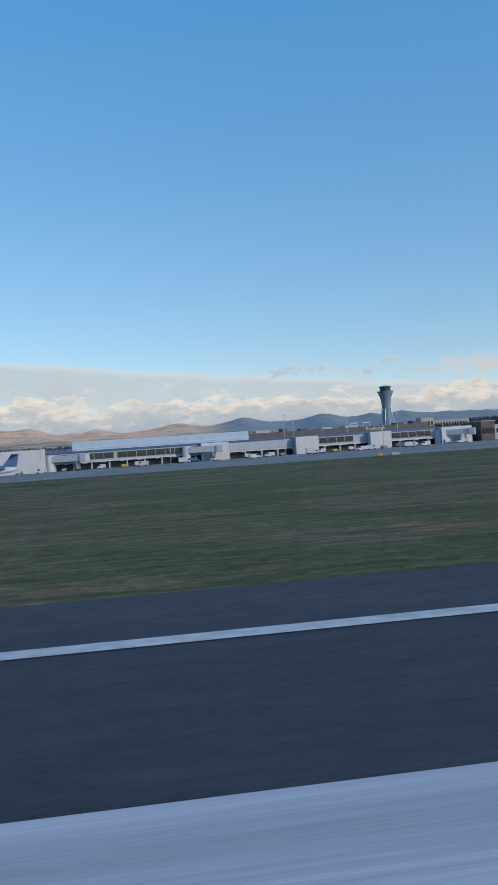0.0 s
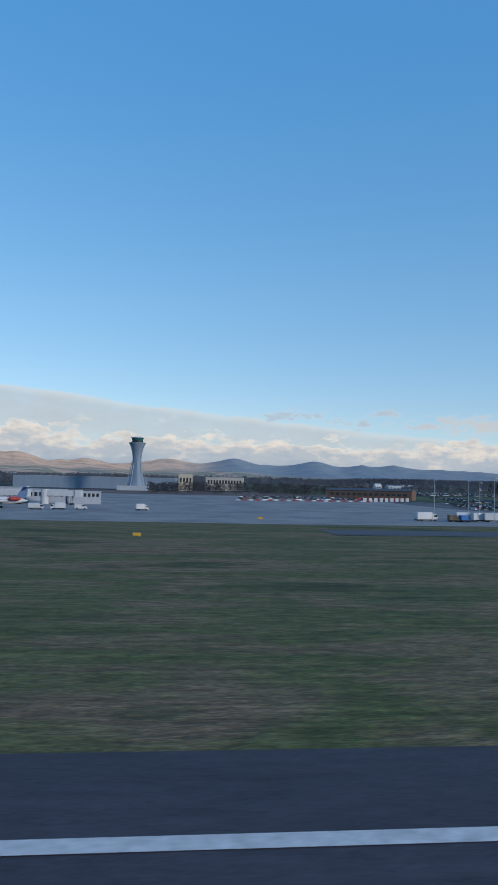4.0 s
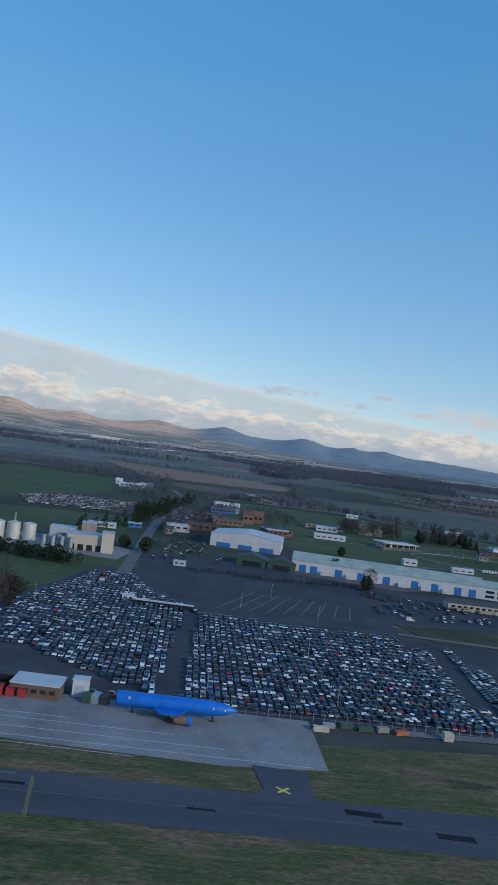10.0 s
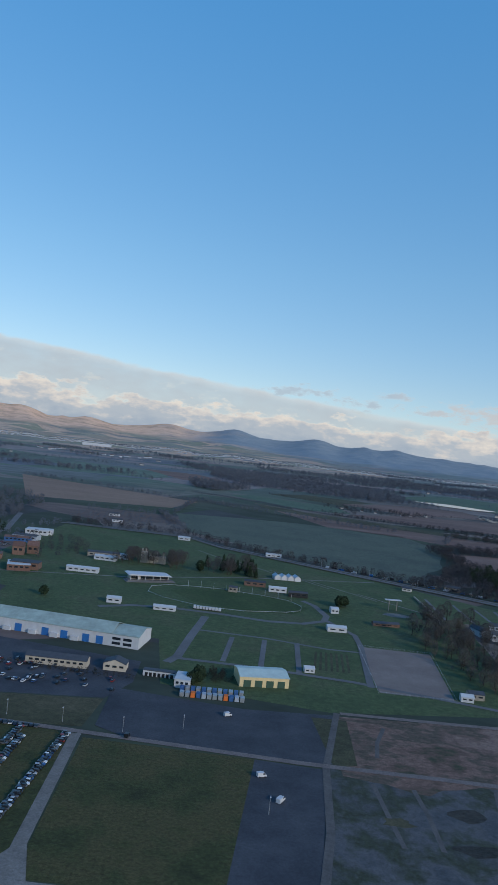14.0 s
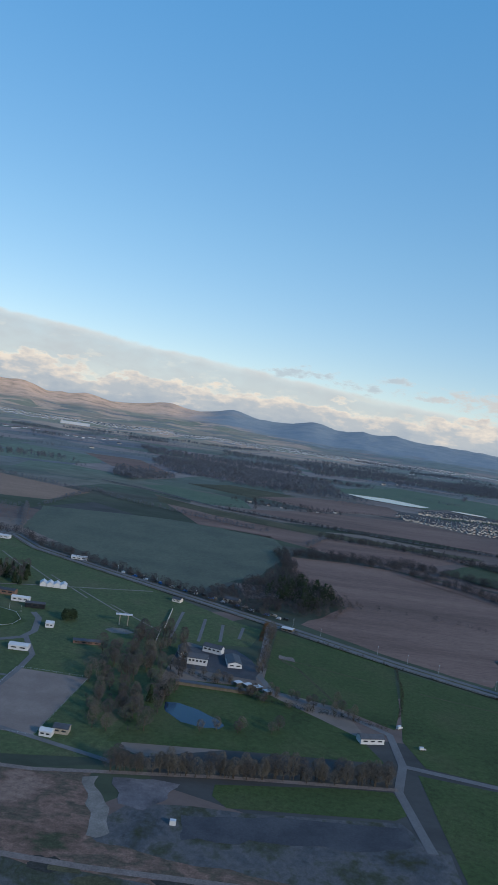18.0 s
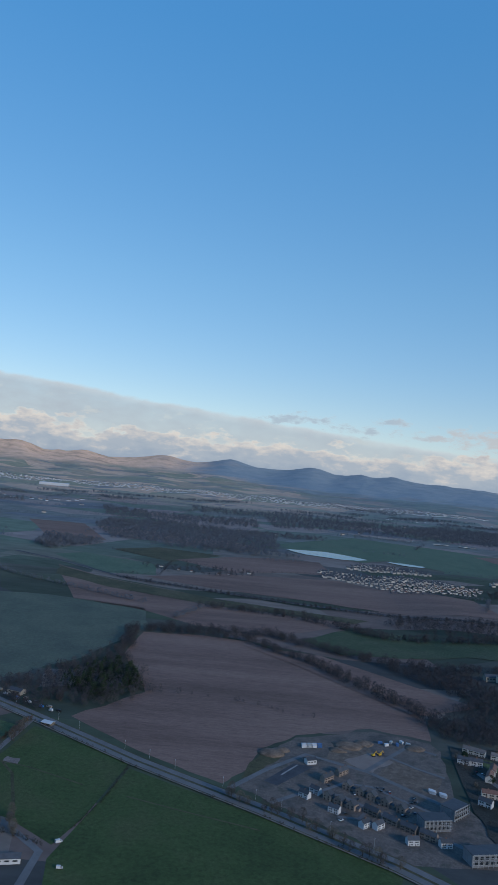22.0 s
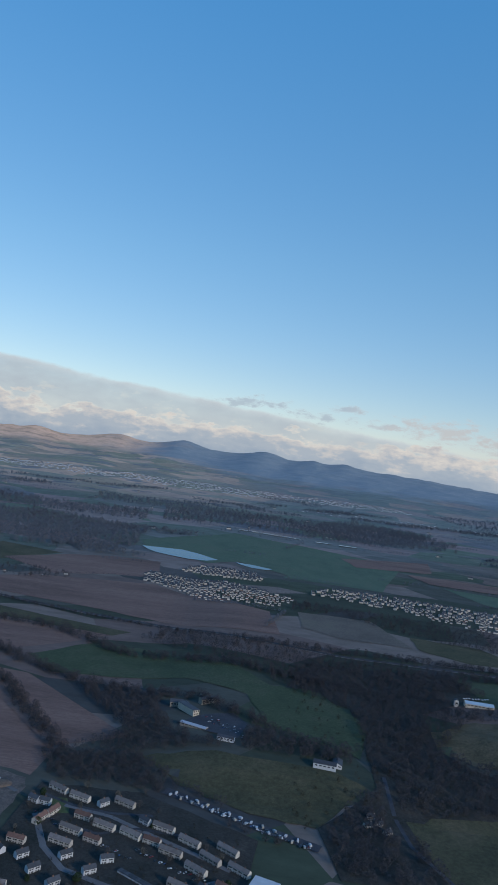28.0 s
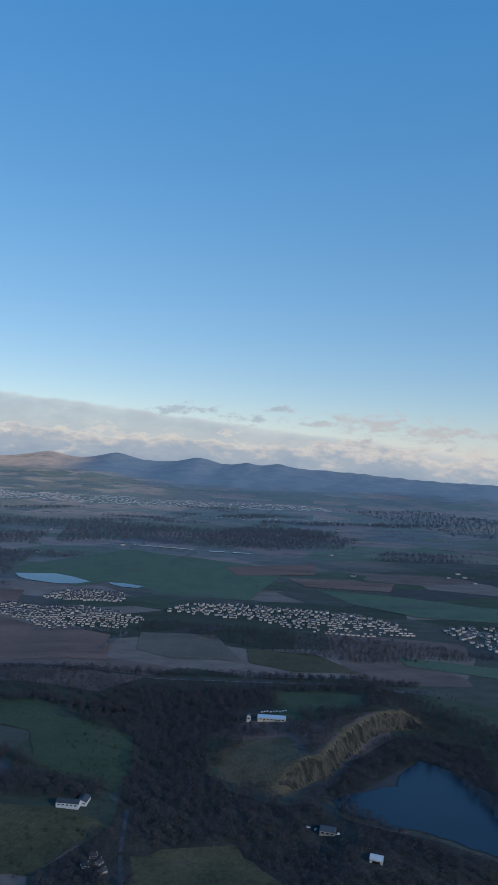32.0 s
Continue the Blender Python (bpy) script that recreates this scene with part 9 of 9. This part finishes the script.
plant(along([(636, 306), (640, 340), (643, 372)], 4, 9, 1.0, 0.7), (2, 0), "hedge trees on the lane")
plant(fill([(862, 404), (917, 408), (981, 376), (972, 312), (890, 285), (858, 296), (855, 330)], 13, 10, keep=0.5), (0, 2, 4), "garden trees on the estate", 0.5, 0.8)
plant(along([(745, 322), (776, 304), (815, 274)], 3.8, 11, 1.5), (0, 1, 2), "roadside trees before the new houses", 0.7, 1.0)
for k, t in enumerate(TREES):
    t.location = (583 + 4 * k, 246 + 6 * k, land(583, 250))
    t["group"] = "trees beside the showground"

wood("hedge", along([(606, 298), (621, 288), (636, 280), (646, 277.6), (670, 273), (684, 268)], 0.7, 61, 0.6), SCRUB, "rough hedge below the country house", 61, 0.35, 36, (1.0, 2.4))
wood("hedge", along([(701.5, 342), (697, 305), (691, 280)], 0.7, 62, 0.6), SCRUB, "hedge between two meadows", 62, 0.35, 36, (0.8, 1.6))
wood("hedge", along([(640.8, 386), (637, 354)], 0.6, 63, 0.9), BEECH, "russet beech hedge along the lane", 63, 0.35, 40, (1.4, 2.4))
wood("hedge_trees", along([(690, 446), (716, 447), (738, 446), (760, 439), (790, 426)], 3.2, 65, 2.2, 0.7), TWIGS, "ragged hedge trees between ploughed fields", 65, 0.4, 40, (1.5, 4.5))
wood("evergreen_clump", fill([(316, 372), (332, 366), (336, 404), (320, 404)], 3.6, 66, keep=0.8), EVERGREEN, "dark evergreens by the road junction", 66, 0.5, 50, (3, 5.5))
wood("garden_trees", fill([(352, 440), (400, 470), (410, 420), (395, 380), (372, 402)], 7, 67, keep=0.6), TWIGS, "bare trees among the workshops", 67, 0.42, 40, (3, 6))
wood("garden_trees", fill([(864, 400), (917, 402), (975, 370), (966, 312), (892, 290), (862, 300), (858, 330)], 4.6, 68, keep=0.6), SCRUB, "garden shrubs on the housing estate", 68, 0.4, 30, (0.8, 2.2))
# woods along the main road and round the fields
wood("woodland", fill([(602, 430), (622, 450), (646, 498), (658, 530), (672, 492), (690, 446), (665, 409), (632, 412)], 3.6, 12, keep=0.75), TWIGS, "bare woodland beside the main road", 12, hs=(2.5, 7.5))
wood("woodland", along([(600, 428), (620, 448), (644, 498), (656, 532), (676, 492), (694, 446), (668, 408)], 2.2, 212, 6.0, 0.7), NEARTWIGS, "ragged edge of the roadside woodland", 212, 0.42, 40, (2, 5.5))
wood("conifers", fill([(640, 440), (652, 498), (676, 478), (688, 446), (664, 420)], 4.2, 13, keep=0.8), NEEDLES, "dark conifers at the field corner", 13, hs=(5, 9))
wood("roadside_trees", along([(372, 538), (464, 530), (489, 498), (570, 444), (641, 398)], 1.4, 14, 3.5), TWIGS, "bare trees lining the main road", 14, hs=(3, 6))
wood("roadside_trees", along([(640, 384), (704, 340), (764, 305), (810, 276)], 2.0, 15, 1.0, 0.6), SCRUB, "low hedge along the road", 15, hs=(0.8, 1.6))
wood("tree_belt", along([(662, 530), (655, 590), (712, 592), (745, 588), (790, 545), (850, 458), (862, 440)], 1.1, 16, 5.0), TWIGS, "tree belt between the ploughed fields", 16, hs=(4, 7))
wood("tree_belt", along([(668, 600), (705, 605), (770, 612), (790, 590), (842, 560), (930, 548), (985, 506)], 1.0, 17, 6.0), TWIGS, "tree belt below the parkland", 17, hs=(4, 7))
wood("woodland", fill([(842, 552), (925, 545), (985, 500), (1045, 484), (1036, 462), (960, 466), (905, 452), (868, 452), (895, 480)], 4.2, 18, [[(908, 542), (930, 548), (957, 546), (975, 505), (968, 466), (945, 468), (922, 492), (908, 520)]]), TWIGS, "bare woods round the manor", 18, hs=(4, 7.5))
wood("woodland", fill([(850, 440), (905, 450), (935, 418), (990, 388), (1012, 374), (985, 372), (917, 410), (862, 410)], 3.4, 19, [[(926, 418), (1014, 380), (1014, 366), (930, 398)]]), TWIGS, "bare woods above the estate", 19, hs=(3.5, 6.5))
# the quarry face stays bare
clear = [[(1150, 462), (1190, 498), (1206, 528), (1240, 572), (1262, 586), (1250, 602), (1222, 578), (1196, 545), (1176, 512), (1140, 480)], [(1062, 417), (1120, 424), (1145, 391), (1140, 350), (1074, 352)], [(1104, 504), (1137, 553), (1168, 549), (1170, 500), (1150, 483), (1120, 482)], [(1157, 660), (1237, 655), (1228, 606), (1171, 600)], [(1255, 536), (1274, 515), (1280, 468), (1290, 425), (1264, 405), (1226, 425), (1191, 470), (1213, 495)], [(1014, 448), (1034, 448), (1034, 462), (1014, 462)], [(1130, 572), (1175, 572), (1175, 612), (1130, 612)], [(1162, 425), (1188, 425), (1188, 446), (1162, 446)], [(1054, 350), (1062, 350), (1062, 455), (1052, 455)], [(1188, 396), (1204, 396), (1204, 412), (1188, 412)]]
wood("woodland", fill([(1012, 394), (1050, 440), (1050, 500), (1048, 560), (1000, 590), (1020, 660), (1160, 668), (1260, 690), (1340, 600), (1330, 400), (1160, 345), (1020, 350)], 4.6, 20, clear, 0.9), TWIGS, "wide bare woodland round the quarry", 20, hs=(3.5, 7))
wood("scrub", fill([(1000, 380), (1330, 380), (1330, 690), (1000, 690)], 9, 21, clear, 0.8), SCRUB, "tawny scrub among the trees", 21, hs=(1.5, 3.5))
wood("tree_belt", along([(x + 1, y - 9) for x, y in MOTORWAY[2:7]], 1.3, 22, 3.0), TWIGS, "tree belt along the motorway", 22, hs=(2.5, 4.5))
wood("tree_belt", along([(957, 712), (1056, 706), (1180, 702), (1300, 696)], 0.9, 122, 7.0), TWIGS, "thick tree belt along the motorway", 122, hs=(3.5, 6))
wood("hedge", along([(622, 738), (690, 716), (770, 692), (842, 684)], 1.2, 123, 0.8), TWIGS, "hedge between two brown fields", 123, 0.5, 20, (1.0, 2.2))
wood("hedge", along([(636, 974), (720, 916), (790, 952), (846, 962), (900, 880)], 1.8, 124, 1.2, 0.7), TWIGS, "ragged hedge below the brown fields", 124, 0.5, 20, (1.2, 3.0))
wood("hedge", along([(542, 1021), (636, 954), (636, 846), (577, 832)], 1.8, 125, 1.2, 0.8), TWIGS, "ragged hedge round the far pastures", 125, 0.5, 20, (1.5, 3.5))
wood("tree_belt", along([(700, 700), (790, 690), (860, 640), (965, 632), (1050, 600)], 1.1, 23, 7.0), TWIGS, "tree belt along the river", 23, hs=(4, 7))
wood("woodland", fill([(868, 690), (890, 728), (957, 706), (1054, 684), (1180, 680), (1300, 668), (1160, 664), (1020, 655), (1000, 592), (975, 625), (930, 655)], 5.2, 222, keep=0.9), TWIGS, "dark woods between motorway and parkland", 222, hs=(3, 6.5))
wood("village_trees", fill([(1020, 905), (1180, 880), (1350, 835), (1420, 790), (1260, 760), (1140, 800), (1075, 862), (1015, 850)], 5, 24, [[(1143, 800), (1233, 752), (1248, 710), (1146, 742)]], 0.8), TWIGS, "bare woods below the village", 24, hs=(3, 5.5))
wood("village_trees", fill([(834, 948), (892, 1060), (1010, 1000), (1270, 985), (1480, 930), (1400, 840), (1205, 900), (1023, 915), (895, 872)], 9, 25, keep=0.7), TWIGS, "garden trees of the village", 25, 0.5, 16, (1.6, 3.4))
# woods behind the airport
wood("woodland", fill([(-40, 420), (180, 440), (330, 470), (330, 640), (300, 700), (-80, 760)], 6.0, 26, [[(165, 535), (201, 629), (290, 600), (297, 482), (256, 401), (221, 331), (190, 350)]], 0.5), HAZETWIGS, "scattered bare woods beyond the tower", 26, 0.6, 36, (3, 6))
wood("woodland", fill([(120, 300), (200, 312), (236, 330), (215, 400), (150, 420), (120, 410)], 5.4, 27, keep=0.6), TWIGS, "bare trees beside the control tower", 27, hs=(3, 5))
wood("conifers", along([(300, 300), (322, 330), (322, 380), (345, 470)], 2.0, 28, 4), NEEDLES, "dark evergreens by the road", 28, hs=(4, 7))
wood("woodland", fill([(318, 480), (370, 540), (360, 640), (440, 660), (455, 560), (372, 540), (360, 450), (330, 420)], 6.0, 29, keep=0.4), HAZETWIGS, "scattered bare trees north of the showground", 29, 0.5, 36, (2.5, 4.5))
wood("woodland", fill([(355, 300), (392, 322), (362, 335), (350, 420), (334, 400), (332, 300)], 5.5, 30, keep=0.6), TWIGS, "trees among the workshops", 30, hs=(3, 6))
# hedges between the far fields
hr = random.Random(90)
HEDGES = []
for a, b in (((450, 822), (487, 778)), ((487, 778), (646, 690)), ((440, 672), (452, 800)), ((230, 918), (456, 798)), ((900, 862), (1010, 840)), ((1008, 838), (985, 768)), ((681, 640), (700, 690)), ((425, 668), (456, 556))):
    HEDGES += along([a, b], 2.2, hr.randrange(999), 1.2, 0.85)
for _ in range(150):
    x, y = hr.uniform(-500, 2100), hr.uniform(1020, 2300)
    a = hr.choice((-0.25, -0.1, 0.05, 0.2, 1.3)) + hr.uniform(-0.1, 0.1)
    ln = hr.uniform(60, 220)
    HEDGES += along([(x, y), (x + ln * math.cos(a), y + ln * math.sin(a))], 4.5, hr.randrange(999), 2.5, 0.85)
HEDGES = [p for p in HEDGES if not inside(p[0], p[1], [(795, 1120), (850, 1215), (1005, 1150), (1000, 1110)]) and not inside(p[0], p[1], [(830, 940), (892, 1070), (1020, 1000), (1020, 1215), (780, 1215)])]
wood("hamlet_trees", fill([(600, 905), (640, 930), (740, 935), (750, 900), (690, 870), (630, 880)], 7, 70, keep=0.7), TWIGS, "bare trees round the hamlet", 70, 0.6, 24, (2.5, 5))
wood("hedgerow", HEDGES, HAZETWIGS, "winter hedgerows between distant fields", 91, 0.9, 10, (2.5, 5.5))
# the large woods of the plain, one by one
OPEN = [[(540, 1000), (600, 1082), (833, 1085), (960, 840), (620, 830)], [(775, 1256), (925, 1510), (1240, 1330), (1154, 1050), (900, 1100)], [(980, 1243), (1300, 1410), (1520, 1240), (1530, 950), (1310, 1040), (1119, 1030)], [(334, 1345), (440, 1330), (525, 1100), (410, 1120)]]
for k, (pts, gap) in enumerate((
        ([(454, 1291), (453, 1446), (542, 1452), (654, 1445), (768, 1386), (780, 1180), (706, 1110), (614, 1137), (518, 1135)], 7.5),
        ([(365, 1726), (512, 1662), (726, 1715), (738, 1528), (569, 1500), (420, 1526)], 10),
        ([(743, 1800), (946, 1860), (1162, 1900), (1349, 1960), (1419, 1900), (1324, 1640), (1091, 1560), (931, 1641), (772, 1560)], 10.5),
        ([(426, 1098), (476, 1102), (520, 1068), (472, 974), (440, 1000)], 6),
        ([(1036, 1733), (1160, 1900), (1240, 2044), (1364, 1910), (1453, 1764), (1373, 1604), (1223, 1571), (1103, 1621)], 11),
        ([(1560, 2600), (1874, 2700), (2033, 2408), (1837, 1896), (1649, 2235)], 17),
        ([(542, 1956), (835, 1953), (1029, 1897), (994, 1767), (723, 1794), (589, 1795)], 12))):
    wood("far_woods", fill(pts, gap, 700 + k, keep=0.88), HAZETWIGS, "bare woods across the plain, hazed blue-grey", 800 + k, 1.0, 12, (5, 9))
FAR = []
for _ in range(46):
    x, y = hr.uniform(-600, 2300), hr.uniform(1080, 2500)
    if any(inside(x, y, c) for c in OPEN) or 760 < x < 1040 and y < 1230:
        continue
    w, d = hr.uniform(40, 150), hr.uniform(15, 50)
    FAR += [p for p in fill([(x - w, y - d * 0.5), (x, y - d), (x + w, y), (x + w * 0.4, y + d), (x - w * 0.7, y + d * 0.7)], 9, hr.randrange(999), keep=0.85) if not any(inside(*p, c) for c in OPEN)]
wood("far_woods", FAR, HAZETWIGS, "distant woods across the plain, hazed blue-grey", 92, 1.0, 14, (5, 8))
